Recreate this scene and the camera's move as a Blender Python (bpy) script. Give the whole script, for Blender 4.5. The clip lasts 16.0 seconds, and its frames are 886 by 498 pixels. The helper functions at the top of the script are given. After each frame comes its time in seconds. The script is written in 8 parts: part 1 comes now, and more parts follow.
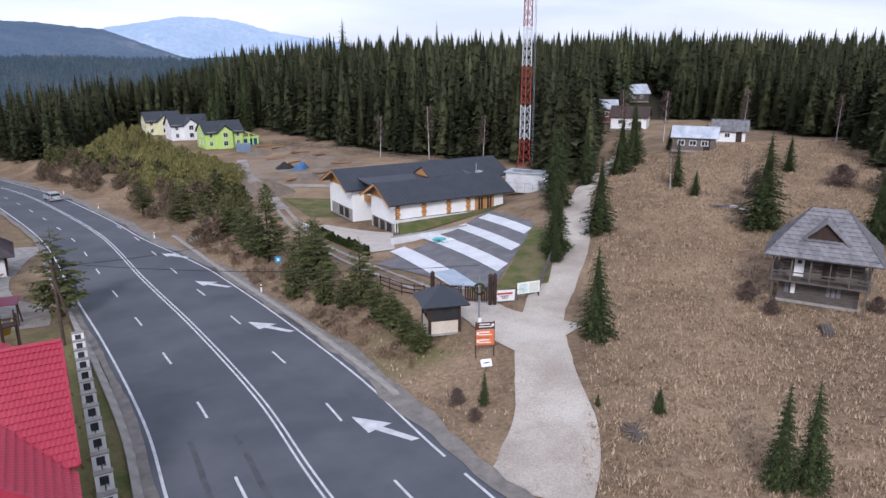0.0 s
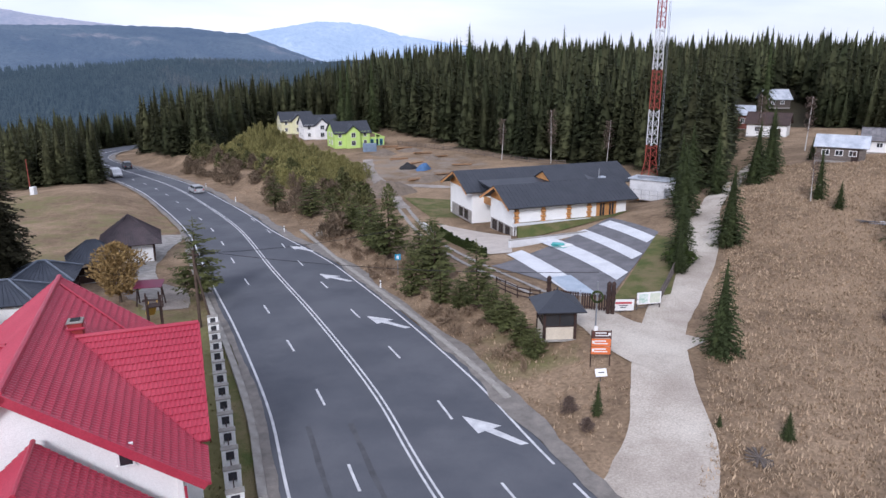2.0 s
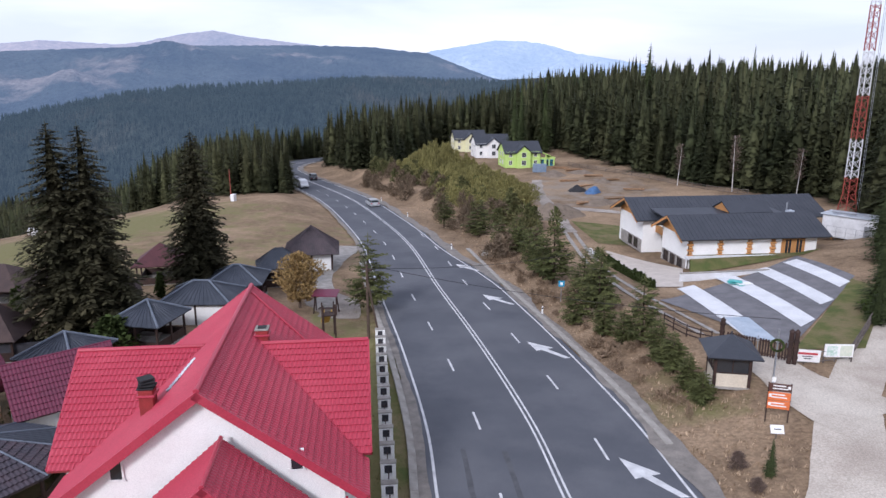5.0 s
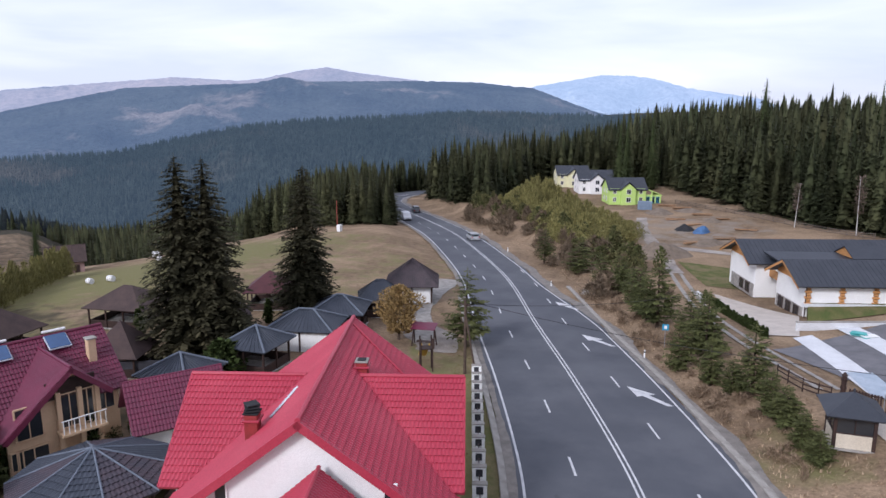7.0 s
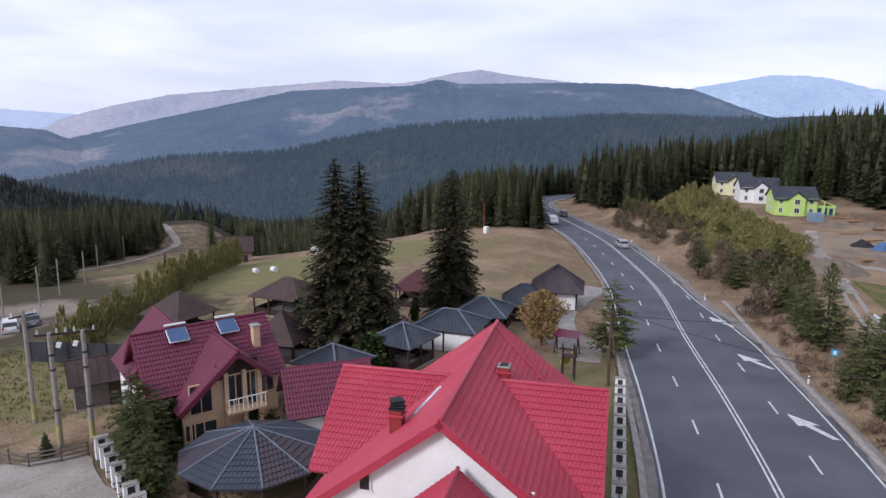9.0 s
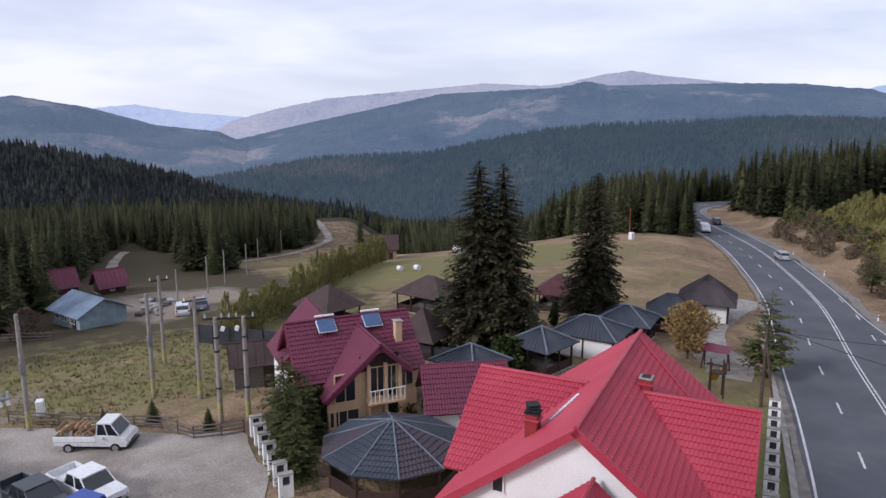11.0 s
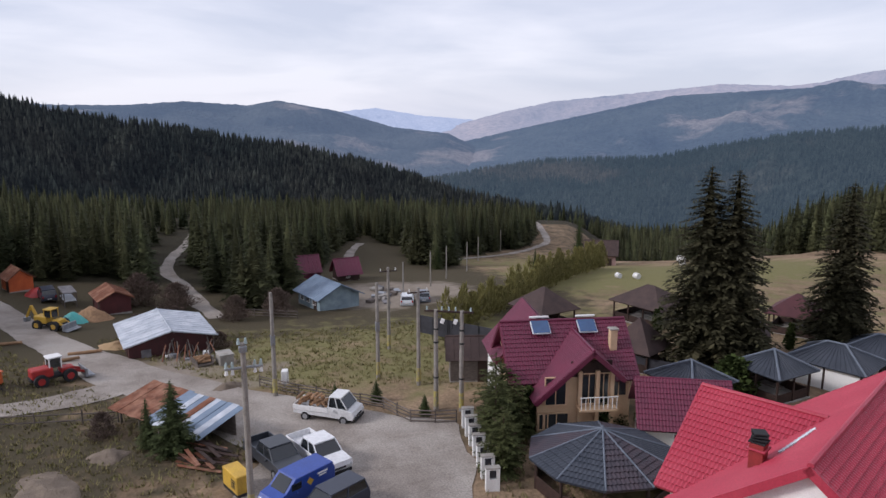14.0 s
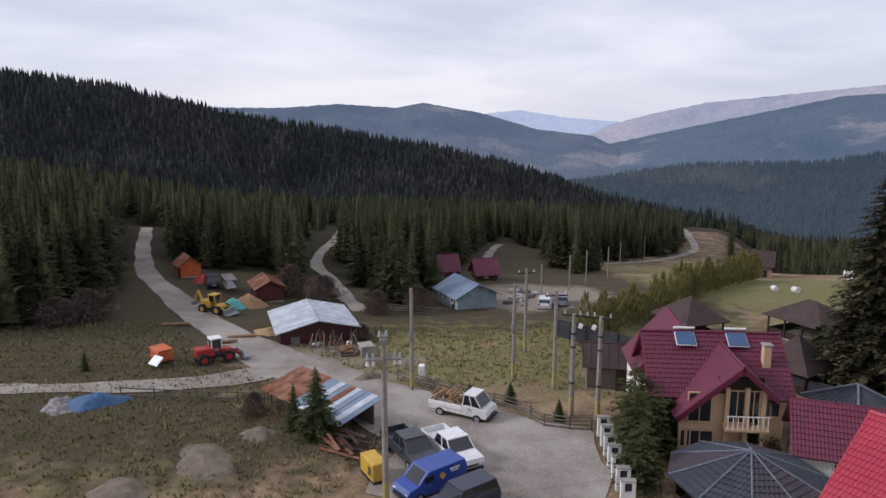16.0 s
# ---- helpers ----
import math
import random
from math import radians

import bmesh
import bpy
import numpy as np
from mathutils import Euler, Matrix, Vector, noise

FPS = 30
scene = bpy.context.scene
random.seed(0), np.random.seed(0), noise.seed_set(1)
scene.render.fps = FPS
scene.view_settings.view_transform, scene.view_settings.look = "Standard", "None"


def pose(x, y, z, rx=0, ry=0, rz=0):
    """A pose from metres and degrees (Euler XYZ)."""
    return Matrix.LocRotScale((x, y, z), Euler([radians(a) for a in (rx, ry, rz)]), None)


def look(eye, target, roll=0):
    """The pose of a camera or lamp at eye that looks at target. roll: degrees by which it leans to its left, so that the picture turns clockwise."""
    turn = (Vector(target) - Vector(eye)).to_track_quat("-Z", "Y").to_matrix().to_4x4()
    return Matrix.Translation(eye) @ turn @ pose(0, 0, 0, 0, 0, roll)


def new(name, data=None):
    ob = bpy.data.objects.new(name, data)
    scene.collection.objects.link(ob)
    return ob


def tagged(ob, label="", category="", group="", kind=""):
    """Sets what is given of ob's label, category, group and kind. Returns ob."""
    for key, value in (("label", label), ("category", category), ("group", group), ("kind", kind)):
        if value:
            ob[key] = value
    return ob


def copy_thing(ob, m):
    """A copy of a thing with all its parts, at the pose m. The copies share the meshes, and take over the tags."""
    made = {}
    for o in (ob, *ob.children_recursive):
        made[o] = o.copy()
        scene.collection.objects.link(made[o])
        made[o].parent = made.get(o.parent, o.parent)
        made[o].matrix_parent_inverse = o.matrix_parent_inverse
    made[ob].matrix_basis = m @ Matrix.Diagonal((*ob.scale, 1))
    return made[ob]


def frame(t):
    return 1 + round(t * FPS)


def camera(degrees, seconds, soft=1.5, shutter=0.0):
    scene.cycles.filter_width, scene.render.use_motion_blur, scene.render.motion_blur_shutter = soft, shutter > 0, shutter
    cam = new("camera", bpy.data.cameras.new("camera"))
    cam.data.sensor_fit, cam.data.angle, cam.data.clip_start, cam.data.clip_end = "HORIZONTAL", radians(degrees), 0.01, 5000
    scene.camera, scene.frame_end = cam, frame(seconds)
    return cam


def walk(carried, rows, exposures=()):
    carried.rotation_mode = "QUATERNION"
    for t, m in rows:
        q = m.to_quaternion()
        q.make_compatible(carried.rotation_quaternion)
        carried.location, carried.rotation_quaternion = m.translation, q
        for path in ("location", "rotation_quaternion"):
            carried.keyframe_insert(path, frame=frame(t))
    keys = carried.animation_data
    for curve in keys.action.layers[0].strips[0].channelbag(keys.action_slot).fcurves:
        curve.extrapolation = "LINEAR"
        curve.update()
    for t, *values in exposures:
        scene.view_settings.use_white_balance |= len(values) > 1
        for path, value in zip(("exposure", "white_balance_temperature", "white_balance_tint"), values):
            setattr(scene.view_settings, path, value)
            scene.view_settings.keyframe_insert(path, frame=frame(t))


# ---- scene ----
# ---------------------------------------------------------------- camera
cam = camera(64.57, 16.0)
PATH = [
    (0, -0.017, -0.000, 19.983, 74.266, 0.092, -0.000),
    (0.5, -0.038, -0.001, 19.950, 74.329, 0.034, 2.369),
    (1, -0.054, 0.008, 19.909, 74.407, 0.041, 4.790),
    (1.5, -0.059, -0.012, 19.895, 74.501, 0.176, 7.299),
    (2, -0.076, -0.031, 19.933, 74.539, 0.115, 9.879),
    (2.5, -0.104, -0.052, 20.019, 74.557, 0.066, 12.305),
    (3, -0.142, -0.046, 20.127, 74.603, 0.034, 14.694),
    (3.5, -0.176, -0.051, 20.306, 74.595, -0.071, 17.111),
    (4, -0.199, -0.062, 20.523, 74.599, -0.066, 19.512),
    (4.2, -0.204, -0.064, 20.590, 74.605, -0.066, 20.460),
    (6.3, -0.219, -0.090, 20.765, 78.585, -0.062, 28.480),
    (6.5, -0.222, -0.092, 20.819, 78.590, -0.069, 29.380),
    (7, -0.237, -0.118, 20.996, 78.604, -0.114, 31.979),
    (7.5, -0.243, -0.146, 21.123, 78.581, -0.163, 35.178),
    (8, -0.245, -0.172, 21.185, 78.602, -0.191, 38.216),
    (8.5, -0.260, -0.205, 21.221, 78.682, -0.108, 41.071),
    (9, -0.276, -0.257, 21.247, 78.722, -0.204, 44.028),
    (11.5, -0.304, -0.314, 21.244, 78.944, 0.025, 58.489),
    (12, -0.302, -0.355, 21.250, 78.989, 0.064, 61.339),
    (12.5, -0.276, -0.378, 21.260, 79.032, 0.134, 64.506),
    (13, -0.237, -0.393, 21.268, 79.102, 0.105, 67.590),
    (13.5, -0.218, -0.413, 21.271, 79.121, 0.058, 70.574),
    (14, -0.229, -0.419, 21.255, 79.112, 0.030, 73.628),
    (14.5, -0.245, -0.439, 21.222, 79.164, 0.013, 76.476),
    (15, -0.272, -0.449, 21.188, 79.228, 0.004, 79.355),
    (15.5, -0.289, -0.461, 21.171, 79.240, -0.039, 82.251),
    (16, -0.303, -0.465, 21.161, 79.282, 0.071, 85.123),
]
walk(cam, [(t, pose(*p)) for t, *p in PATH], [(0.0, 1.06, 5650, 16), (4.0, 1.16, 5700, 16), (9.0, 0.94, 5800, 16), (12.5, 0.84, 5950, 16), (16.0, 0.74, 6100, 15)])

# ---------------------------------------------------------------- light
SUN_EL, SUN_AZ = 32.0, 184.0          # degrees; azimuth clockwise from +y

world = bpy.data.worlds.new("world")
scene.world = world
world.use_nodes = True
wn, wl = world.node_tree.nodes, world.node_tree.links
sky = wn.new("ShaderNodeTexSky")
sky.sky_type, sky.sun_disc = "NISHITA", False
sky.sun_elevation, sky.sun_rotation = radians(SUN_EL), radians(SUN_AZ)
way = wn.new("ShaderNodeTexCoord")
flat = wn.new("ShaderNodeMapping")
flat.inputs["Scale"].default_value = (1.0, 1.0, 5.5)
wl.new(way.outputs["Generated"], flat.inputs["Vector"])
cloud = wn.new("ShaderNodeTexNoise")
cloud.inputs["Scale"].default_value, cloud.inputs["Detail"].default_value = 2.6, 7.0
cloud.inputs["Roughness"].default_value, cloud.inputs["Distortion"].default_value = 0.5, 0.35
wl.new(flat.outputs["Vector"], cloud.inputs["Vector"])
ramp = wn.new("ShaderNodeValToRGB")
ramp.color_ramp.elements[0].position, ramp.color_ramp.elements[0].color = 0.36, (0.725, 0.750, 0.825, 1)
ramp.color_ramp.elements[1].position, ramp.color_ramp.elements[1].color = 0.64, (1.0, 0.985, 1.01, 1)
wl.new(cloud.outputs["Fac"], ramp.inputs["Fac"])
clear, overcast, both = wn.new("ShaderNodeBackground"), wn.new("ShaderNodeBackground"), wn.new("ShaderNodeMixShader")
clear.inputs["Strength"].default_value = 0.10
overcast.inputs["Strength"].default_value = 0.50
# the cloud is thinner and brighter towards the west
axes, west_glow = wn.new("ShaderNodeSeparateXYZ"), wn.new("ShaderNodeMath")
west_glow.operation = "MULTIPLY_ADD"
west_glow.inputs[1].default_value, west_glow.inputs[2].default_value = -0.05, 0.49
wl.new(way.outputs["Generated"], axes.inputs["Vector"])
wl.new(axes.outputs["X"], west_glow.inputs[0])
wl.new(west_glow.outputs["Value"], overcast.inputs["Strength"])
both.inputs["Fac"].default_value = 0.90
wl.new(sky.outputs["Color"], clear.inputs["Color"])
wl.new(ramp.outputs["Color"], overcast.inputs["Color"])
wl.new(clear.outputs["Background"], both.inputs[1])
wl.new(overcast.outputs["Background"], both.inputs[2])
wl.new(both.outputs["Shader"], wn["World Output"].inputs["Surface"])

sun = new("sun", bpy.data.lights.new("sun", "SUN"))
sun.data.energy, sun.data.angle, sun.data.color = 1.25, radians(14), (1.0, 0.95, 0.88)
s_az, s_el = radians(SUN_AZ), radians(SUN_EL)
sun.matrix_world = look((math.sin(s_az) * math.cos(s_el) * 100, math.cos(s_az) * math.cos(s_el) * 100, math.sin(s_el) * 100), (0, 0, 0))
# ---------------------------------------------------------------- materials
def mat(name, a, b=None, rough=0.8, scale=2.0, fine=30.0, bump=0.3, metal=0.0, spread=0.0, island=False, stretch=(1, 1, 1), third=None, third_scale=0.2, third_at=(0.45, 0.62), spec=0.3, glow=None, dist=0.02, vary=0.18, tone=False):
    """A surface of two colours mottled at two scales, with fine relief. spread: how much single pieces differ.
    third: a colour for wide patches. glow: light of a far haze."""
    m = bpy.data.materials.new(name)
    m.use_nodes = True
    n, l = m.node_tree.nodes, m.node_tree.links
    bsdf = n["Principled BSDF"]
    b = b or tuple(c * 0.7 for c in a)
    co, mp = n.new("ShaderNodeTexCoord"), n.new("ShaderNodeMapping")
    mp.inputs["Scale"].default_value = stretch
    l.new(co.outputs["Object"], mp.inputs["Vector"])

    def noise_at(s, detail=6.0):
        t = n.new("ShaderNodeTexNoise")
        t.inputs["Scale"].default_value, t.inputs["Detail"].default_value, t.inputs["Roughness"].default_value = s, detail, 0.6
        l.new(mp.outputs["Vector"], t.inputs["Vector"])
        return t.outputs["Fac"]

    def blend(fac, x, y, lo=0.35, hi=0.65):
        r, k = n.new("ShaderNodeMapRange"), n.new("ShaderNodeMix")
        r.inputs["From Min"].default_value, r.inputs["From Max"].default_value = lo, hi
        k.data_type = "RGBA"
        l.new(fac, r.inputs["Value"])
        l.new(r.outputs["Result"], k.inputs["Factor"])
        for v, s in ((x, 6), (y, 7)):
            if isinstance(v, tuple):
                k.inputs[s].default_value = (*v, 1)
            else:
                l.new(v, k.inputs[s])
        return k.outputs[2]

    big, small = noise_at(scale), noise_at(fine, 4.0)
    col = blend(big, a, b)
    if third:
        col = blend(noise_at(third_scale), col, third, *third_at)
    hsv = n.new("ShaderNodeHueSaturation")
    l.new(col, hsv.inputs["Color"])
    val = n.new("ShaderNodeMapRange")
    val.inputs["From Min"].default_value, val.inputs["From Max"].default_value = 0.25, 0.75
    val.inputs["To Min"].default_value, val.inputs["To Max"].default_value = 1 - vary, 1 + vary
    l.new(small, val.inputs["Value"])
    out = val.outputs["Result"]
    if spread:
        if island:
            g = n.new("ShaderNodeNewGeometry").outputs["Random Per Island"]
        else:
            g = n.new("ShaderNodeObjectInfo").outputs["Random"]
        r, k = n.new("ShaderNodeMapRange"), n.new("ShaderNodeMath")
        r.inputs["To Min"].default_value, r.inputs["To Max"].default_value = 1 - spread, 1 + spread
        k.operation = "MULTIPLY"
        l.new(g, r.inputs["Value"])
        l.new(r.outputs["Result"], k.inputs[0])
        l.new(out, k.inputs[1])
        out = k.outputs["Value"]
    if tone:                                                     # each tree its own shade
        at, plus, k = n.new("ShaderNodeAttribute"), n.new("ShaderNodeMath"), n.new("ShaderNodeMath")
        at.attribute_name = "tone"
        plus.operation, k.operation = "ADD", "MULTIPLY"
        plus.inputs[1].default_value = 1.0
        l.new(at.outputs["Fac"], plus.inputs[0])
        l.new(plus.outputs["Value"], k.inputs[0])
        l.new(out, k.inputs[1])
        out = k.outputs["Value"]
    l.new(out, hsv.inputs["Value"])
    l.new(hsv.outputs["Color"], bsdf.inputs["Base Color"])
    bsdf.inputs["Roughness"].default_value, bsdf.inputs["Metallic"].default_value = rough, metal
    bsdf.inputs["Specular IOR Level"].default_value = spec
    if bump:
        bp = n.new("ShaderNodeBump")
        bp.inputs["Strength"].default_value, bp.inputs["Distance"].default_value = bump, dist
        l.new(small, bp.inputs["Height"])
        l.new(bp.outputs["Normal"], bsdf.inputs["Normal"])
    # haze is put in as an even emission of the surface
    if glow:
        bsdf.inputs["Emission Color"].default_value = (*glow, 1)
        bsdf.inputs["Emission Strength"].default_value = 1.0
    return m


def tint_by(m, attribute, colour, colour2, scale):
    """Lets a painted attribute of the ground (where it is grassy, bare or trodden) bring in two mottled colours."""
    n, l = m.node_tree.nodes, m.node_tree.links
    bsdf = n["Principled BSDF"]
    old = bsdf.inputs["Base Color"].links[0].from_socket
    at, no, k, k2, r = n.new("ShaderNodeAttribute"), n.new("ShaderNodeTexNoise"), n.new("ShaderNodeMix"), n.new("ShaderNodeMix"), n.new("ShaderNodeMapRange")
    at.attribute_name = attribute
    no.inputs["Scale"].default_value, no.inputs["Detail"].default_value = scale, 8.0
    add = n.new("ShaderNodeMath")
    add.operation = "ADD"
    co = n.new("ShaderNodeTexCoord")
    l.new(co.outputs["Object"], no.inputs["Vector"])
    l.new(at.outputs["Fac"], add.inputs[0])
    l.new(no.outputs["Fac"], add.inputs[1])
    r.inputs["From Min"].default_value, r.inputs["From Max"].default_value = 0.85, 1.15
    l.new(add.outputs["Value"], r.inputs["Value"])
    k.data_type = k2.data_type = "RGBA"
    no2 = n.new("ShaderNodeTexNoise")
    no2.inputs["Scale"].default_value, no2.inputs["Detail"].default_value = scale * 6, 5.0
    l.new(co.outputs["Object"], no2.inputs["Vector"])
    l.new(no2.outputs["Fac"], k2.inputs["Factor"])
    k2.inputs[6].default_value, k2.inputs[7].default_value = (*colour, 1), (*colour2, 1)
    l.new(r.outputs["Result"], k.inputs["Factor"])
    l.new(old, k.inputs[6])
    l.new(k2.outputs[2], k.inputs[7])
    l.new(k.outputs[2], bsdf.inputs["Base Color"])


M_GROUND = mat("dry_meadow", (0.235, 0.165, 0.105), (0.15, 0.105, 0.068), 0.95, 0.9, 4.0, 1.0, stretch=(1, 1, 1), third=(0.30, 0.215, 0.14), third_scale=0.09, spec=0.1, dist=0.12, vary=0.38)
tint_by(M_GROUND, "lush", (0.135, 0.135, 0.050), (0.22, 0.19, 0.095), 0.35)
tint_by(M_GROUND, "damp", (0.090, 0.068, 0.048), (0.060, 0.056, 0.030), 0.5)
tint_by(M_GROUND, "bare", (0.20, 0.165, 0.13), (0.30, 0.255, 0.21), 0.25)
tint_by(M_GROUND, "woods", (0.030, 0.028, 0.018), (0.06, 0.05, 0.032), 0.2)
M_ASPHALT = mat("asphalt", (0.094, 0.098, 0.112), (0.080, 0.084, 0.097), 0.9, 0.25, 40.0, 0.15, third=(0.112, 0.115, 0.128), third_scale=0.12, spec=0.2)
M_PAINT = mat("road_paint", (0.62, 0.62, 0.62), (0.45, 0.45, 0.46), 0.7, 1.5, 20.0, 0.1)
M_KERB = mat("old_concrete", (0.34, 0.32, 0.29), (0.22, 0.20, 0.18), 0.9, 1.2, 18.0, 0.4)
M_DIRT = mat("pale_gravel", (0.46, 0.405, 0.345), (0.36, 0.31, 0.26), 0.95, 0.35, 9.0, 0.5, third=(0.54, 0.49, 0.42), third_scale=0.12, spec=0.1, dist=0.05, vary=0.28)
M_TRACK = mat("grey_gravel", (0.30, 0.265, 0.235), (0.22, 0.19, 0.165), 0.95, 0.35, 9.0, 0.5, third=(0.36, 0.325, 0.29), third_scale=0.15, spec=0.1, dist=0.05, vary=0.34)
M_SPRUCE = mat("spruce_needles", (0.036, 0.043, 0.021), (0.062, 0.062, 0.030), 0.9, 0.05, 2.0, 0, spread=0.5, island=True, spec=0.08, tone=True)
M_SPRUCE2 = mat("spruce_needles_young", (0.040, 0.054, 0.022), (0.062, 0.070, 0.028), 0.9, 0.25, 2.0, 0, spread=0.5, island=True, spec=0.08)
M_OLDFIR = mat("old_spruce_needles", (0.034, 0.034, 0.019), (0.060, 0.052, 0.029), 0.9, 0.8, 4.0, 0, spread=0.55, island=True, spec=0.08)
M_PINE = mat("pine_needles", (0.070, 0.082, 0.030), (0.100, 0.096, 0.036), 0.9, 0.5, 3.0, 0, spread=0.5, island=True, spec=0.08)
M_BARK = mat("bark", (0.11, 0.08, 0.06), (0.07, 0.05, 0.04), 0.95, 3.0, 20.0, 0.6, spec=0.1)
# the faint bluish emission stands in for haze over far trees
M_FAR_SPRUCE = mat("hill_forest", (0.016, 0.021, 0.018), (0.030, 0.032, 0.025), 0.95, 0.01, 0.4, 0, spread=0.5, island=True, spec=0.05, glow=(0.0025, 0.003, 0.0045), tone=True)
M_WHITE = mat("white_render", (0.80, 0.79, 0.77), (0.74, 0.73, 0.71), 0.85, 0.7, 30.0, 0.15)
M_RED = mat("red_metal_tile", (0.385, 0.038, 0.066), (0.335, 0.032, 0.057), 0.45, 0.5, 12.0, 0.05, spec=0.35, third=(0.41, 0.050, 0.078), third_scale=0.25)
# ---------------------------------------------------------------- lie of the land
# spot heights of the ground: x, y, z
SPOTS = np.array([
    (0, 51, 0.2), (19, 93, 2.6), (37, 105, 5.6), (29, 52, 0.6), (20, 30, 0.3), (-14, 100, -3.0), (11, 108, -2.0),
    (14, 118, -1.0), (-54, 178, -4.0), (-46, 69, -2.4), (-92, 115, -4.2), (-95, 56, -3.6), (-133, 74, -11.0), (-94, 11, -5.0),
    (-41, 9, 0.0), (-65, -8, -1.5), (-145, -50, -1.5), (-68, -32, -0.8), (-38, -17, 0.5), (-112, -8, -5.0), (-190, 84, -17.0),
    (-169, 27, -11.0), (-43, 22, -0.2), (60, 100, 6.8), (-9, 87, -2.4), (-40, -90, 2.0), (90, 40, 6.0), (0, 190, 0.0),
    (80, 190, 4.0), (-90, 235, -4.0), (-28, 30, 0.0), (-60, 40, -1.2), (-200, -20, -8.0)])
# centre line of the main road
ROAD = [(42, -52), (14, -4), (4, 13), (-5.65, 28.9), (-11.5, 39.4), (-20.25, 52.9), (-30.6, 67.9), (-44.5, 88.6), (-60, 108), (-78, 128.5),
        (-100, 149.5), (-121, 168.5), (-137, 186), (-146, 204), (-149, 224), (-144, 246), (-130, 270)]


def spline(points, step=1.5):
    """A smooth line through points, about one corner every step metres."""
    p = np.array([points[0], *points, points[-1]], float)
    out = []
    for i in range(1, len(p) - 2):
        n = max(2, int(np.linalg.norm(p[i + 1] - p[i]) / step))
        t = np.linspace(0, 1, n, endpoint=False)[:, None]
        a, b, c, d = p[i - 1], p[i], p[i + 1], p[i + 2]
        out.append(0.5 * (2 * b + (c - a) * t + (2 * a - 5 * b + 4 * c - d) * t**2 + (3 * b - a - 3 * c + d) * t**3))
    return np.vstack(out + [p[-2:-1]])


def road_z(x, y):
    return -0.045 * np.maximum(0, np.hypot(x, y) - 25)


def beside(line, x, y):
    """Distance to a line of points, and the offset to its right."""
    x, y = np.atleast_1d(x).astype(float), np.atleast_1d(y).astype(float)
    best, side = np.full(x.shape, 1e9), np.zeros(x.shape)
    for (ax, ay), (bx, by) in zip(line[:-1], line[1:]):
        ux, uy = bx - ax, by - ay
        t = np.clip(((x - ax) * ux + (y - ay) * uy) / (ux * ux + uy * uy + 1e-9), 0, 1)
        dx, dy = x - ax - t * ux, y - ay - t * uy
        d = np.hypot(dx, dy)
        near = d < best
        best, side = np.where(near, d, best), np.where(near, np.sign(dx * uy - dy * ux), side)
    return best, best * side


def plate(r2):
    return r2 * np.log(r2 + 1e-6)


_n = len(SPOTS)
_A = np.zeros((_n + 3, _n + 3))
_A[:_n, :_n] = plate(((SPOTS[:, None, :2] - SPOTS[None, :, :2]) ** 2).sum(-1) / 1e4) + np.eye(_n) * 0.02
_A[:_n, _n], _A[:_n, _n + 1:] = 1, SPOTS[:, :2] / 100
_A[_n:, :_n] = _A[:_n, _n:].T
_W = np.linalg.solve(_A, np.concatenate([SPOTS[:, 2], np.zeros(3)]))
ROAD_LINE = spline(ROAD, 6.0)


def smooth(a, b, v):
    t = np.clip((v - a) / (b - a), 0, 1)
    return t * t * (3 - 2 * t)


# the woods as areas of the plan
EAST_WOOD = [(-131, 420), (-133, 212), (-126, 192), (-104, 170), (-92, 172), (-98, 200), (-104, 236), (-62, 226), (-43, 201), (-25, 173), (-9, 156), (6, 144), (15, 132), (17, 106), (23, 101), (27, 122), (32, 150), (36, 172),
             (52, 182), (64, 172), (63, 147), (58, 126), (61, 110), (57, 97), (53, 80), (72, 58), (130, 40), (320, 60), (320, 420)]
WEST_WOOD = [(-74, -40), (-80, -35.5), (-96, -36), (-112, -42), (-118, -38), (-110, -28), (-112, -20), (-105.5, -13), (-113, -11), (-106, -4), (-94, -2), (-93, 2.5), (-99, 6.5), (-115, 8), (-124, 6), (-136, 16.5), (-160, 23), (-200, 34),
             (-175, 38), (-140, 33), (-128, 35), (-134, 43), (-143, 39), (-158, 53), (-173, 69), (-194, 87), (-225, 102), (-270, 120), (-330, 145), (-420, 60), (-300, -300), (-60, -200)]


def depth_in(area, x, y):
    """How deep a place lies in a wood (negative: outside)."""
    p = np.array(area + area[:1], float)
    d, _ = beside(p, x, y)
    x, y = np.atleast_1d(x).astype(float), np.atleast_1d(y).astype(float)
    inside = np.zeros(x.shape, bool)
    for (ax, ay), (bx, by) in zip(p[:-1], p[1:]):
        if ay != by:
            inside ^= ((ay > y) != (by > y)) & (x < (bx - ax) * (y - ay) / (by - ay) + ax)
    return np.where(inside, d, -d)


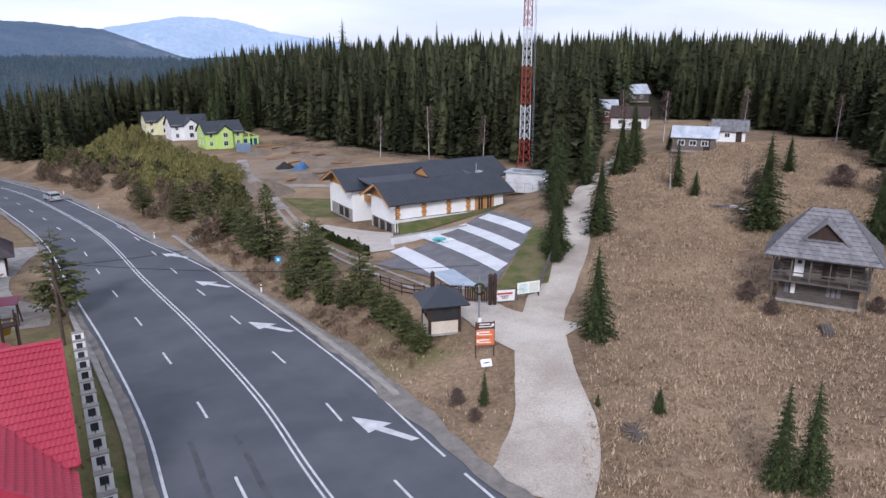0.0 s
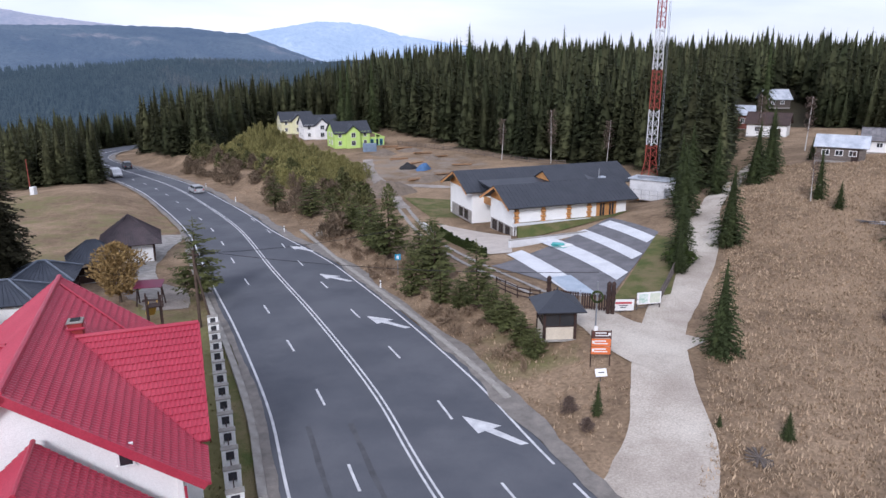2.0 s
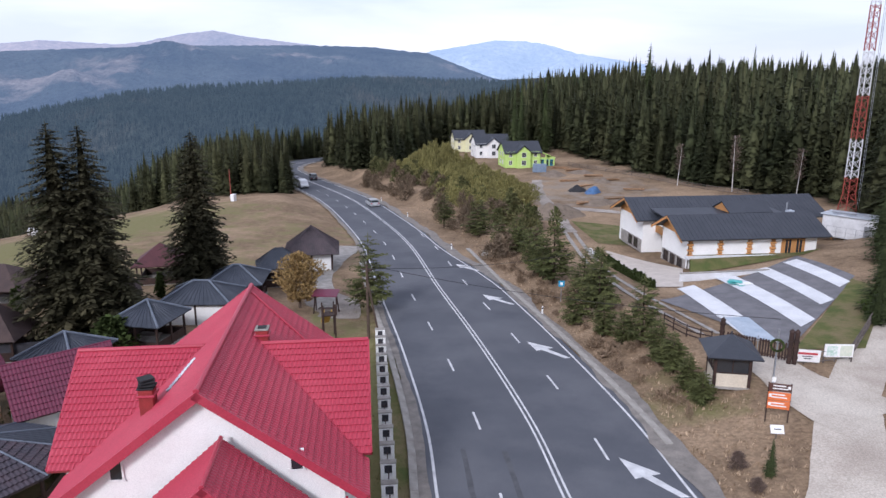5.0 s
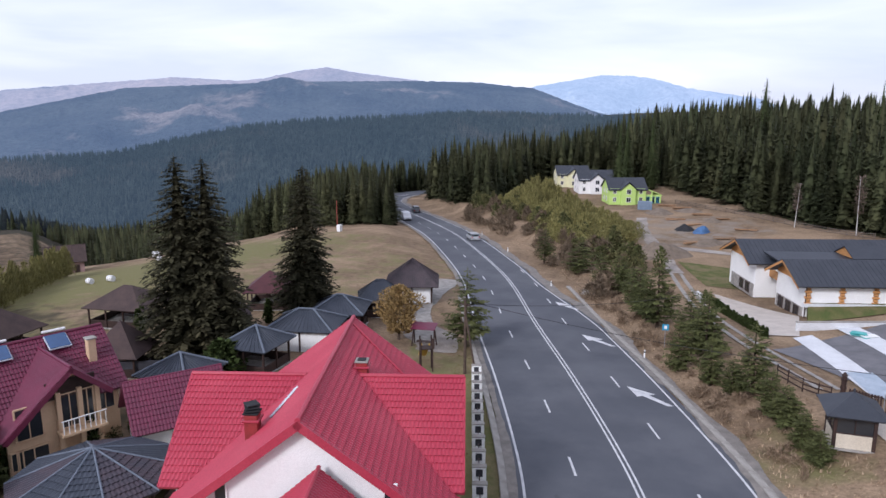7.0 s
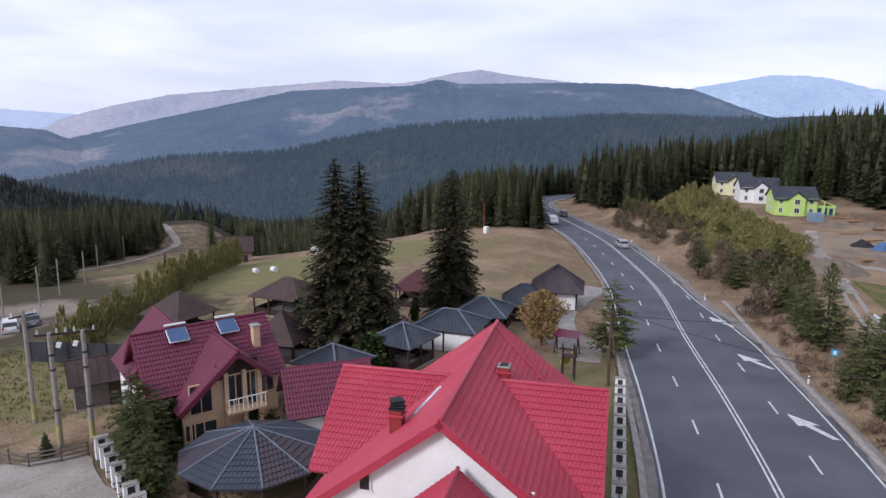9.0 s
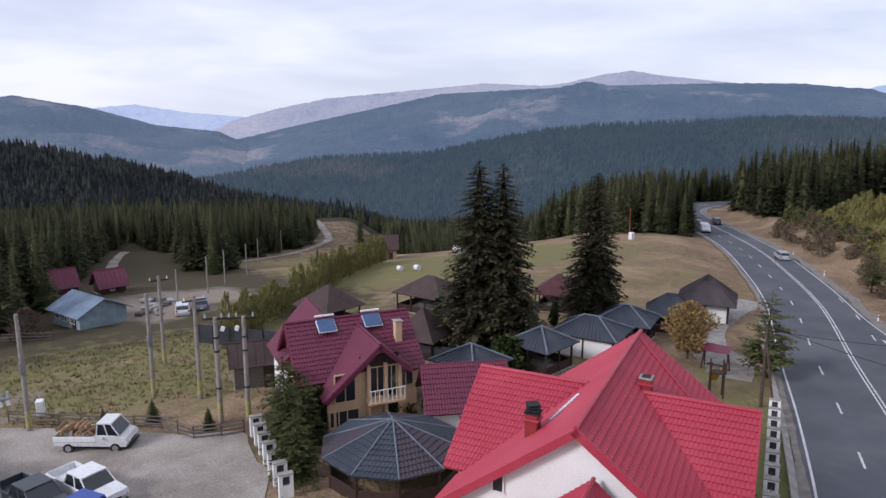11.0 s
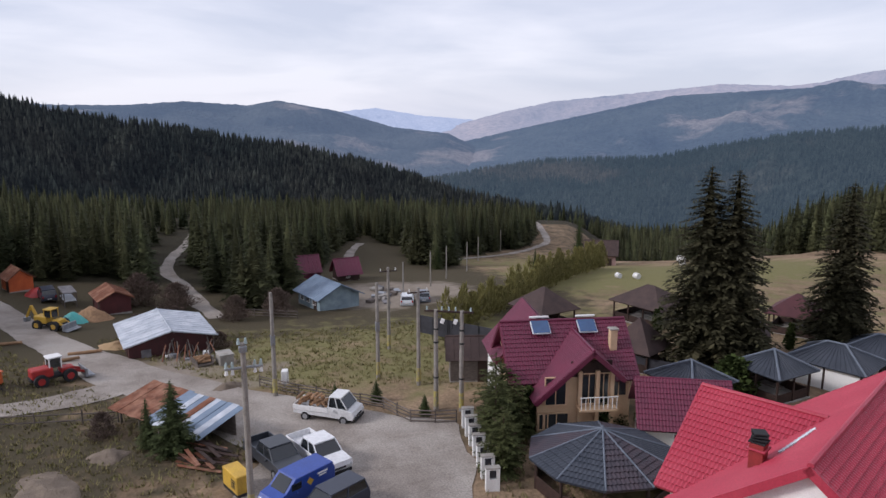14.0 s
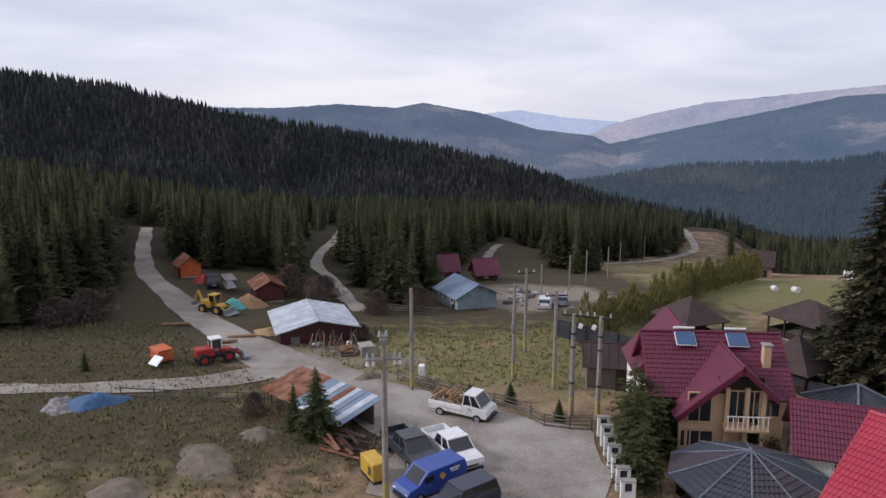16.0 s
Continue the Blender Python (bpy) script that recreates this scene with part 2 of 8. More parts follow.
def Z(x, y):
    """Height of the ground."""
    x, y = np.atleast_1d(x).astype(float), np.atleast_1d(y).astype(float)
    r = np.hypot(x, y)
    k = np.minimum(1, 235 / np.maximum(r, 1))
    xi, yi = x * k, y * k
    z = _W[_n] + (_W[_n + 1] * xi + _W[_n + 2] * yi) / 100
    for (px, py, _), w in zip(SPOTS, _W[:_n]):
        z = z + w * plate(((xi - px) ** 2 + (yi - py) ** 2) / 1e4)
    az = np.degrees(np.arctan2(-x, y))
    valley = smooth(12, 40, az) * (1 - smooth(95, 125, az))
    far = valley * -105 + (1 - valley) * 4
    z = z + (far - z) * smooth(210, 800, r)
    z = z + 0.25 * np.sin(x * 0.11 + 1.3 * np.sin(y * 0.07)) * np.sin(y * 0.09) * smooth(45, 90, r)
    z = z + 10.0 * smooth(6, 75, depth_in(EAST_WOOD, x, y)) * (1 - smooth(14, 26, az)) * (1 - smooth(420, 800, r))
    z = z - 13.0 * smooth(158, 235, r) * smooth(42, 50, az) * (1 - smooth(59, 64, az))
    d, side = beside(ROAD_LINE, x, y)
    bank = 0.9 * smooth(8.5, 13, side) * (1 - smooth(13, 22, side)) * smooth(34, 60, y)
    return z + bank + (road_z(x, y) - 0.18 - z - bank) * (1 - smooth(7.6, 17, d))


def zat(x, y):
    return float(Z(x, y)[0])
# ---------------------------------------------------------------- helpers for meshes
def mesh_object(name, verts, faces, material, parent=None, smooth_faces=False, label=""):
    me = bpy.data.meshes.new(name)
    me.from_pydata([tuple(map(float, v)) for v in verts], [], [tuple(map(int, f)) for f in faces])
    if smooth_faces:
        me.polygons.foreach_set("use_smooth", [True] * len(me.polygons))
    me.materials.append(material)
    ob = new(name, me)
    if parent:
        ob.parent = parent
    if label:
        ob["label"] = label
    return ob


def tri_object(name, verts, tris, material, parent=None):
    """A mesh of many triangles from arrays."""
    me = bpy.data.meshes.new(name)
    v, f = np.asarray(verts, np.float32), np.asarray(tris, np.int32)
    me.vertices.add(len(v))
    me.vertices.foreach_set("co", v.ravel())
    me.loops.add(f.size)
    me.loops.foreach_set("vertex_index", f.ravel())
    me.polygons.add(len(f))
    me.polygons.foreach_set("loop_start", np.arange(0, f.size, 3, dtype=np.int32))
    me.update(calc_edges=True)
    me.validate()
    me.materials.append(material)
    ob = new(name, me)
    if parent:
        ob.parent = parent
    return ob


def grid_faces(rows, cols):
    i = np.arange(rows - 1)[:, None] * cols + np.arange(cols - 1)[None]
    return np.stack([i, i + 1, i + cols + 1, i + cols], -1).reshape(-1, 4)


# ---------------------------------------------------------------- ground
rings = np.concatenate([np.linspace(0.5, 14, 8), np.geomspace(15, 260, 200), np.geomspace(270, 4900, 40)])
spokes = np.radians(np.linspace(-180, 180, 601))
gx, gy = -np.sin(spokes)[None] * rings[:, None], np.cos(spokes)[None] * rings[:, None]
flat_x, flat_y = gx.ravel(), gy.ravel()
gz = Z(flat_x, flat_y)
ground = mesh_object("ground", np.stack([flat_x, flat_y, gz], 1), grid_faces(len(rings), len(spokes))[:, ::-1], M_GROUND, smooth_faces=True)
tagged(ground, "dry straw-coloured spring meadow with greener patches, falling away into a valley", "ground", kind="structure")


def blob(cx, cy, r, soft=0.5):
    return 1 - smooth(r * (1 - soft), r * (1 + soft), np.hypot(flat_x - cx, flat_y - cy))


def paint(name, values):
    a = ground.data.attributes.new(name, "FLOAT", "POINT")
    a.data.foreach_set("value", np.clip(values, 0, 1).astype(np.float32))


g_az, g_r = np.degrees(np.arctan2(-flat_x, flat_y)), np.hypot(flat_x, flat_y)
_, g_side = beside(ROAD_LINE, flat_x, flat_y)
lush = 0.62 * blob(-72, 12, 24) + 0.42 * blob(-80, 72, 42) + 0.30 * blob(-150, 62, 22) + 0.35 * smooth(-75, -95, flat_x) * blob(-95, 50, 60) + 0.45 * blob(-38, -22, 14) + 0.6 * blob(-25, 30, 16)
lush = lush + 0.5 * blob(-3, 47, 5) + 0.4 * (g_side < -6.5) * (g_side > -14) * (flat_y < 60) + 0.3 * blob(36, 52, 5)
paint("lush", lush)
east_in, west_in = depth_in(EAST_WOOD, flat_x, flat_y), depth_in(WEST_WOOD, flat_x, flat_y)
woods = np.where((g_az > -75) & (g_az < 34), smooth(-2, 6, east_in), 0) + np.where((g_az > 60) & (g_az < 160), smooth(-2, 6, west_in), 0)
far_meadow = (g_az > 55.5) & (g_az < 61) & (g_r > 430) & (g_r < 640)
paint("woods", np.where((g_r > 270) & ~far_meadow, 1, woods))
paint("damp", (1 - 0.85 * blob(-70, 12, 24)) * 0.75 * smooth(-25, -48, flat_x) * smooth(58, 20, flat_y) + 0.5 * smooth(-60, -85, flat_x) * smooth(50, 35, flat_y) + 0.45 * smooth(140, 175, g_r) * smooth(40, 55, g_az))
paint("bare", 0.7 * blob(-100, 22, 12) + 0.5 * blob(-36, 146, 22) + 0.7 * far_meadow + 0.5 * blob(-62, -4, 9))


# ---------------------------------------------------------------- roads
def ribbon(name, line, left, right, material, lift=0.05, wobble=0.0, own_z=None, cols=5, seed=1):
    """A strip along a line, between two offsets (numbers, or one each per corner), laid on the ground."""
    line = np.asarray(line, float)
    t = np.gradient(line, axis=0)
    t /= np.linalg.norm(t, axis=1)[:, None] + 1e-9
    nrm = np.stack([t[:, 1], -t[:, 0]], 1)
    rg = np.random.default_rng(seed)
    k = len(line)
    ll, rr = np.broadcast_to(left, k).astype(float).copy(), np.broadcast_to(right, k).astype(float).copy()
    if wobble:
        s = np.arange(k)
        ll += wobble * (np.sin(s * 0.7 + seed) + np.sin(s * 0.27 + 2)) * 0.5 + rg.normal(0, wobble * 0.25, k)
        rr += wobble * (np.sin(s * 0.6 + 4 + seed) + np.sin(s * 0.23)) * 0.5 + rg.normal(0, wobble * 0.25, k)
    u = np.linspace(0, 1, cols)
    off = ll[:, None] * (1 - u) + rr[:, None] * u
    x, y = line[:, :1] + nrm[:, :1] * off, line[:, 1:] + nrm[:, 1:] * off
    z = (own_z or (lambda p, q: Z(p, q)))(x.ravel(), y.ravel()) + lift
    return mesh_object(name, np.stack([x.ravel(), y.ravel(), z], 1), grid_faces(k, cols), material, smooth_faces=True)


FINE = spline(ROAD, 1.0)
seg = np.concatenate([[0], np.cumsum(np.linalg.norm(np.diff(FINE, axis=0), axis=1))])
S0 = seg[np.argmin(np.hypot(FINE[:, 0] + 5.4, FINE[:, 1] - 29))]        # running metres, 0 beside the camera
RUN = seg - S0
LEFT_W = 6.6
right_w = 6.6 - 2.9 * smooth(42, 72, RUN)                                # the climbing lane ends
road = ribbon("road", FINE, -LEFT_W - 0.45, right_w + 0.5, M_ASPHALT, 0.0, own_z=road_z, cols=9)
tagged(road, "grey asphalt highway with white markings and faint tyre marks", "road", kind="structure")


def stretch_of(a, b, step=0.75):
    s = np.arange(a, b + 1e-6, step)
    return np.stack([np.interp(s, RUN, FINE[:, 0]), np.interp(s, RUN, FINE[:, 1])], 1), s


def marking(a, b, left, right, name="lane_marking"):
    line, s = stretch_of(a, b, min(1.5, (b - a) / 3))
    ob = ribbon(name, line, left, right, M_PAINT, 0.012, own_z=road_z, cols=2)
    ob.parent = road
    return ob


line_all, s_all = stretch_of(-60, 235, 1.0)
for off in (-0.22, 0.10):
    ob = ribbon("centre_line", line_all, off, off + 0.13, M_PAINT, 0.012, own_z=road_z, cols=2)
    ob.parent = road
ob = ribbon("edge_line", line_all, -LEFT_W - 0.08, -LEFT_W + 0.08, M_PAINT, 0.012, own_z=road_z, cols=2)
ob.parent = road
rw = np.interp(s_all, RUN, right_w)
for lo, hi in ((-60, -1.5), (10.0 - 10.0, 235)):
    keep = (s_all >= lo) & (s_all <= hi)
    ob = ribbon("edge_line", line_all[keep], rw[keep] - 0.08, rw[keep] + 0.08, M_PAINT, 0.012, own_z=road_z, cols=2)
    ob.parent = road

for k in range(-6, 24):
    if k < 8:
        marking(6.6 + 9.9 * k, 9.2 + 9.9 * k, 3.25, 3.40)
    marking(1.0 + 10.0 * k, 3.6 + 10.0 * k, -3.42, -3.27)


def road_place(run, off):
    x, y = np.interp(run, RUN, FINE[:, 0]), np.interp(run, RUN, FINE[:, 1])
    x2, y2 = np.interp(run + 1, RUN, FINE[:, 0]), np.interp(run + 1, RUN, FINE[:, 1])
    d = math.hypot(x2 - x, y2 - y)
    return x + (y2 - y) / d * off, y - (x2 - x) / d * off


for tip in (6.8, 26.6, 42.0, 57.0):
    shape = [(tip, 4.0), (tip - 2.3, 4.15), (tip - 2.15, 4.62), (tip - 4.3, 5.85), (tip - 4.3, 6.35), (tip - 2.0, 5.15), (tip - 1.85, 5.75)]
    pts = [road_place(r, o) for r, o in shape]
    ob = mesh_object("merge_arrow", [(x, y, float(road_z(x, y)) + 0.014) for x, y in pts], [(0, 1, 2, 5, 6), (2, 3, 4, 5)], M_PAINT)
    ob.parent = road
M_TYRE_MARK = mat("rubber_marks", (0.060, 0.060, 0.066), (0.085, 0.087, 0.095), 0.8, 0.9, 8.0, 0)
for off, a, b in ((-4.75, -14, 9), (-2.35, -16, 8)):
    line, s = stretch_of(a, b)
    ob = ribbon("tyre_mark", line + 0.0, off - 0.16, off + 0.14, M_TYRE_MARK, 0.008, 0.04, road_z, 2)
    ob.parent = road
M_PATCH = mat("resurfaced_asphalt", (0.112, 0.114, 0.122), (0.140, 0.142, 0.150), 0.85, 0.8, 30.0, 0.15)
M_SHOULDER = mat("gritty_shoulder", (0.24, 0.215, 0.19), (0.16, 0.145, 0.13), 0.95, 1.2, 14.0, 0.6)
line, s = stretch_of(-60, 235, 1.2)
rw2 = np.interp(s, RUN, right_w)
tagged(ribbon("roadside_shoulder", line, rw2 + 0.35, rw2 + 1.75, M_SHOULDER, 0.035, 0.35, road_z, 4, 3), "gritty grey shoulder with crumbling concrete gutter", "shoulder", kind="structure")
tagged(ribbon("roadside_shoulder", line, -LEFT_W - 0.95, -LEFT_W - 0.35, M_SHOULDER, 0.03, 0.12, road_z, 3, 4), "narrow gritty shoulder beside the asphalt", "shoulder", kind="structure")


def kerb_run(off, a, b, w, h, name, label):
    """A row of gutter or kerb stones, each one a piece."""
    k = new(name)
    tagged(k, label, "kerb", kind="structure")
    me = None
    r = a
    while r < b:
        x, y = road_place(r + 1, off)
        x2, y2 = road_place(r + 2, off)
        if me is None:
            bm = bmesh.new()
            bmesh.ops.create_cube(bm, size=1)
            bmesh.ops.scale(bm, vec=(1.94, w, h), verts=bm.verts)
            bmesh.ops.bevel(bm, geom=bm.edges[:], offset=0.03, segments=1, affect="EDGES")
            me = bpy.data.meshes.new("kerb_stone")
            bm.to_mesh(me)
            bm.free()
            me.materials.append(M_KERB)
        st = new("kerb_stone", me)
        st.parent = k
        st.matrix_basis = pose(x, y, float(road_z(x, y)) + h / 2 - 0.1 + random.uniform(-0.015, 0.015), 0, random.uniform(-0.7, 0.7), math.degrees(math.atan2(y2 - y, x2 - x)) + random.uniform(-0.8, 0.8))
        r += 2.0
    return k


kerb_run(-LEFT_W - 1.15, -24, 60, 0.45, 0.22, "kerb", "worn pale concrete gutter stones along the highway")
kerb_run(7.55, -2 + 10, 66, 0.5, 0.2, "kerb", "crumbling concrete gutter stones at the foot of the bank")


# ---------------------------------------------------------------- tracks and yards
def track(name, points, widths, material, label, lift=0.05, wobble=0.3, seed=1, cols=7):
    line = spline(points, 1.0)
    w = np.interp(np.linspace(0, len(points) - 1, len(line)), np.arange(len(points)), widths)
    ob = ribbon(name, line, -w / 2, w / 2, material, lift, wobble, None, cols, seed)
    return tagged(ob, label, "track", kind="structure")


track("dirt_road", [(4.3, 28.8), (5.2, 31.2), (5.9, 33.9), (6.3, 35.9), (6.4, 38.4), (6.5, 41.2), (6.8, 44.5), (7.2, 47.9), (7.9, 51.6), (8.9, 55.5), (9.9, 59.1), (11.6, 65.2), (13.4, 72.5), (15.4, 80.0), (17.8, 88.2), (20.6, 96), (27, 112), (33, 124)],
      [5.5, 4.6, 3.7, 3.3, 3.5, 3.9, 4.2, 4.5, 4.2, 3.1, 2.5, 2.6, 2.7, 2.5, 2.1, 2.4, 2.4, 2.0], M_DIRT, "pale sandy dirt road climbing along the meadow", 0.06, 0.12, 2, 9)
track("dirt_road", [(8.0, 46.0), (6.0, 47.8), (3.8, 50.4), (1.8, 53.6)], [7.5, 6.4, 4.6, 4.2], M_DIRT, "pale sandy turn-off leading to a gate", 0.075, 0.2, 3)
track("dirt_road", [(-46, 160), (-42.5, 148), (-39.5, 140), (-31, 121), (-25, 106)], [2.2, 2.4, 2.4, 2.0, 2.2], M_TRACK, "rutted dirt lane past the building site", 0.06, 0.2, 4)
track("dirt_road", [(-34, 128), (-24, 126), (-12, 124)], [3.0, 2.4, 1.8], M_TRACK, "dirt turn-off to the building site", 0.07, 0.3, 5)
for o in (-0.75, 0.75):
    track("driveway_strip", [(-25 + o, 106), (-20 + o, 93.5), (-15.3 + o, 82), (-8.3 + o * 1.1, 67 + o * 0.4), (-1.8 + o * 0.8, 57 + o * 0.8)], [0.55] * 5, M_KERB, "narrow concrete wheel strip beside the hotel yard", 0.07, 0.03, 6, 3)
track("dirt_road", [(-36.5, 8), (-42.5, 6.5), (-49, 1.5), (-56, -4), (-62.5, -9.5), (-68, -13.2), (-75.3, -17.8), (-86, -24), (-96, -29.8), (-107, -36), (-118, -40.3), (-133, -45), (-150, -50)],
      [10.5, 10.0, 7.0, 6.0, 5.0, 4.4, 4.0, 3.4, 3.0, 2.7, 2.5, 2.4, 2.2], M_TRACK, "grey rutted gravel road running up to the woods", 0.06, 0.2, 7, 11)
track("dirt_road", [(-62.5, -9), (-58.5, -13), (-56.6, -18), (-56, -24), (-55.8, -31), (-56, -42)], [3.6, 3.6, 2.8, 2.4, 2.4, 2.4], M_TRACK, "grey gravel side track", 0.07, 0.3, 8)
track("dirt_road", [(-89.5, -4), (-94, -4.6), (-99, -6.2), (-107, -7.8), (-115, -10), (-124, -12.6), (-140, -13), (-160, -11.5), (-184, -10.7)], [1.8, 2.6, 2.4, 2.0, 2.0, 2.0, 2.2, 2.4, 2.6], M_TRACK, "pale forest track curling between spruces", 0.08, 0.2, 9)
track("dirt_road", [(-121, 18), (-135, 20), (-150, 22), (-168, 26.5), (-180, 30)], [1.6, 1.8, 1.8, 1.8, 1.8], M_TRACK, "narrow farm lane up the slope", 0.08, 0.2, 10)
track("dirt_road", [(-147, 43), (-155, 50.5), (-164, 64.5), (-185, 82.5), (-198, 91.5), (-224, 102), (-268, 118)], [1.6, 1.8, 2.0, 2.2, 2.4, 2.6, 2.8], M_TRACK, "narrow lane over the far pasture", 0.1, 0.2, 11)
track("dirt_road", [(-36.5, 55), (-41.5, 61), (-45.5, 68), (-50.5, 79.5), (-52.5, 84)], [2.6, 2.6, 2.4, 3.4, 4.6], M_KERB, "pale gravel driveway beside the pavilion", 0.06, 0.25, 12)
track("yard", [(-34, 53), (-38, 57.5), (-43, 60)], [4.0, 5.0, 3.0], M_TRACK, "worn gravel yard", 0.045, 0.5, 13)
yard = track("gravel_lot", [(-34, 3.5), (-38, 5.5), (-43, 7.5), (-47, 9.5)], [13, 13, 12, 9], M_TRACK, "grey gravel parking lot with worn patches", 0.05, 0.5, 14, 13)
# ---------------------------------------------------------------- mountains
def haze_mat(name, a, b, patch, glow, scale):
    # distance haze is painted in: bluish emission over paler, bluer base colours
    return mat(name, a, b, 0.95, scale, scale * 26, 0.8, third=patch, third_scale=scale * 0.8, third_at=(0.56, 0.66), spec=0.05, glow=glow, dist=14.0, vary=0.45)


def ridge(name, crest, far, depth, foot, material, label, rough=0.02, seed=0.0):
    """A wooded mountain ridge: its crest given as azimuth and elevation seen from the village, in degrees."""
    az = np.arange(crest[0][0], crest[-1][0] + 0.01, 0.2)
    el = np.interp(az, [c[0] for c in crest], [c[1] for c in crest])
    across = np.concatenate([np.linspace(-1, 0, 22), np.linspace(0.1, 1, 6)])
    verts = []
    for s in across:
        for a, e in zip(az, el):
            px, py = -math.sin(radians(a)) * (far + depth * s), math.cos(radians(a)) * (far + depth * s)
            k = 3.0 / depth
            w = noise.fractal((a * 0.16, s * 2.2, seed), 0.9, 2.0, 6)
            w2 = noise.fractal((px * k, py * k, seed + 7), 0.8, 2.1, 6)
            r = far * (1 + 0.03 * w) + depth * (s if s < 0 else s * 0.6)
            top = 20 + far * (1 + 0.03 * w) * math.tan(radians(e))
            fall = 1 - abs(s) ** 1.25
            z = foot + (top - foot) * fall + (top - foot) * 0.34 * w2 * min(1, abs(s) * 2.5) * fall + far * rough * 0.06 * noise.noise((a * 2.3, s * 9, seed))
            verts.append((-math.sin(radians(a)) * r, math.cos(radians(a)) * r, z))
    ob = mesh_object(name, verts, grid_faces(len(across), len(az))[:, ::-1], material, smooth_faces=True)
    return tagged(ob, label, "mountain", kind="structure")


# slight emission here too, as haze on the hillside
M_HILL = mat("hazy_hill_ground", (0.018, 0.021, 0.016), (0.034, 0.032, 0.024), 0.95, 0.006, 0.08, 0, spec=0.05, glow=(0.003, 0.0035, 0.005))
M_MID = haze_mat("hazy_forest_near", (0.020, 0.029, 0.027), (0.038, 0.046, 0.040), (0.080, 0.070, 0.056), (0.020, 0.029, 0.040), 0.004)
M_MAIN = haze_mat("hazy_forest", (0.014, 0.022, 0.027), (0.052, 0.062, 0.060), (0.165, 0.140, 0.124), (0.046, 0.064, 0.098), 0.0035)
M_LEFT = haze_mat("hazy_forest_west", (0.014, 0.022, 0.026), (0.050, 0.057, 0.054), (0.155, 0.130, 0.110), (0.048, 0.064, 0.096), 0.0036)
# pink low sunlight is painted into these base colours, haze into the emission
M_BACK = haze_mat("hazy_sun_tinted_pasture", (0.10, 0.08, 0.075), (0.17, 0.125, 0.105), (0.06, 0.06, 0.06), (0.135, 0.160, 0.215), 0.0016)
M_PEAK = haze_mat("hazy_blue_peak", (0.06, 0.07, 0.08), (0.14, 0.14, 0.15), (0.20, 0.20, 0.21), (0.180, 0.235, 0.320), 0.0014)
M_PALE = haze_mat("hazy_valley_end", (0.08, 0.08, 0.09), (0.12, 0.11, 0.11), (0.1, 0.09, 0.09), (0.21, 0.25, 0.34), 0.002)

ridge("peak", [(4, -1), (8.1, 0.7), (13.2, 1.5), (15.6, 2.2), (17.5, 2.45), (19.6, 2.5), (22, 2.1), (24.6, 1.7), (26.7, 1.0), (30, 0)], 4300, 900, -110, M_PEAK, "rounded far mountain with snow streaks, tinted pale blue for haze", seed=1)
ridge("mountain_range", [(30, 1.2), (32.2, 1.9), (36.2, 2.4), (38.8, 2.7), (41.1, 3.1), (43.3, 2.8), (46, 2.2), (47.8, 2.0), (52.2, 2.2), (56.6, 1.8), (64.9, 1.0), (68.8, 0.2), (73.2, -1.0), (77, -2)], 3700, 900, -110, M_BACK, "high mountain with bare pasture on top, tinted pink for low sun", seed=2)
ridge("valley_end", [(62, -1.2), (69, -0.6), (71.5, -0.4), (75.4, -0.1), (79, 0.5), (81.2, 0.3), (84.4, -0.2), (88, -0.6)], 4000, 700, -110, M_PALE, "hills closing the valley, paled with haze glow", seed=3)
ridge("west_range", [(68, -4), (73.2, -1.5), (77.6, -1.0), (82.1, 0.3), (84.5, 0.7), (86.7, 1.1), (88.9, 0.7), (93.4, 1.0), (97.8, 0.7), (102, 0.7), (112, 1.2), (125, 1.5)], 2300, 900, -110, M_LEFT, "wooded mountain range with cleared slopes, tinted blue-grey for haze", seed=4)
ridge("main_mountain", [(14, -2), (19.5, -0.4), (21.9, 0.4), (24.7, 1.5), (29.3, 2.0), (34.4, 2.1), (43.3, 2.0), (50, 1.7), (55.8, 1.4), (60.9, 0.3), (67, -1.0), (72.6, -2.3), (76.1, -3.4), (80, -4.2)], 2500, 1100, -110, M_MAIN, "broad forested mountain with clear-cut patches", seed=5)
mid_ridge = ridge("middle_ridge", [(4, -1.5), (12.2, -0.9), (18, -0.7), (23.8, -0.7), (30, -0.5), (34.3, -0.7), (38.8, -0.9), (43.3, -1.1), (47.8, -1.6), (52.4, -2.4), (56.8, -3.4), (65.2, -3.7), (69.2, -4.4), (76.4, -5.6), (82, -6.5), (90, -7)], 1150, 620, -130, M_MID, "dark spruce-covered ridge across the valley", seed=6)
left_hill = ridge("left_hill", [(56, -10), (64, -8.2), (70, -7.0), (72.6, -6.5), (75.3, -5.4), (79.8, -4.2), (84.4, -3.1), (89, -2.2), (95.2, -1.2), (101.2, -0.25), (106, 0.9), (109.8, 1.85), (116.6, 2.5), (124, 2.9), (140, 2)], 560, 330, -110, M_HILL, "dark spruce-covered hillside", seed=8)


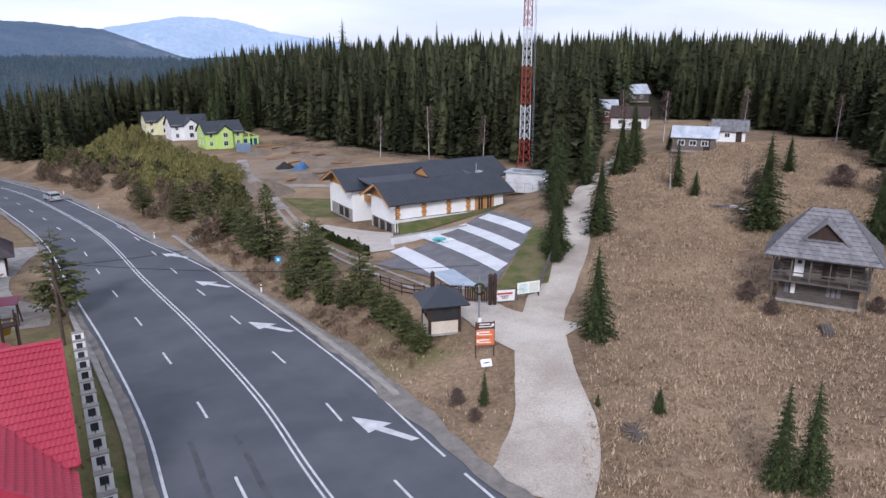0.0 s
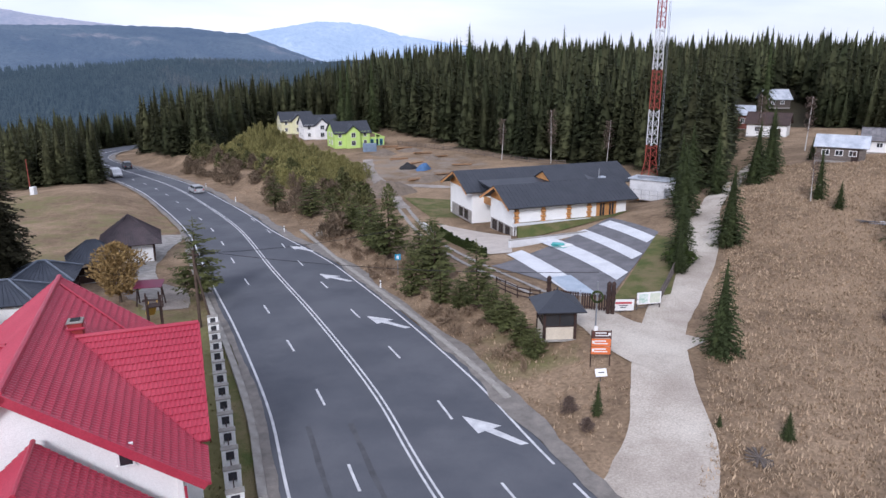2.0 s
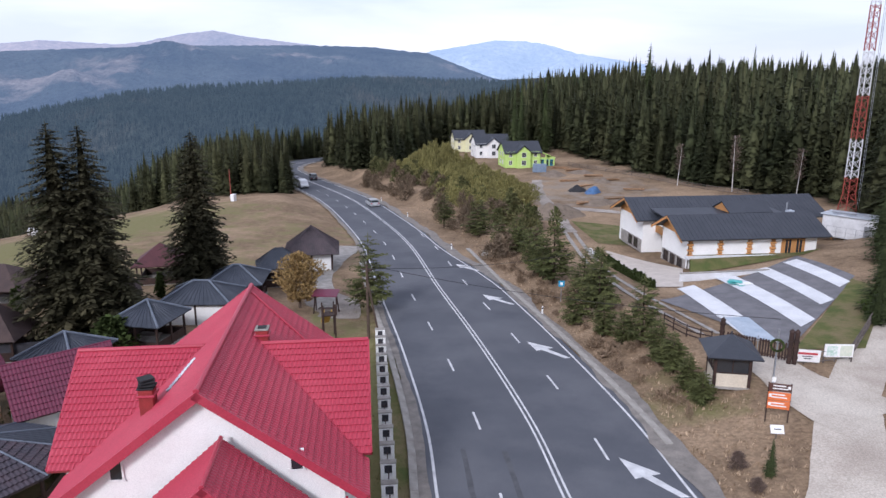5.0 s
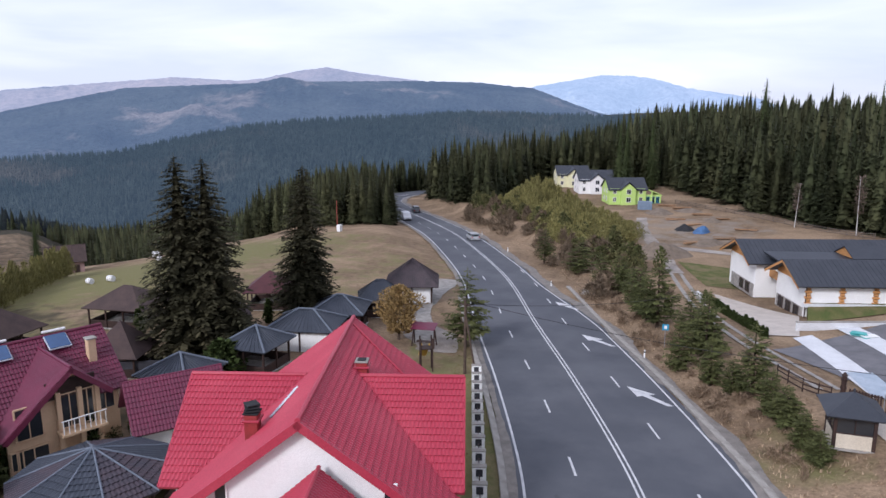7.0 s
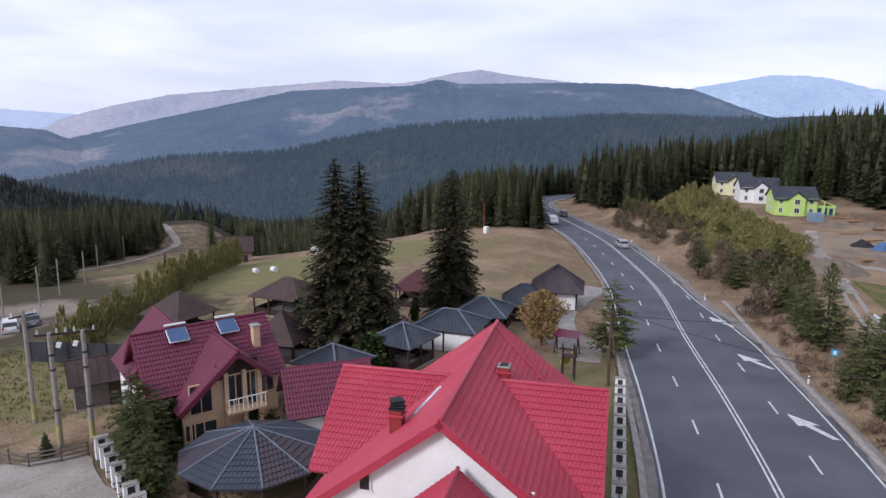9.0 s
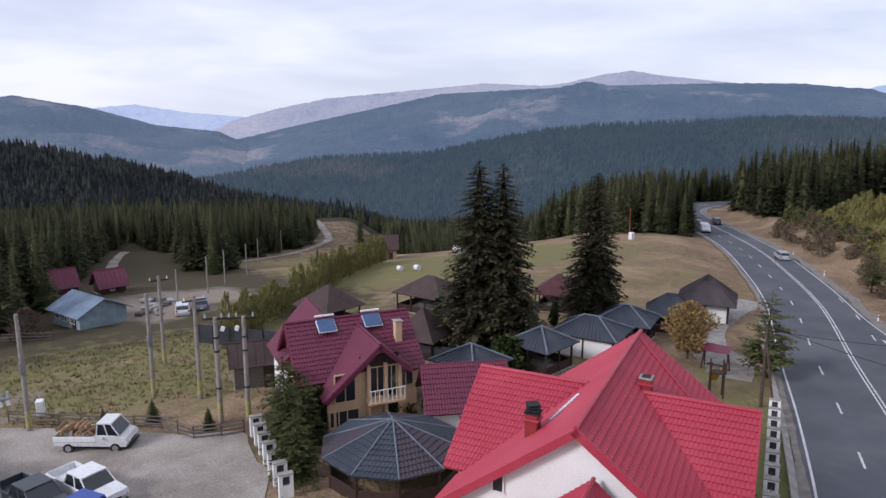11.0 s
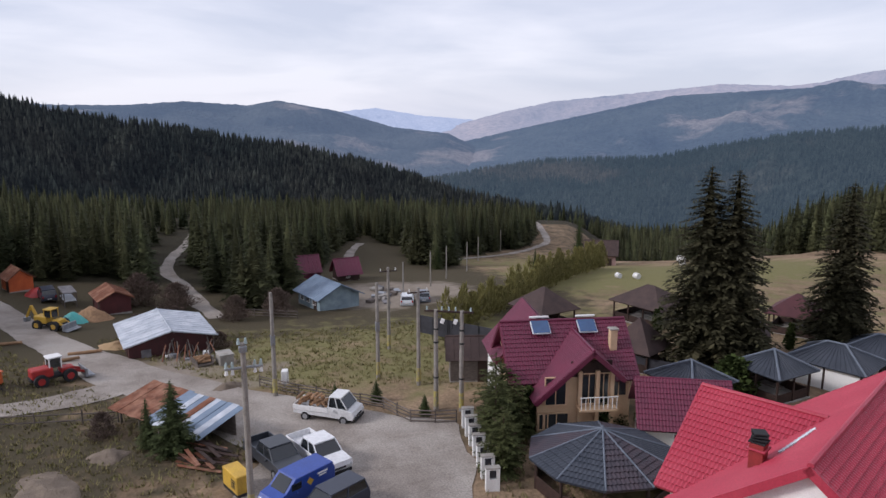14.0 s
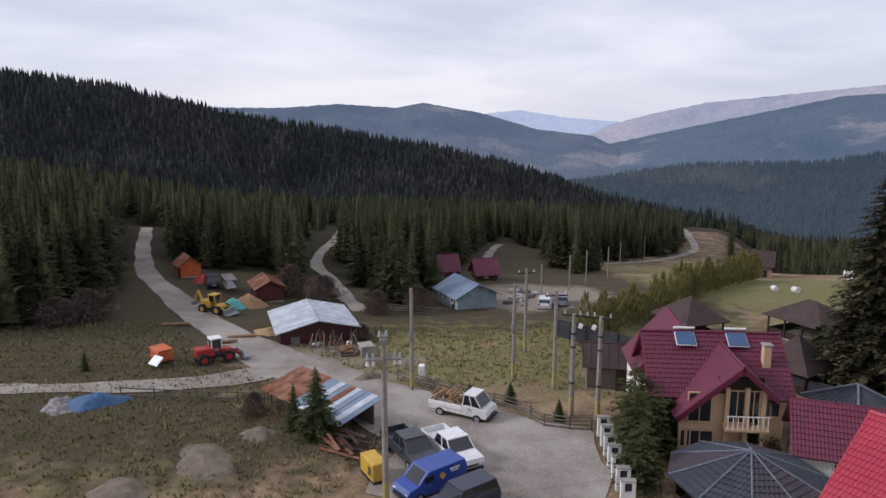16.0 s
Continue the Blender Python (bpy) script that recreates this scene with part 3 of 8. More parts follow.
# ---------------------------------------------------------------- woods
def fir(rg, r, tiers, arms, sprays, power=0.7, bare=0.05, droop=0.3, spread=0.30, full=True, ragged=0.35):
    """A crown one metre tall: whorls of boughs, each a spine with small needle sprays to both sides."""
    v, f = [], []
    for i in range(tiers):
        k = (i / (tiers - 1)) ** 0.92
        reach = r * (1 - k) ** power * (0.72 + 0.28 * min(1, k * 6)) + 0.012
        n = max(3, int(round(arms * (0.4 + 0.6 * (1 - k)))))
        a0 = rg.uniform(0, 6.28)
        for j in range(n):
            a = a0 + 6.2832 * j / n + rg.normal(0, 0.2)
            q = reach * rg.uniform(1 - ragged, 1.12)
            dz = -q * droop * rg.uniform(0.5, 1.5) * (1.25 - k)
            ca, sa = math.cos(a), math.sin(a)
            z = bare + (1 - bare) * k + rg.normal(0, 0.3 / tiers)
            for m in range(sprays):
                u = 0.22 + 0.78 * (m + rg.uniform(0, 0.9)) / sprays
                px, py, pz = ca * q * u, sa * q * u, z + dz * u ** 1.4 + 0.06 * q * (1 - u)
                for side in (-1, 1):
                    ln = (q * spread * (1.25 - 0.6 * u) + 0.006) * rg.uniform(0.7, 1.4)
                    b = a + side * rg.uniform(0.5, 1.2)
                    cb, sb, lift = math.cos(b), math.sin(b), rg.uniform(-0.55, 0.12)
                    w = ln * rg.uniform(0.16, 0.3)
                    o = len(v)
                    if full:
                        v += [(px, py, pz), (px + cb * ln * 0.5 - sb * w, py + sb * ln * 0.5 + cb * w, pz + lift * ln * 0.4), (px + cb * ln * 0.5 + sb * w, py + sb * ln * 0.5 - cb * w, pz + lift * ln * 0.4 - 0.3 * w), (px + cb * ln, py + sb * ln, pz + lift * ln)]
                        f += [(o, o + 1, o + 3), (o, o + 3, o + 2)]
                    else:
                        v += [(px - sb * w * 1.7, py + cb * w * 1.7, pz), (px + sb * w * 1.7, py - cb * w * 1.7, pz - 0.3 * w), (px + cb * ln * 1.25, py + sb * ln * 1.25, pz + lift * ln)]
                        f.append((o, o + 1, o + 2))
    core = r * (0.42 if full else 0.55)                          # dense inner crown
    if power > 0.55:
        o = len(v)
        v += [(0, 0, 1.02)] + [(math.cos(t) * core, math.sin(t) * core, bare) for t in (0, 1.2566, 2.5133, 3.7699, 5.0265)]
        f += [(o, o + 1 + t, o + 1 + (t + 1) % 5) for t in range(5)]
    o = len(v)
    v += [(0, 0, 1.04), (0.007, 0, 0.9), (-0.004, 0.006, 0.9), (-0.004, -0.006, 0.9)]
    f += [(o, o + 1, o + 2), (o, o + 2, o + 3), (o, o + 3, o + 1)]
    return np.array(v, np.float32), np.array(f, np.int32)


def wood(name, places, kinds, material, label, seed):
    """Many trees as one mesh: places as x, y, z, height."""
    rg = np.random.default_rng(seed)
    vs, fs, shades, base = [], [], [], 0
    for x, y, z, h in places:
        v, f = kinds[rg.integers(len(kinds))]
        a, wide = rg.uniform(0, 6.28), rg.uniform(0.85, 1.2)
        c, s = math.cos(a), math.sin(a)
        w = np.stack([(v[:, 0] * c - v[:, 1] * s) * h * wide + x, (v[:, 0] * s + v[:, 1] * c) * h * wide + y, v[:, 2] * h + z - 0.1], 1)
        vs.append(w)
        fs.append(f + base)
        shades.append(np.full(len(v), rg.uniform(-0.38, 0.42), np.float32))
        base += len(v)
    ob = tri_object(name, np.vstack(vs), np.vstack(fs), material)
    ob.data.attributes.new("tone", "FLOAT", "POINT").data.foreach_set("value", np.concatenate(shades))
    return tagged(ob, label, "forest", kind="stuff")


_rg = np.random.default_rng(5)
K_NEAR = [fir(_rg, _rg.uniform(0.15, 0.22), 19, 8, 3, 0.85, 0.06, 0.4, 0.40, False) for _ in range(9)]
K_MID = [fir(_rg, _rg.uniform(0.17, 0.24), 12, 6, 2, 0.85, 0.08, 0.4, 0.55, False) for _ in range(8)]


def far_tree(rg):
    """A spruce for far slopes: three ragged skirts."""
    v, f = [], []
    for z0, z1, r in ((0.0, 0.5, 0.20), (0.28, 0.78, 0.15), (0.55, 1.0, 0.09)):
        b = len(v)
        v.append((0, 0, z1))
        v += [(math.cos(a) * r * q, math.sin(a) * r * q, z0 + rg.uniform(-0.05, 0.05)) for a, q in ((i * 1.2566 + rg.uniform(-0.3, 0.3), rg.uniform(0.7, 1.25)) for i in range(5))]
        f += [(b, b + 1 + i, b + 1 + (i + 1) % 5) for i in range(5)]
    return np.array(v, np.float32), np.array(f, np.int32)


K_FAR = [far_tree(_rg) for _ in range(10)]


def scatter(n, az0, az1, r0, r1, test, height, seed, gap=0.0):
    rg = np.random.default_rng(seed)
    az = np.radians(rg.uniform(az0, az1, n))
    r = np.sqrt(rg.uniform(r0**2, r1**2, n))
    x, y = -np.sin(az) * r, np.cos(az) * r
    ok = test(x, y)
    x, y = x[ok], y[ok]
    h = height[0] + (height[1] - height[0]) * rg.beta(2.2, 2.0, len(x))
    if gap:
        cell, keep = set(), []
        for i, (p, q) in enumerate(zip(x, y)):
            key = (int(p // gap), int(q // gap))
            if key not in cell:
                cell.add(key)
                keep.append(i)
        x, y, h = x[keep], y[keep], h[keep]
    return np.stack([x, y, Z(x, y), h], 1)


def east(lo, hi):
    def test(x, y):
        d = depth_in(EAST_WOOD, x, y)
        az, r = np.degrees(np.arctan2(-x, y)), np.hypot(x, y)
        gap = ((az < -12) & (az > -17.5) & (r < 224)) | (beside(ROAD_LINE, x, y)[0] < 9)
        return (d > lo) & (d < hi) & ~gap
    return test


def trim(places, crests, seed, least=4.0):
    """Lets the wood's top follow the lie of its hidden slopes: azimuth and elevation of the crest, in degrees."""
    rg = np.random.default_rng(seed)
    az, r = np.degrees(np.arctan2(-places[:, 0], places[:, 1])), np.hypot(places[:, 0], places[:, 1])
    el = np.interp(az, [c[0] for c in crests], [c[1] for c in crests]) + rg.normal(-0.25, 0.42, len(az))
    room = 20.5 + r * np.tan(np.radians(el)) - places[:, 2]
    out = places.copy()
    out[:, 3] = np.minimum(places[:, 3], room)
    return out[out[:, 3] > least]


EAST_CREST = [(-60, 0.6), (-14, 0.9), (2, 0.75), (9, 0.75), (14.2, 0.3), (18.2, -0.55), (21.8, -1.9), (25, -1.2), (29.7, -2.1), (33.1, -2.6), (36.4, -3.4), (44, -4.6)]
WEST_CREST = [(55, -7.8), (66, -7.2), (80, -6.7), (95, -6.3), (105, -5.2), (112, -3.5), (122, -1.5), (140, 0)]
LANE_A = np.array([(-75.3, -17.8), (-86, -24), (-96, -29.8), (-107, -36), (-118, -40.3), (-133, -45), (-150, -50)], float)
LANE_B = np.array([(-89.5, -4), (-99, -6.2), (-115, -10), (-124, -12.6), (-140, -13), (-160, -11.5), (-184, -10.7)], float)
LANE_D = np.array([(-147, 43), (-155, 50.5), (-164, 64.5), (-185, 82.5), (-198, 91.5), (-224, 102), (-268, 118)], float)
LANE_C = np.array([(-121, 18), (-135, 20), (-150, 22), (-168, 26.5), (-180, 30)], float)


def west(lo, hi):
    def test(x, y):
        d = depth_in(WEST_WOOD, x, y)
        clear = (beside(LANE_A, x, y)[0] > 4.5) & (beside(LANE_B, x, y)[0] > 4.0) & (beside(LANE_C, x, y)[0] > 4.0) & (beside(LANE_D, x, y)[0] > 3.5)
        return (d > lo) & (d < hi) & clear
    return test


wood("spruce_forest", trim(scatter(6500, -60, -13, 75, 330, east(0.5, 24), (8, 16), 11, 2.9), EAST_CREST, 1), K_NEAR, M_SPRUCE, "dense dark green spruce wood behind the meadow", 11)
wood("spruce_forest", trim(scatter(9000, -13, 38, 80, 360, east(0.5, 24), (10, 21), 1, 3.1), EAST_CREST, 2), K_NEAR, M_SPRUCE, "dense dark green spruce forest edge", 1)
wood("spruce_forest", trim(scatter(9500, -60, 36, 100, 400, east(24, 150), (14, 24), 2, 4.4), EAST_CREST, 3), K_MID, M_SPRUCE, "dense dark green spruce forest behind its edge", 2)
wood("spruce_forest", trim(scatter(9000, 60, 135, 75, 330, west(0.5, 28), (8, 14), 3, 2.7), WEST_CREST, 4), K_NEAR, M_SPRUCE, "dark spruce wood below the hillside", 3)
wood("spruce_forest", trim(scatter(9000, 60, 135, 100, 420, west(28, 160), (8, 14), 4, 4.0), WEST_CREST, 5), K_MID, M_SPRUCE, "spruce wood filling the valley side", 4)


def on_ridge(ob, n, lo, hi, height, seed):
    """Tree places on the front of a ridge."""
    rg = np.random.default_rng(seed)
    co = np.empty(len(ob.data.vertices) * 3, np.float32)
    ob.data.vertices.foreach_get("co", co)
    co = co.reshape(28, -1, 3)
    i, j = rg.uniform(lo, hi, n), rg.uniform(0, co.shape[1] - 2, n)
    a, b = i.astype(int), j.astype(int)
    fa, fb = (i - a)[:, None], (j - b)[:, None]
    p = co[a, b] * (1 - fa) * (1 - fb) + co[a + 1, b] * fa * (1 - fb) + co[a, b + 1] * (1 - fa) * fb + co[a + 1, b + 1] * fa * fb
    return np.column_stack([p, rg.uniform(*height, n)])


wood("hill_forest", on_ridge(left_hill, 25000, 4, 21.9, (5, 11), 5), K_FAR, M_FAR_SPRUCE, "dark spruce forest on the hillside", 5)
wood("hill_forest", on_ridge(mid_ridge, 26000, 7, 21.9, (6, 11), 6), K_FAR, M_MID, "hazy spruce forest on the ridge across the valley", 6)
# ---------------------------------------------------------------- builders
M_WOOD = mat("honey_timber", (0.52, 0.27, 0.10), (0.40, 0.19, 0.065), 0.6, 3.0, 25.0, 0.2, stretch=(1, 1, 6), spread=0.12)
M_DARKWOOD = mat("dark_stained_timber", (0.050, 0.028, 0.022), (0.030, 0.018, 0.015), 0.7, 3.0, 25.0, 0.3, spread=0.2)
M_OLDWOOD = mat("weathered_timber", (0.15, 0.125, 0.11), (0.09, 0.074, 0.064), 0.9, 2.0, 18.0, 0.6, stretch=(1, 1, 5), spread=0.25)
M_SHINGLE = mat("grey_shingles", (0.19, 0.18, 0.185), (0.11, 0.105, 0.11), 0.9, 1.5, 12.0, 0.6, spread=0.35)
M_SLATE = mat("anthracite_metal_roof", (0.030, 0.034, 0.044), (0.040, 0.044, 0.055), 0.55, 0.6, 12.0, 0.1, spec=0.4)
M_DKROOF = mat("dark_roof_sheets", (0.030, 0.036, 0.050), (0.045, 0.052, 0.068), 0.6, 0.8, 14.0, 0.2, spec=0.4, spread=0.1)
M_RIDGECAP = mat("grey_ridge_caps", (0.16, 0.18, 0.22), (0.11, 0.13, 0.16), 0.5, 1.0, 12.0, 0.1)
M_BURG = mat("burgundy_metal_tile", (0.135, 0.017, 0.045), (0.105, 0.015, 0.038), 0.45, 0.6, 12.0, 0.05, spec=0.45)
M_BROWNROOF = mat("brown_felt_roof", (0.075, 0.050, 0.045), (0.052, 0.036, 0.034), 0.85, 0.8, 12.0, 0.3)
M_CREAM = mat("cream_render", (0.62, 0.44, 0.28), (0.55, 0.38, 0.24), 0.85, 0.8, 30.0, 0.15)
M_LIME = mat("lime_green_render", (0.50, 0.66, 0.20), (0.44, 0.60, 0.17), 0.85, 0.5, 20.0, 0.1)
M_YELLOW = mat("pale_yellow_render", (0.72, 0.70, 0.45), (0.66, 0.63, 0.40), 0.85, 0.5, 20.0, 0.1)
M_STONE = mat("stone_plinth", (0.34, 0.315, 0.29), (0.21, 0.195, 0.18), 0.9, 2.5, 14.0, 0.6)
M_PAVING = mat("beige_paving", (0.52, 0.465, 0.41), (0.43, 0.38, 0.335), 0.9, 0.8, 10.0, 0.3)
M_CHIP = mat("dark_chippings", (0.17, 0.165, 0.175), (0.12, 0.117, 0.125), 0.95, 0.6, 12.0, 0.5)
M_SLAB = mat("white_concrete", (0.66, 0.665, 0.68), (0.55, 0.555, 0.57), 0.85, 0.5, 12.0, 0.2)
M_LAWN = mat("spring_lawn", (0.080, 0.100, 0.032), (0.145, 0.130, 0.055), 0.95, 0.6, 9.0, 0.8, spec=0.1, dist=0.08, third=(0.17, 0.14, 0.075), third_scale=0.3)
M_GALV = mat("galvanised_sheet", (0.50, 0.53, 0.58), (0.38, 0.41, 0.46), 0.45, 0.9, 12.0, 0.15, metal=0.3, third=(0.60, 0.62, 0.66), third_scale=0.6)
M_BLUEROOF = mat("blue_grey_sheet", (0.20, 0.255, 0.335), (0.15, 0.20, 0.27), 0.5, 0.8, 12.0, 0.15, metal=0.1)
M_RUST = mat("rusty_sheet", (0.20, 0.075, 0.040), (0.12, 0.050, 0.030), 0.85, 1.6, 14.0, 0.4, third=(0.28, 0.14, 0.09), third_scale=0.7)
M_CONC = mat("grey_concrete_pole", (0.30, 0.275, 0.25), (0.22, 0.20, 0.18), 0.9, 2.0, 14.0, 0.3)
M_YPAINT = mat("yellow_paint", (0.44, 0.36, 0.10), (0.33, 0.28, 0.10), 0.7, 3.0, 14.0, 0.1, third=(0.26, 0.24, 0.18), third_scale=2.5)
M_STEEL = mat("dull_steel", (0.33, 0.34, 0.36), (0.24, 0.25, 0.27), 0.45, 2.0, 14.0, 0.1, metal=0.5)
M_TRED = mat("tower_red", (0.30, 0.065, 0.045), (0.22, 0.05, 0.04), 0.6, 1.0, 10.0, 0.1)
M_TWHITE = mat("tower_white", (0.62, 0.62, 0.63), (0.5, 0.5, 0.51), 0.6, 1.0, 10.0, 0.1)
M_BLACK = mat("black_rubber", (0.018, 0.018, 0.020), (0.028, 0.028, 0.030), 0.8, 2.0, 14.0, 0.1)
M_CHROME = mat("wheel_alloy", (0.42, 0.43, 0.45), (0.33, 0.34, 0.36), 0.35, 2.0, 14.0, 0, metal=0.6)
M_BRICK = mat("red_chimney", (0.30, 0.035, 0.035), (0.22, 0.03, 0.03), 0.7, 2.0, 14.0, 0.2)
M_INSUL = mat("insulator_glass", (0.42, 0.50, 0.50), (0.33, 0.40, 0.40), 0.25, 2.0, 14.0, 0)
M_ORANGE = mat("orange_paint", (0.55, 0.13, 0.04), (0.42, 0.09, 0.03), 0.55, 1.0, 10.0, 0.1)
M_REDPAINT = mat("red_machine_paint", (0.40, 0.035, 0.03), (0.30, 0.03, 0.03), 0.5, 1.0, 10.0, 0.1)
M_YELMACH = mat("yellow_machine_paint", (0.58, 0.36, 0.05), (0.45, 0.28, 0.05), 0.5, 1.0, 10.0, 0.1)
M_TARP = mat("blue_tarpaulin", (0.07, 0.15, 0.30), (0.05, 0.10, 0.20), 0.6, 1.5, 8.0, 0.5)
M_LOG = mat("cut_logs", (0.36, 0.22, 0.12), (0.24, 0.14, 0.08), 0.85, 3.0, 14.0, 0.4, spread=0.35)
M_SOIL = mat("spoil_heap", (0.215, 0.17, 0.13), (0.14, 0.11, 0.085), 0.95, 1.0, 8.0, 0.9, dist=0.1)
M_TURQ = mat("turquoise_sheet", (0.10, 0.42, 0.40), (0.08, 0.33, 0.32), 0.5, 1.0, 8.0, 0.2)
M_BANNER = mat("white_banner", (0.76, 0.75, 0.74), (0.70, 0.69, 0.68), 0.7, 1.0, 10.0, 0.05)
M_SIGN_OR = mat("orange_sign", (0.66, 0.17, 0.05), (0.58, 0.15, 0.05), 0.5, 1.0, 10.0, 0)
M_BLUESIGN = mat("blue_sign", (0.03, 0.30, 0.50), (0.03, 0.26, 0.44), 0.4, 1.0, 10.0, 0)


def glass_mat(name, tint, rough=0.08):
    m = mat(name, tint, tuple(c * 0.8 for c in tint), rough, 1.0, 4.0, 0, spec=0.8)
    return m


M_PANE = glass_mat("window_glass", (0.030, 0.034, 0.040))
M_SOLAR = glass_mat("solar_glass", (0.035, 0.085, 0.20), 0.12)


def thing(name, x, y, rot, label, category, group="", z=None):
    ob = new(name)
    ob.matrix_basis = pose(x, y, zat(x, y) if z is None else z, 0, 0, rot)
    return tagged(ob, label, category, group)


def part(name, bm, material, parent, label=""):
    me = bpy.data.meshes.new(name)
    bm.normal_update()
    bm.to_mesh(me)
    bm.free()
    me.materials.append(material)
    ob = new(name, me)
    ob.parent = parent
    if label:
        ob["label"] = label
    return ob


def box(name, parent, material, size, at, rot=(0, 0, 0), bevel=0.02, label=""):
    bm = bmesh.new()
    bmesh.ops.create_cube(bm, size=1)
    bmesh.ops.scale(bm, vec=size, verts=bm.verts)
    if bevel:
        bmesh.ops.bevel(bm, geom=bm.edges[:], offset=min(bevel, min(size) * 0.3), segments=1, affect="EDGES")
    bmesh.ops.transform(bm, matrix=pose(*at, *rot), verts=bm.verts)
    return part(name, bm, material, parent, label)


def tube(name, parent, material, p, q, r, sides=8, r2=None, label=""):
    p, q = Vector(p), Vector(q)
    bm = bmesh.new()
    bmesh.ops.create_cone(bm, cap_ends=True, segments=sides, radius1=r, radius2=r if r2 is None else r2, depth=(q - p).length)
    bmesh.ops.transform(bm, matrix=Matrix.Translation((p + q) / 2) @ (q - p).to_track_quat("Z", "Y").to_matrix().to_4x4(), verts=bm.verts)
    return part(name, bm, material, parent, label)


def slab(name, parent, material, pts, thick, label=""):
    """A flat plate with these corners, thick metres deep below its upper side."""
    pts = [Vector(p) for p in pts]
    n = (pts[1] - pts[0]).cross(pts[2] - pts[0]).normalized()
    if n.z < -1e-6:
        n = -n
    k = len(pts)
    bm = bmesh.new()
    up = [bm.verts.new(p) for p in pts]
    low = [bm.verts.new(p - n * thick) for p in pts]
    bm.faces.new(up)
    bm.faces.new(low[::-1])
    for i in range(k):
        bm.faces.new((up[i], low[i], low[(i + 1) % k], up[(i + 1) % k]))
    bmesh.ops.recalc_face_normals(bm, faces=bm.faces[:])
    return part(name, bm, material, parent, label)


def tile_sheet(name, parent, material, eave_a, eave_b, top, row=0.36, wave=0.20, lift=0.03, label=""):
    """Pressed metal tiles on a roof plane: a convex outline in the plane; rows climb from the eave a-b; top: the other corners, in order after b."""
    a, b = Vector(eave_a), Vector(eave_b)
    ux = (b - a).normalized()
    pts = [a, b] + [Vector(p) for p in top]
    n = ux.cross(pts[2] - a)
    n.normalize()
    if n.z < 0:
        n = -n
    uy = n.cross(ux)
    if uy.dot(pts[2] - a) < 0:
        uy = -uy
    flat = [((p - a).dot(ux), (p - a).dot(uy)) for p in pts]
    v_max = max(f[1] for f in flat)

    def span(v):
        us = []
        for (u0, v0), (u1, v1) in zip(flat, flat[1:] + flat[:1]):
            if abs(v1 - v0) < 1e-9:
                if abs(v - v0) < 1e-6:
                    us += [u0, u1]
            elif min(v0, v1) - 1e-9 <= v <= max(v0, v1) + 1e-9:
                us.append(u0 + (u1 - u0) * (v - v0) / (v1 - v0))
        return (min(us), max(us)) if us else (0, 0)

    verts, faces = [], []
    rows = max(1, int(round(v_max / row)))
    for i in range(rows):
        v0, v1 = v_max * i / rows, v_max * (i + 1) / rows - 1e-4
        (l0, h0), (l1, h1) = span(v0 + 1e-4), span(v1)
        lo, hi = min(l0, l1), max(h0, h1)
        k = max(2, math.ceil((hi - lo) / (wave / 2)))
        base = len(verts)
        for j in range(k + 1):
            u = min(lo + j * wave / 2, hi)
            for v, lo2, hi2, up in ((v0, l0, h0, lift + 0.045), (v1, l1, h1, lift)):
                uc = min(max(u, lo2), hi2)
                p = a + ux * uc + uy * v + n * (up + (0.022 if j % 2 else -0.012))
                verts.append(p)
            p = verts[-2]
            verts.append(p - n * 0.04)
        for j in range(k):
            c = base + 3 * j
            faces += [(c, c + 3, c + 4, c + 1), (c + 2, c + 5, c + 3, c)]
    ob = mesh_object(name, verts, faces, material, parent, label=label)
    return ob


def tile_slope(parent, material, eave_a, eave_b, top, label="", name="roof_slope", thick=0.16, **kw):
    s = slab(name, parent, material, [eave_a, eave_b, *top], thick, label)
    tile_sheet("tile_sheet", s, material, eave_a, eave_b, top, **kw)
    return s


def ribs(parent, material, a, b, c, d, step, r=0.03, name="seam"):
    """Standing seams from the eave a-b up to the ridge d-c."""
    a, b, c, d = map(Vector, (a, b, c, d))
    k = max(2, int((b - a).length / step))
    vs, fs = [], []
    n = (b - a).cross(d - a).normalized()
    if n.z < 0:
        n = -n
    for i in range(k + 1):
        p, q = a.lerp(b, i / k), d.lerp(c, i / k)
        s = (b - a).normalized() * r
        o = len(vs)
        vs += [p - s, p + s, p + n * r * 1.6, q - s, q + s, q + n * r * 1.6]
        fs += [(o, o + 2, o + 5, o + 3), (o + 2, o + 1, o + 4, o + 5), (o, o + 1, o + 2)]
    return mesh_object(name, vs, fs, material, parent)


def gable_wall(name, parent, material, x, y0, y1, z0, z1, zr, thick=0.25, label="", axis="x"):
    """A wall with a pointed top across y (or across x)."""
    ym = (y0 + y1) / 2
    out = [(y0, z0), (y1, z0), (y1, z1), (ym, zr), (y0, z1)]
    bm = bmesh.new()
    fr = [bm.verts.new((x - thick / 2, p, q) if axis == "x" else (p, x - thick / 2, q)) for p, q in out]
    bk = [bm.verts.new((x + thick / 2, p, q) if axis == "x" else (p, x + thick / 2, q)) for p, q in out]
    bm.faces.new(fr)
    bm.faces.new(bk[::-1])
    for i in range(5):
        bm.faces.new((fr[i], bk[i], bk[(i + 1) % 5], fr[(i + 1) % 5]))
    bmesh.ops.recalc_face_normals(bm, faces=bm.faces[:])
    return part(name, bm, material, parent, label)


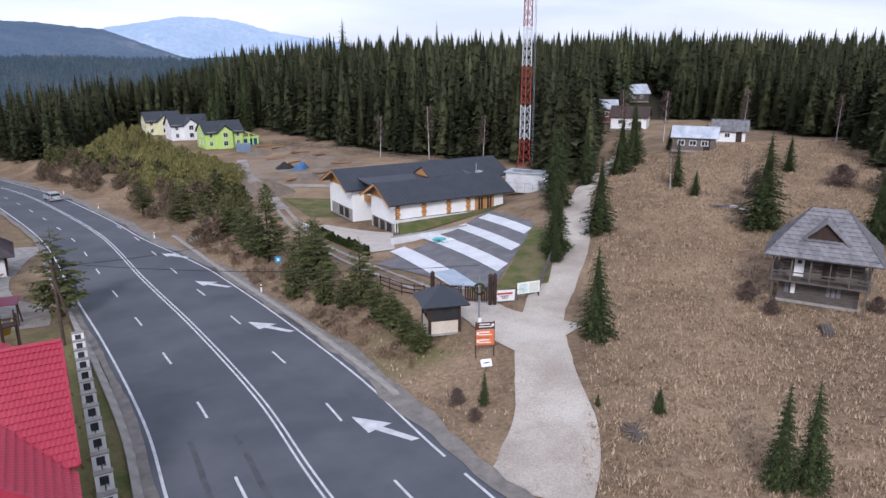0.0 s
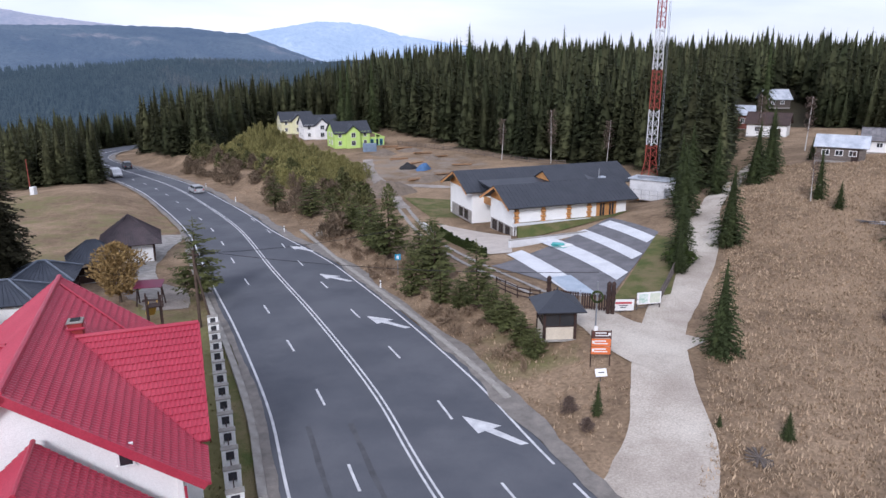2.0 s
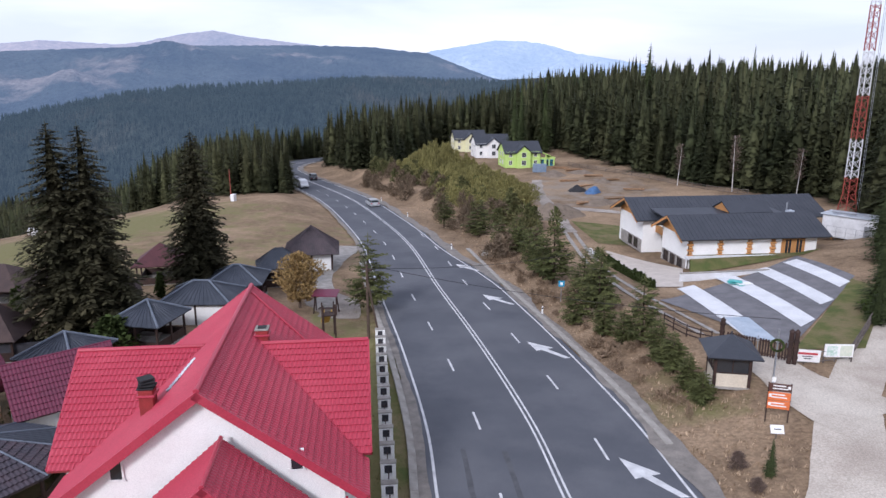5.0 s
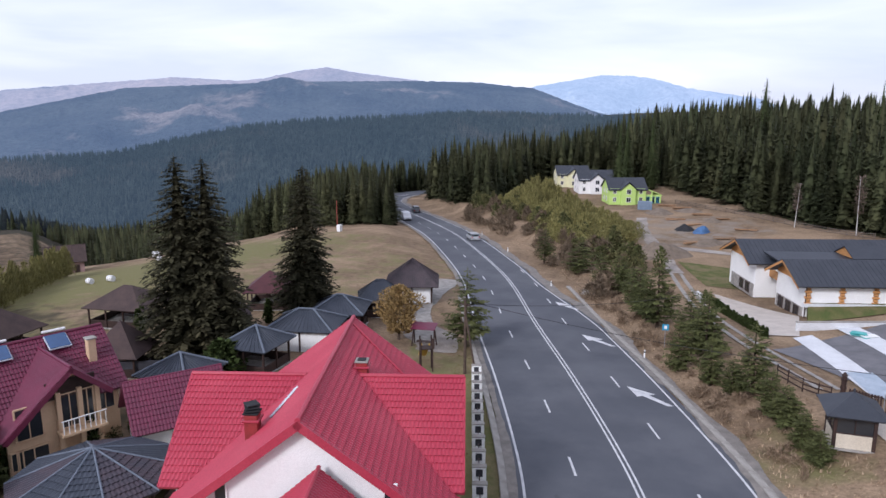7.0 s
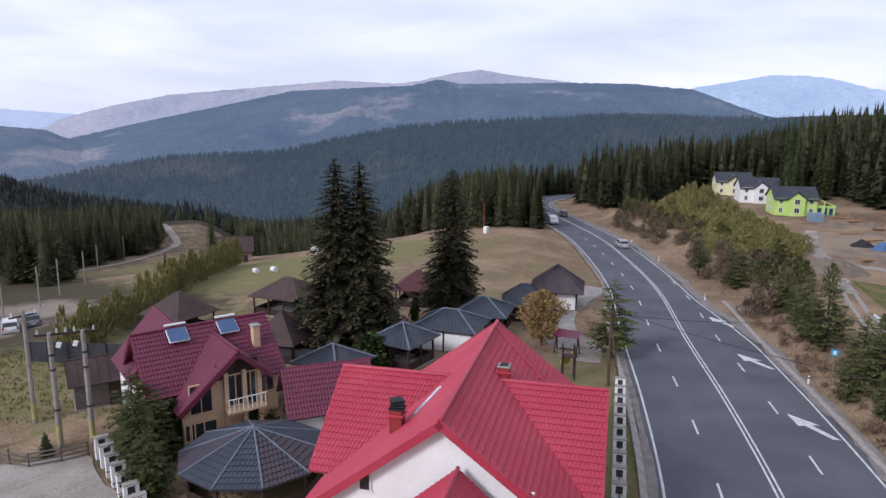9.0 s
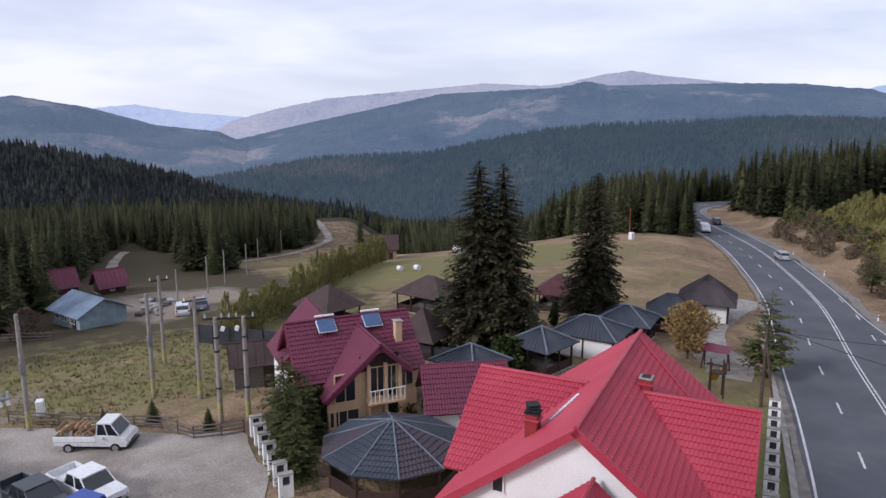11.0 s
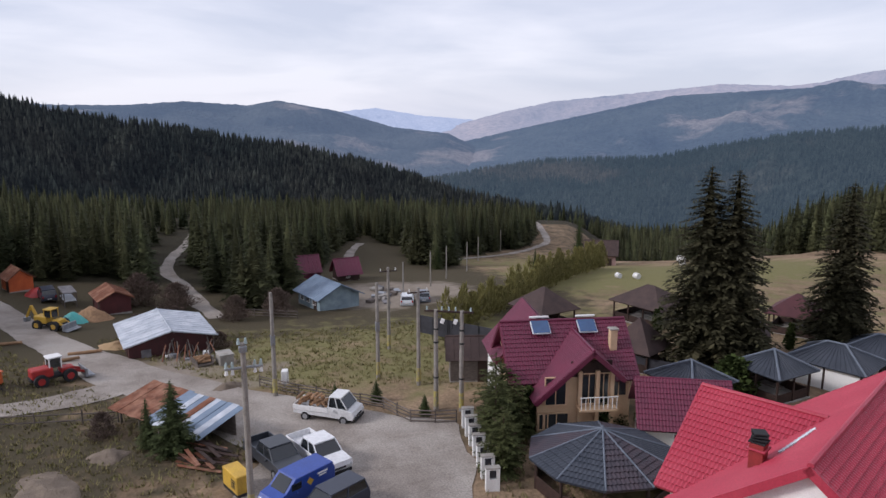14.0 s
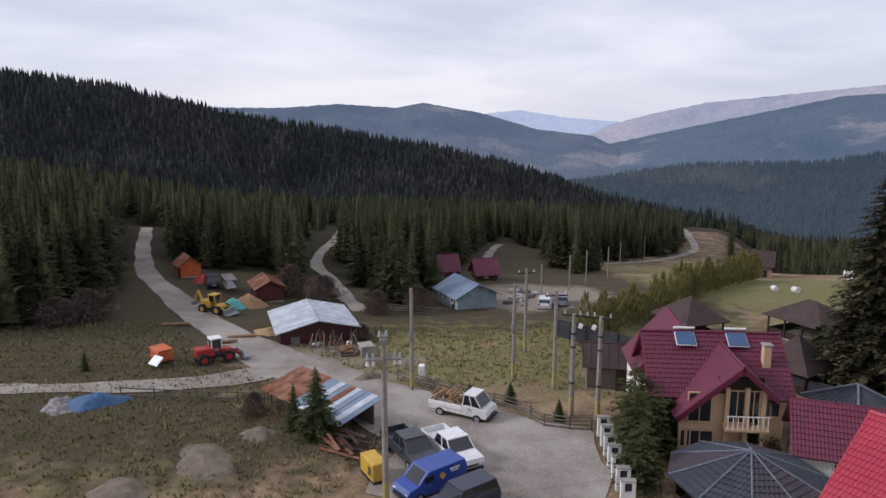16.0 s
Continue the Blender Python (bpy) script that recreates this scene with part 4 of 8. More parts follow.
def window(parent, at, w, h, face, frame_mat, name="window", bars=1, depth=0.10, pane=None):
    """A window proud of a wall: frame bars round a pane. face: the way it looks, in degrees from +x."""
    bm = bmesh.new()

    def bar(sx, sz, cx, cz):
        r = bmesh.ops.create_cube(bm, size=1)
        bmesh.ops.scale(bm, vec=(depth, sx, sz), verts=r["verts"])
        bmesh.ops.translate(bm, vec=(0, cx, cz), verts=r["verts"])
    f = 0.08
    bar(w, f, 0, h / 2 - f / 2)
    bar(w + 0.1, f, 0, -h / 2 + f / 2)
    bar(f, h - 2 * f, -w / 2 + f / 2, 0)
    bar(f, h - 2 * f, w / 2 - f / 2, 0)
    for i in range(bars):
        bar(0.06, h - 2 * f, w * ((i + 1) / (bars + 1) - 0.5), 0)
    m = pose(*at, 0, 0, face)
    bmesh.ops.transform(bm, matrix=m, verts=bm.verts)
    ob = part(name, bm, frame_mat, parent)
    bm = bmesh.new()
    r = bmesh.ops.create_cube(bm, size=1)
    bmesh.ops.scale(bm, vec=(0.03, w - 2 * f + 0.02, h - 2 * f + 0.02), verts=bm.verts)
    bmesh.ops.transform(bm, matrix=m @ pose(0.0, 0, 0), verts=bm.verts)
    part("pane", bm, pane or M_PANE, ob)
    return ob


def hip_roof(parent, sx, sy, z0, z1, material, cap=None, over=0.4, name="roof", seams=0.0):
    """Four slopes over a rectangle; a short ridge along the longer side."""
    a, b = sx / 2 + over, sy / 2 + over
    k = max(0.0, a - b)
    j = max(0.0, b - a)
    r1, r2 = Vector((-k, -j, z1)), Vector((k, j, z1))
    if j:
        r1, r2 = Vector((0, -j, z1)), Vector((0, j, z1))
    c = [Vector((-a, -b, z0)), Vector((a, -b, z0)), Vector((a, b, z0)), Vector((-a, b, z0))]
    if k >= j:
        sl = [(c[0], c[1], r2, r1), (c[1], c[2], r2, r2), (c[2], c[3], r1, r2), (c[3], c[0], r1, r1)]
    else:
        sl = [(c[0], c[1], r1, r1), (c[1], c[2], r2, r1), (c[2], c[3], r2, r2), (c[3], c[0], r1, r2)]
    for p in sl:
        q = [p[0], p[1], p[2]] if (p[2] - p[3]).length < 1e-6 else list(p)
        s = slab("roof_slope", parent, material, q, 0.12)
        if seams:
            ribs(s, material, p[0], p[1], p[2], p[3], seams, 0.025)
    if cap:
        for i in range(4):
            e = r1 if (i in (0, 3) if k >= j else i in (0, 1)) else r2
            tube("ridge_cap", parent, cap, c[i] + Vector((0, 0, 0.03)), e + Vector((0, 0, 0.05)), 0.09, 6)
        if (r2 - r1).length > 0.1:
            tube("ridge_cap", parent, cap, r1 + Vector((0, 0, 0.05)), r2 + Vector((0, 0, 0.05)), 0.09, 6)


# ---------------------------------------------------------------- plants
def blades(rg, n, shape, size, up=0.3, lean=1.0, thin=0.35):
    """Many small folded leaf clumps filling a shape: shape(rg, n) gives places in the unit crown."""
    p = shape(rg, n)
    d = rg.normal(0, 1, (n, 3))
    d[:, 2] = d[:, 2] * 0.5 + up
    d[:, :2] += lean * p[:, :2] / (np.hypot(p[:, 0], p[:, 1]) + 1e-3)[:, None]
    d /= np.linalg.norm(d, axis=1)[:, None]
    s = np.cross(d, rg.normal(0, 1, (n, 3)))
    s /= np.linalg.norm(s, axis=1)[:, None] + 1e-9
    q = size * rg.uniform(0.6, 1.3, (n, 1))
    v = np.stack([p, p + d * q * 0.5 + s * q * thin, p + d * q * 0.55 - s * q * thin * 0.85, p + d * q], 1).reshape(-1, 3)
    b = np.arange(n)[:, None] * 4
    return v.astype(np.float32), np.concatenate([b + (0, 1, 3), b + (0, 3, 2)]).astype(np.int32)


def crown_shape(profile, bumps=5, seed=0):
    """Places in an uneven crown: profile of (height, radius)."""
    ph = np.random.default_rng(seed).uniform(0, 6.28, bumps)

    def place(rg, n):
        z = rg.uniform(profile[0][0], profile[-1][0], n)
        r = np.interp(z, [p[0] for p in profile], [p[1] for p in profile])
        a = rg.uniform(0, 6.28, n)
        r = r * (0.82 + 0.25 * np.sin(a * 2 + ph[0] + z * 9) + 0.16 * np.sin(a * 3 + ph[1] - z * 14)) * rg.uniform(0, 1, n) ** 0.45
        return np.stack([np.cos(a) * r, np.sin(a) * r, z], 1)
    return place


_pr = np.random.default_rng(11)


def tree_template(name, label, category, crown_data, crown_mat, trunk_r, trunk_h, limbs=0):
    """A tree one metre tall, kept under the ground plane's origin as the pattern for copies."""
    t = new(name)
    tagged(t, label, category)
    tube("trunk", t, M_BARK, (0, 0, -0.02), (0, 0, trunk_h), trunk_r, 7, trunk_r * 0.25)
    for i in range(limbs):
        a, z = i * 2.4, trunk_h * (0.45 + 0.5 * i / max(1, limbs))
        tube("limb", t, M_BARK, (0, 0, z), (0.16 * math.cos(a), 0.16 * math.sin(a), z + 0.12), trunk_r * 0.45, 5, trunk_r * 0.12)
    tri_object("crown", *crown_data, crown_mat, t)
    return t


def place_tree(template, x, y, h, label="", wide=1.0, z=None, group=""):
    m = pose(x, y, (zat(x, y) if z is None else z) - 0.05, random.uniform(-1.5, 1.5), random.uniform(-1.5, 1.5), random.uniform(0, 360))
    if template.get("used"):
        t = copy_thing(template, m)
    else:
        t = template
        t["used"] = 1
        t.matrix_basis = m
    t.scale = (h * wide, h * wide, h)
    tagged(t, label, "", group)
    return t


T_BIG = [tree_template("spruce", "tall dark old spruce with heavy drooping boughs", "spruce", fir(_pr, r, 46, 19, 13, 0.62, 0.05, 0.30, 0.17), M_OLDFIR, 0.018, 0.9) for r in (0.25, 0.235)]
T_SPR = [tree_template("spruce", "dense young spruce on the dry meadow", "spruce", fir(_pr, r, 28, 14, 8, 0.80, 0.03, 0.24, 0.22), M_SPRUCE2, 0.018, 0.9) for r in (0.24, 0.27, 0.21)]
M_DARKPINE = mat("dark_pine_needles", (0.044, 0.054, 0.021), (0.070, 0.070, 0.028), 0.9, 0.6, 3.0, 0, spread=0.5, island=True, spec=0.08)
T_YARD = [tree_template("pine", "dense dark pine beside the white fence", "pine", fir(_pr, 0.28, 24, 12, 12, 0.5, 0.04, 0.0, 0.21, True, 0.6), M_DARKPINE, 0.02, 0.85, 3)]
T_PINE = [tree_template("pine", "scrubby green pine on the road bank", "pine", fir(_pr, 0.25 + 0.03 * s, 19, 11, 10, 0.52, 0.12, -0.12, 0.25, True, 0.6), M_PINE, 0.02, 0.85, 3) for s in (0, 1, 2)]
M_LEAF = mat("yellow_green_twigs", (0.225, 0.205, 0.075), (0.165, 0.150, 0.060), 0.9, 0.25, 3.0, 0, spread=0.4, island=True, spec=0.1)
M_OCHRE = mat("ochre_twigs", (0.30, 0.20, 0.085), (0.22, 0.15, 0.06), 0.9, 0.6, 3.0, 0, spread=0.45, island=True, spec=0.1)
M_THUJA = mat("thuja_green", (0.045, 0.060, 0.018), (0.032, 0.046, 0.015), 0.9, 0.8, 3.0, 0, spread=0.4, island=True, spec=0.1)
M_TWIG = mat("bare_brown_twigs", (0.150, 0.110, 0.090), (0.10, 0.075, 0.062), 0.95, 0.6, 3.0, 0, spread=0.4, island=True, spec=0.05)
M_REDTWIG = mat("bare_reddish_twigs", (0.165, 0.122, 0.082), (0.12, 0.092, 0.065), 0.95, 0.6, 3.0, 0, spread=0.35, island=True, spec=0.05)
M_BIRCH = mat("birch_bark", (0.50, 0.47, 0.44), (0.34, 0.32, 0.30), 0.8, 3.0, 14.0, 0.2)
WIDE = [(0.15, 0.20), (0.4, 0.46), (0.7, 0.46), (0.9, 0.28), (1.0, 0.08)]
T_OCHRE = [tree_template("broadleaf_tree", "ochre budding tree with fine twigs", "tree", blades(_pr, 5200, crown_shape(WIDE, seed=4), 0.07, 0.9, 1.0, 0.16), M_OCHRE, 0.03, 0.6, 7)]
COLUMN = [(0.02, 0.13), (0.4, 0.17), (0.75, 0.12), (1.0, 0.02)]
T_THUJA = [tree_template("thuja", "slim dark green columnar thuja", "conifer", blades(_pr, 900, crown_shape(COLUMN, seed=6), 0.10, 1.2, 0.3), M_THUJA, 0.03, 0.4)]
DOME = [(0.02, 0.42), (0.35, 0.5), (0.7, 0.36), (1.0, 0.06)]
T_SHRUB = [tree_template("shrub", "rounded evergreen shrub", "shrub", blades(_pr, 900, crown_shape(DOME, seed=7), 0.14, 0.6), M_THUJA, 0.03, 0.4)]
T_TWIG = [tree_template("bare_shrub", "leafless brown shrub with upright twigs", "shrub", blades(_pr, 3200, crown_shape(DOME, seed=8), 0.13, 1.8, 0.5, 0.07), M_TWIG, 0.02, 0.4)]


def birch(x, y, h):
    t = thing("bare_birch", x, y, random.uniform(0, 360), "leafless pale birch with thin branches", "tree", "bare birches")
    tube("trunk", t, M_BIRCH, (0, 0, 0), (0.04 * h, 0, h), 0.012 * h, 6, 0.003 * h)
    rg = np.random.default_rng(int(abs(x * 10)))
    tri_object("crown", *blades(rg, 420, lambda q, n: np.stack([q.normal(0, 0.035, n), q.normal(0, 0.035, n), q.uniform(0.35, 0.98, n)], 1) * h, 0.06 * h, 1.8, 0.6, 0.08), M_TWIG, t)
    return t


def thicket(name, places, material, label, n=150, size=0.25, up=1.2, seed=1, form=None, thin=0.35):
    """Brushwood that nobody could count, as one mesh: places as x, y, width, height."""
    rg = np.random.default_rng(seed)
    vs, fs, base = [], [], 0
    for x, y, w, h in places:
        v, f = blades(rg, n, crown_shape(form or DOME, seed=int(rg.integers(99))), size, up, 0.5, thin)
        v = v * (w, w, h) + (x, y, zat(x, y) - 0.05)
        vs.append(v)
        fs.append(f + base)
        base += len(v)
    return tagged(tri_object(name, np.vstack(vs), np.vstack(fs), material), label, "bushes", kind="stuff")
# ---------------------------------------------------------------- hotel
def hotel():
    h = thing("hotel", -6.0, 86.3, 30, "long white guesthouse with timber trim and anthracite roofs", "hotel", z=-1.3)
    eave, ridge_z = 3.3, 5.4

    def wing(x0, x1, y0, y1, z0, eave, ridge_z, over=0.9, gable_over=1.3):
        ym = (y0 + y1) / 2
        pitch = (ridge_z - eave) / (ym - y0)
        low = eave - pitch * over
        for s, ya in ((1, y0 - over), (-1, y1 + over)):
            a, b, c, d = (x0 - gable_over, ya, low), (x1 + gable_over, ya, low), (x1 + gable_over, ym, ridge_z), (x0 - gable_over, ym, ridge_z)
            sl = slab("roof_slope", h, M_SLATE, (a, b, c, d), 0.16)
            ribs(sl, M_SLATE, (a[0], a[1], a[2] + 0.01), (b[0], b[1], b[2] + 0.01), c, d, 0.55, 0.02)
            tube("gutter", h, M_BLACK, (a[0], a[1], a[2] - 0.05), (b[0], b[1], b[2] - 0.05), 0.07, 6)
        for xx in (x0 - gable_over + 0.04, x1 + gable_over - 0.04):
            for ya in (y0 - over, y1 + over):
                slab("bargeboard", h, M_WOOD, [(xx - 0.05, ya, low - 0.1), (xx - 0.05, ym, ridge_z - 0.1), (xx + 0.05, ym, ridge_z - 0.1), (xx + 0.05, ya, low - 0.1)], 0.25)
        gable_wall("gable_wall", h, M_WOOD, x0 + 0.12, y0, y1, eave - 0.5, eave - 0.1, ridge_z - 0.15, 0.25, "honey-coloured boarded gable")
        gable_wall("gable_wall", h, M_WOOD, x1 - 0.12, y0, y1, eave - 0.5, eave - 0.1, ridge_z - 0.15, 0.25, "honey-coloured boarded gable")
        L = x1 - x0
        box("wall", h, M_WHITE, (L, 0.3, eave - z0), ((x0 + x1) / 2, y0 + 0.15, (eave + z0) / 2))
        box("wall", h, M_WHITE, (L, 0.3, eave - z0), ((x0 + x1) / 2, y1 - 0.15, (eave + z0) / 2))
        for xx in (x0 + 0.15, x1 - 0.15):
            box("wall", h, M_WHITE, (0.3, y1 - y0 - 0.6, eave - 0.5 - z0), (xx, ym, (eave - 0.5 + z0) / 2))

    wing(0, 16.4, 0, 7.4, -1.6, eave, ridge_z - 0.35)
    wing(-1.2, 23.6, 11, 19.6, -1.6, eave + 0.1, ridge_z - 0.1)
    # link between the wings, with a small dormer gable
    box("link_wall", h, M_WHITE, (9, 3.6, 3.0), (6.0, 9.2, 1.1))
    box("balcony", h, M_WOOD, (0.2, 3.5, 1.0), (0.6, 9.2, 1.75), label="timber balcony front")
    # dark panel on the flat wall puts in the shade behind the balcony
    box("balcony_recess", h, M_DARKWOOD, (0.12, 3.2, 0.9), (1.45, 9.2, 2.6))
    slab("roof_slope", h, M_SLATE, [(0, 7.0, 4.0), (17, 7.0, 4.0), (17, 12, 4.2), (0, 12, 4.3)], 0.15)
    for s in (-1, 1):
        slab("roof_slope", h, M_SLATE, [(9, 10 + s * 2.4, 4.3), (15, 10 + s * 2.4, 4.3), (15, 10, 5.5), (9, 10, 5.5)], 0.12)
    gable_wall("dormer_gable", h, M_WOOD, 9.25, 7.9, 12.1, 4.2, 4.35, 5.3, 0.15)
    # pillars of crossed logs along the front
    for x in (0.12, 3.9, 7.6, 10.6):
        for k in range(8):
            box("log_end", h, M_WOOD, (0.75 if k % 2 else 0.5, 0.42, 0.29), (x + 0.1, -0.08, 0.42 + 0.34 * k), bevel=0.09)
    box("entrance_wall", h, M_WOOD, (3.0, 0.12, 2.7), (13.3, -0.07, 1.75), label="honey timber entrance panel")
    window(h, (12.6, -0.16, 1.5), 0.9, 2.1, -90, M_WOOD, "entrance_door", 1)
    window(h, (14.0, -0.16, 1.5), 0.9, 2.1, -90, M_WOOD, "entrance_door", 1)
    box("plinth", h, M_SLAB, (17.0, 0.9, 0.35), (8.2, -0.35, 0.62))
    # cellar front under the near gable and the far one
    for y0, n in ((0.4, 3), (11.6, 2)):
        x = -0.05 if n == 3 else -1.25
        box("stone_base", h, M_STONE, (0.16, 6.6 if n == 3 else 7.4, 1.75), (x, y0 + 3.3, -0.75), label="grey stone basement facing")
        for k in range(n):
            window(h, (x - 0.1, y0 + 1.3 + 2.0 * k, -0.6), 1.3, 1.35, 180, M_DARKWOOD, "window", 1)
    box("door", h, M_DARKWOOD, (0.1, 1.0, 2.05), (1.42, 9.6, -0.4), label="dark entrance door")
    tube("flue", h, M_STEEL, (15.8, 6.0, 4.0), (15.8, 6.0, 5.9), 0.09)
    box("roof_unit", h, M_GALV, (0.8, 0.8, 0.8), (15.8, 5.2, 4.6))
    tube("downpipe", h, M_DARKWOOD, (-0.05, -0.2, -1.6), (-0.05, -0.2, 3.1), 0.06)


hotel()


def sheet(name, pts, material, label, category, lift=0.08, thick=0.0, n=14):
    """A paved or sown patch with four corners, laid on the ground."""
    a, b, c, d = (np.array(p, float) for p in pts)
    u = np.linspace(0, 1, n)
    g = [(a * (1 - i) * (1 - j) + b * i * (1 - j) + c * i * j + d * (1 - i) * j) for j in u for i in u]
    g = np.array(g)
    z = Z(g[:, 0], g[:, 1]) + lift
    ob = mesh_object(name, np.column_stack([g, z]), grid_faces(n, n), material, smooth_faces=True)
    if ob.data.polygons[0].normal.z < 0:
        ob.data.flip_normals()
    return tagged(ob, label, category, kind="structure")


sheet("parking_lot", [(-7.0, 67.5), (3.9, 56.6), (10.6, 79), (5.9, 90.5)], M_CHIP, "parking lot of dark chippings with white concrete bands", "parking lot", 0.07)
for a, b, c, d in (((-5.9, 73.9), (1.0, 57.4), (3.2, 57.6), (-4.4, 76.0)), ((-2.5, 80.0), (5.0, 62.2), (6.2, 64.6), (-0.9, 81.9)), ((1.3, 83.9), (6.9, 69.0), (8.1, 70.8), (2.7, 84.9)), ((4.4, 86.8), (8.9, 75.0), (10.0, 76.9), (5.8, 88.2))):
    sheet("concrete_band", [a, b, c, d], M_SLAB, "white concrete band across the parking lot", "paving", 0.12, n=10)
sheet("wet_slab", [(-1.0, 63.0), (1.0, 57.6), (3.2, 57.8), (0.9, 63.8)], mat("bluish_wet_slab", (0.30, 0.36, 0.43), (0.40, 0.45, 0.51), 0.5, 0.8, 8.0, 0.1), "bluish fresh concrete slab", "paving", 0.16, n=6)
def raised_lawn():
    """A grassy bank from the parking lot up to the hotel's front, with its two ends closed."""
    a, b, c, d = (-5.3, 83.1), (6.6, 91.0), (8.6, 94.3), (-5.7, 86.3)
    n, vs = 13, []
    for j in range(n):
        v = j / (n - 1)
        for i in range(n):
            u = i / (n - 1)
            x = (a[0] * (1 - u) + b[0] * u) * (1 - v) + (d[0] * (1 - u) + c[0] * u) * v
            y = (a[1] * (1 - u) + b[1] * u) * (1 - v) + (d[1] * (1 - u) + c[1] * u) * v
            z0 = zat(x, y) + 0.09
            vs.append((x, y, z0 + max(0.0, -0.45 - z0) * v ** 0.8 + 0.04 * noise.noise((x, y, 0))))
    fs = [tuple(f) for f in grid_faces(n, n)]
    for col in (0, n - 1):
        for j in range(n - 1):
            p, q = vs[j * n + col], vs[(j + 1) * n + col]
            vs += [(p[0], p[1], zat(p[0], p[1]) - 0.1), (q[0], q[1], zat(q[0], q[1]) - 0.1)]
            fs.append((j * n + col, (j + 1) * n + col, len(vs) - 1, len(vs) - 2))
    return tagged(mesh_object("hotel_lawn", vs, fs, M_LAWN), "green lawn bank in front of the hotel", "lawn", kind="structure")


raised_lawn()
sheet("lawn", [(4.3, 56.6), (9.2, 58.5), (12.6, 74), (10.2, 78)], M_LAWN, "green verge beside the parking lot", "lawn", 0.09)
sheet("lawn", [(-27, 115), (-19.2, 99.5), (-14.5, 99.5), (-18, 114)], M_LAWN, "green lawn beside the hotel", "lawn", 0.06)
sheet("paved_yard", [(-17.6, 95.5), (-8.8, 74.2), (-5.4, 75.0), (-6.4, 86.0)], M_PAVING, "beige paved yard in front of the basement", "paving", 0.10)
wl_ = thing("low_wall", -3.2, 79.0, 32.5, "low white retaining wall beside the parking lot", "wall")
box("wall_body", wl_, M_SLAB, (10.5, 0.3, 0.9), (2.3, 0.6, 0.3), bevel=0.03)
box("wall_cap", wl_, M_KERB, (10.6, 0.4, 0.08), (2.3, 0.6, 0.79), bevel=0.02)
wl_ = thing("low_wall", -16.2, 91.0, -60, "low white wall round the paved yard", "wall")
box("wall_body", wl_, M_SLAB, (8.0, 0.25, 0.5), (0, -1.2, 0.2), bevel=0.03)
p = thing("sheet_pile", 0.2, 76.5, 20, "turquoise plastic sheets lying on the chippings", "building material")
for i in range(5):
    box("sheet", p, M_TURQ if i != 2 else M_BANNER, (1.9 - 0.2 * i, 0.9, 0.06), (random.uniform(-0.6, 0.6), random.uniform(-0.5, 0.5), 0.14 + 0.07 * i), (0, random.uniform(-4, 4), random.uniform(-35, 35)))
for i in range(22):
    u = i / 21
    place_tree(T_THUJA[0], -17.6 + 9.4 * u, 91.0 - 18.0 * u, random.uniform(1.0, 1.4), "small thuja in a hedge row", 1.3, group="thuja hedge")


# ---------------------------------------------------------------- mast
def mast(x, y):
    m = thing("radio_mast", x, y, 20, "red and white lattice radio mast with ladder", "radio mast")
    H, n = 41.0, 26

    def half(z):
        return 2.0 - 1.05 * min(1, z / 5.0) if z < 5 else 0.95 - 0.35 * (z - 5) / 36
    bands = [(0, 7.5, M_TRED), (7.5, 13, M_TWHITE), (13, 19, M_TRED), (19, 25, M_TWHITE), (25, 31, M_TRED), (31, 41, M_TWHITE)]
    for lo, hi, mt in bands:
        for i in range(3):
            a = i * 2 * math.pi / 3
            zs = [lo, min(hi, 5.0), hi] if lo < 5 else [lo, hi]
            for z0, z1 in zip(zs[:-1], zs[1:]):
                tube("leg", m, mt, (math.cos(a) * half(z0), math.sin(a) * half(z0), z0), (math.cos(a) * half(z1), math.sin(a) * half(z1), z1), 0.085, 6)
        z = lo
        while z < hi - 0.4:
            z1 = min(hi, z + 1.35)
            for i in range(3):
                a, b = i * 2 * math.pi / 3, (i + 1) * 2 * math.pi / 3
                p0, p1 = (math.cos(a) * half(z), math.sin(a) * half(z), z), (math.cos(b) * half(z1), math.sin(b) * half(z1), z1)
                q0, q1 = (math.cos(b) * half(z), math.sin(b) * half(z), z), (math.cos(a) * half(z1), math.sin(a) * half(z1), z1)
                tube("brace", m, mt, p0, p1, 0.038, 4)
                tube("brace", m, mt, q0, q1, 0.038, 4)
            z = z1
    for s in (-0.22, 0.22):
        tube("ladder_rail", m, M_STEEL, (1.5, s, 3), (1.25, s, H - 2), 0.03, 4)
    for k in range(62):
        z = 3.2 + k * 0.58
        tube("rung", m, M_STEEL, (1.5 - 0.25 * z / H, -0.22, z), (1.5 - 0.25 * z / H, 0.22, z), 0.025, 4)
    for i in range(6):
        a = i * math.pi / 3
        tube("antenna_pole", m, M_STEEL, (math.cos(a) * 1.7, math.sin(a) * 1.7, H - 7), (math.cos(a) * 1.7, math.sin(a) * 1.7, H + 1), 0.05, 5)
        box("antenna", m, M_TWHITE, (0.14, 0.28, 2.4), (math.cos(a) * 1.85, math.sin(a) * 1.85, H - 3 + (i % 3)), (0, 0, math.degrees(a)), 0.04)
        tube("bracket", m, M_STEEL, (0, 0, H - 6), (math.cos(a) * 1.7, math.sin(a) * 1.7, H - 6), 0.04, 4)
    return m


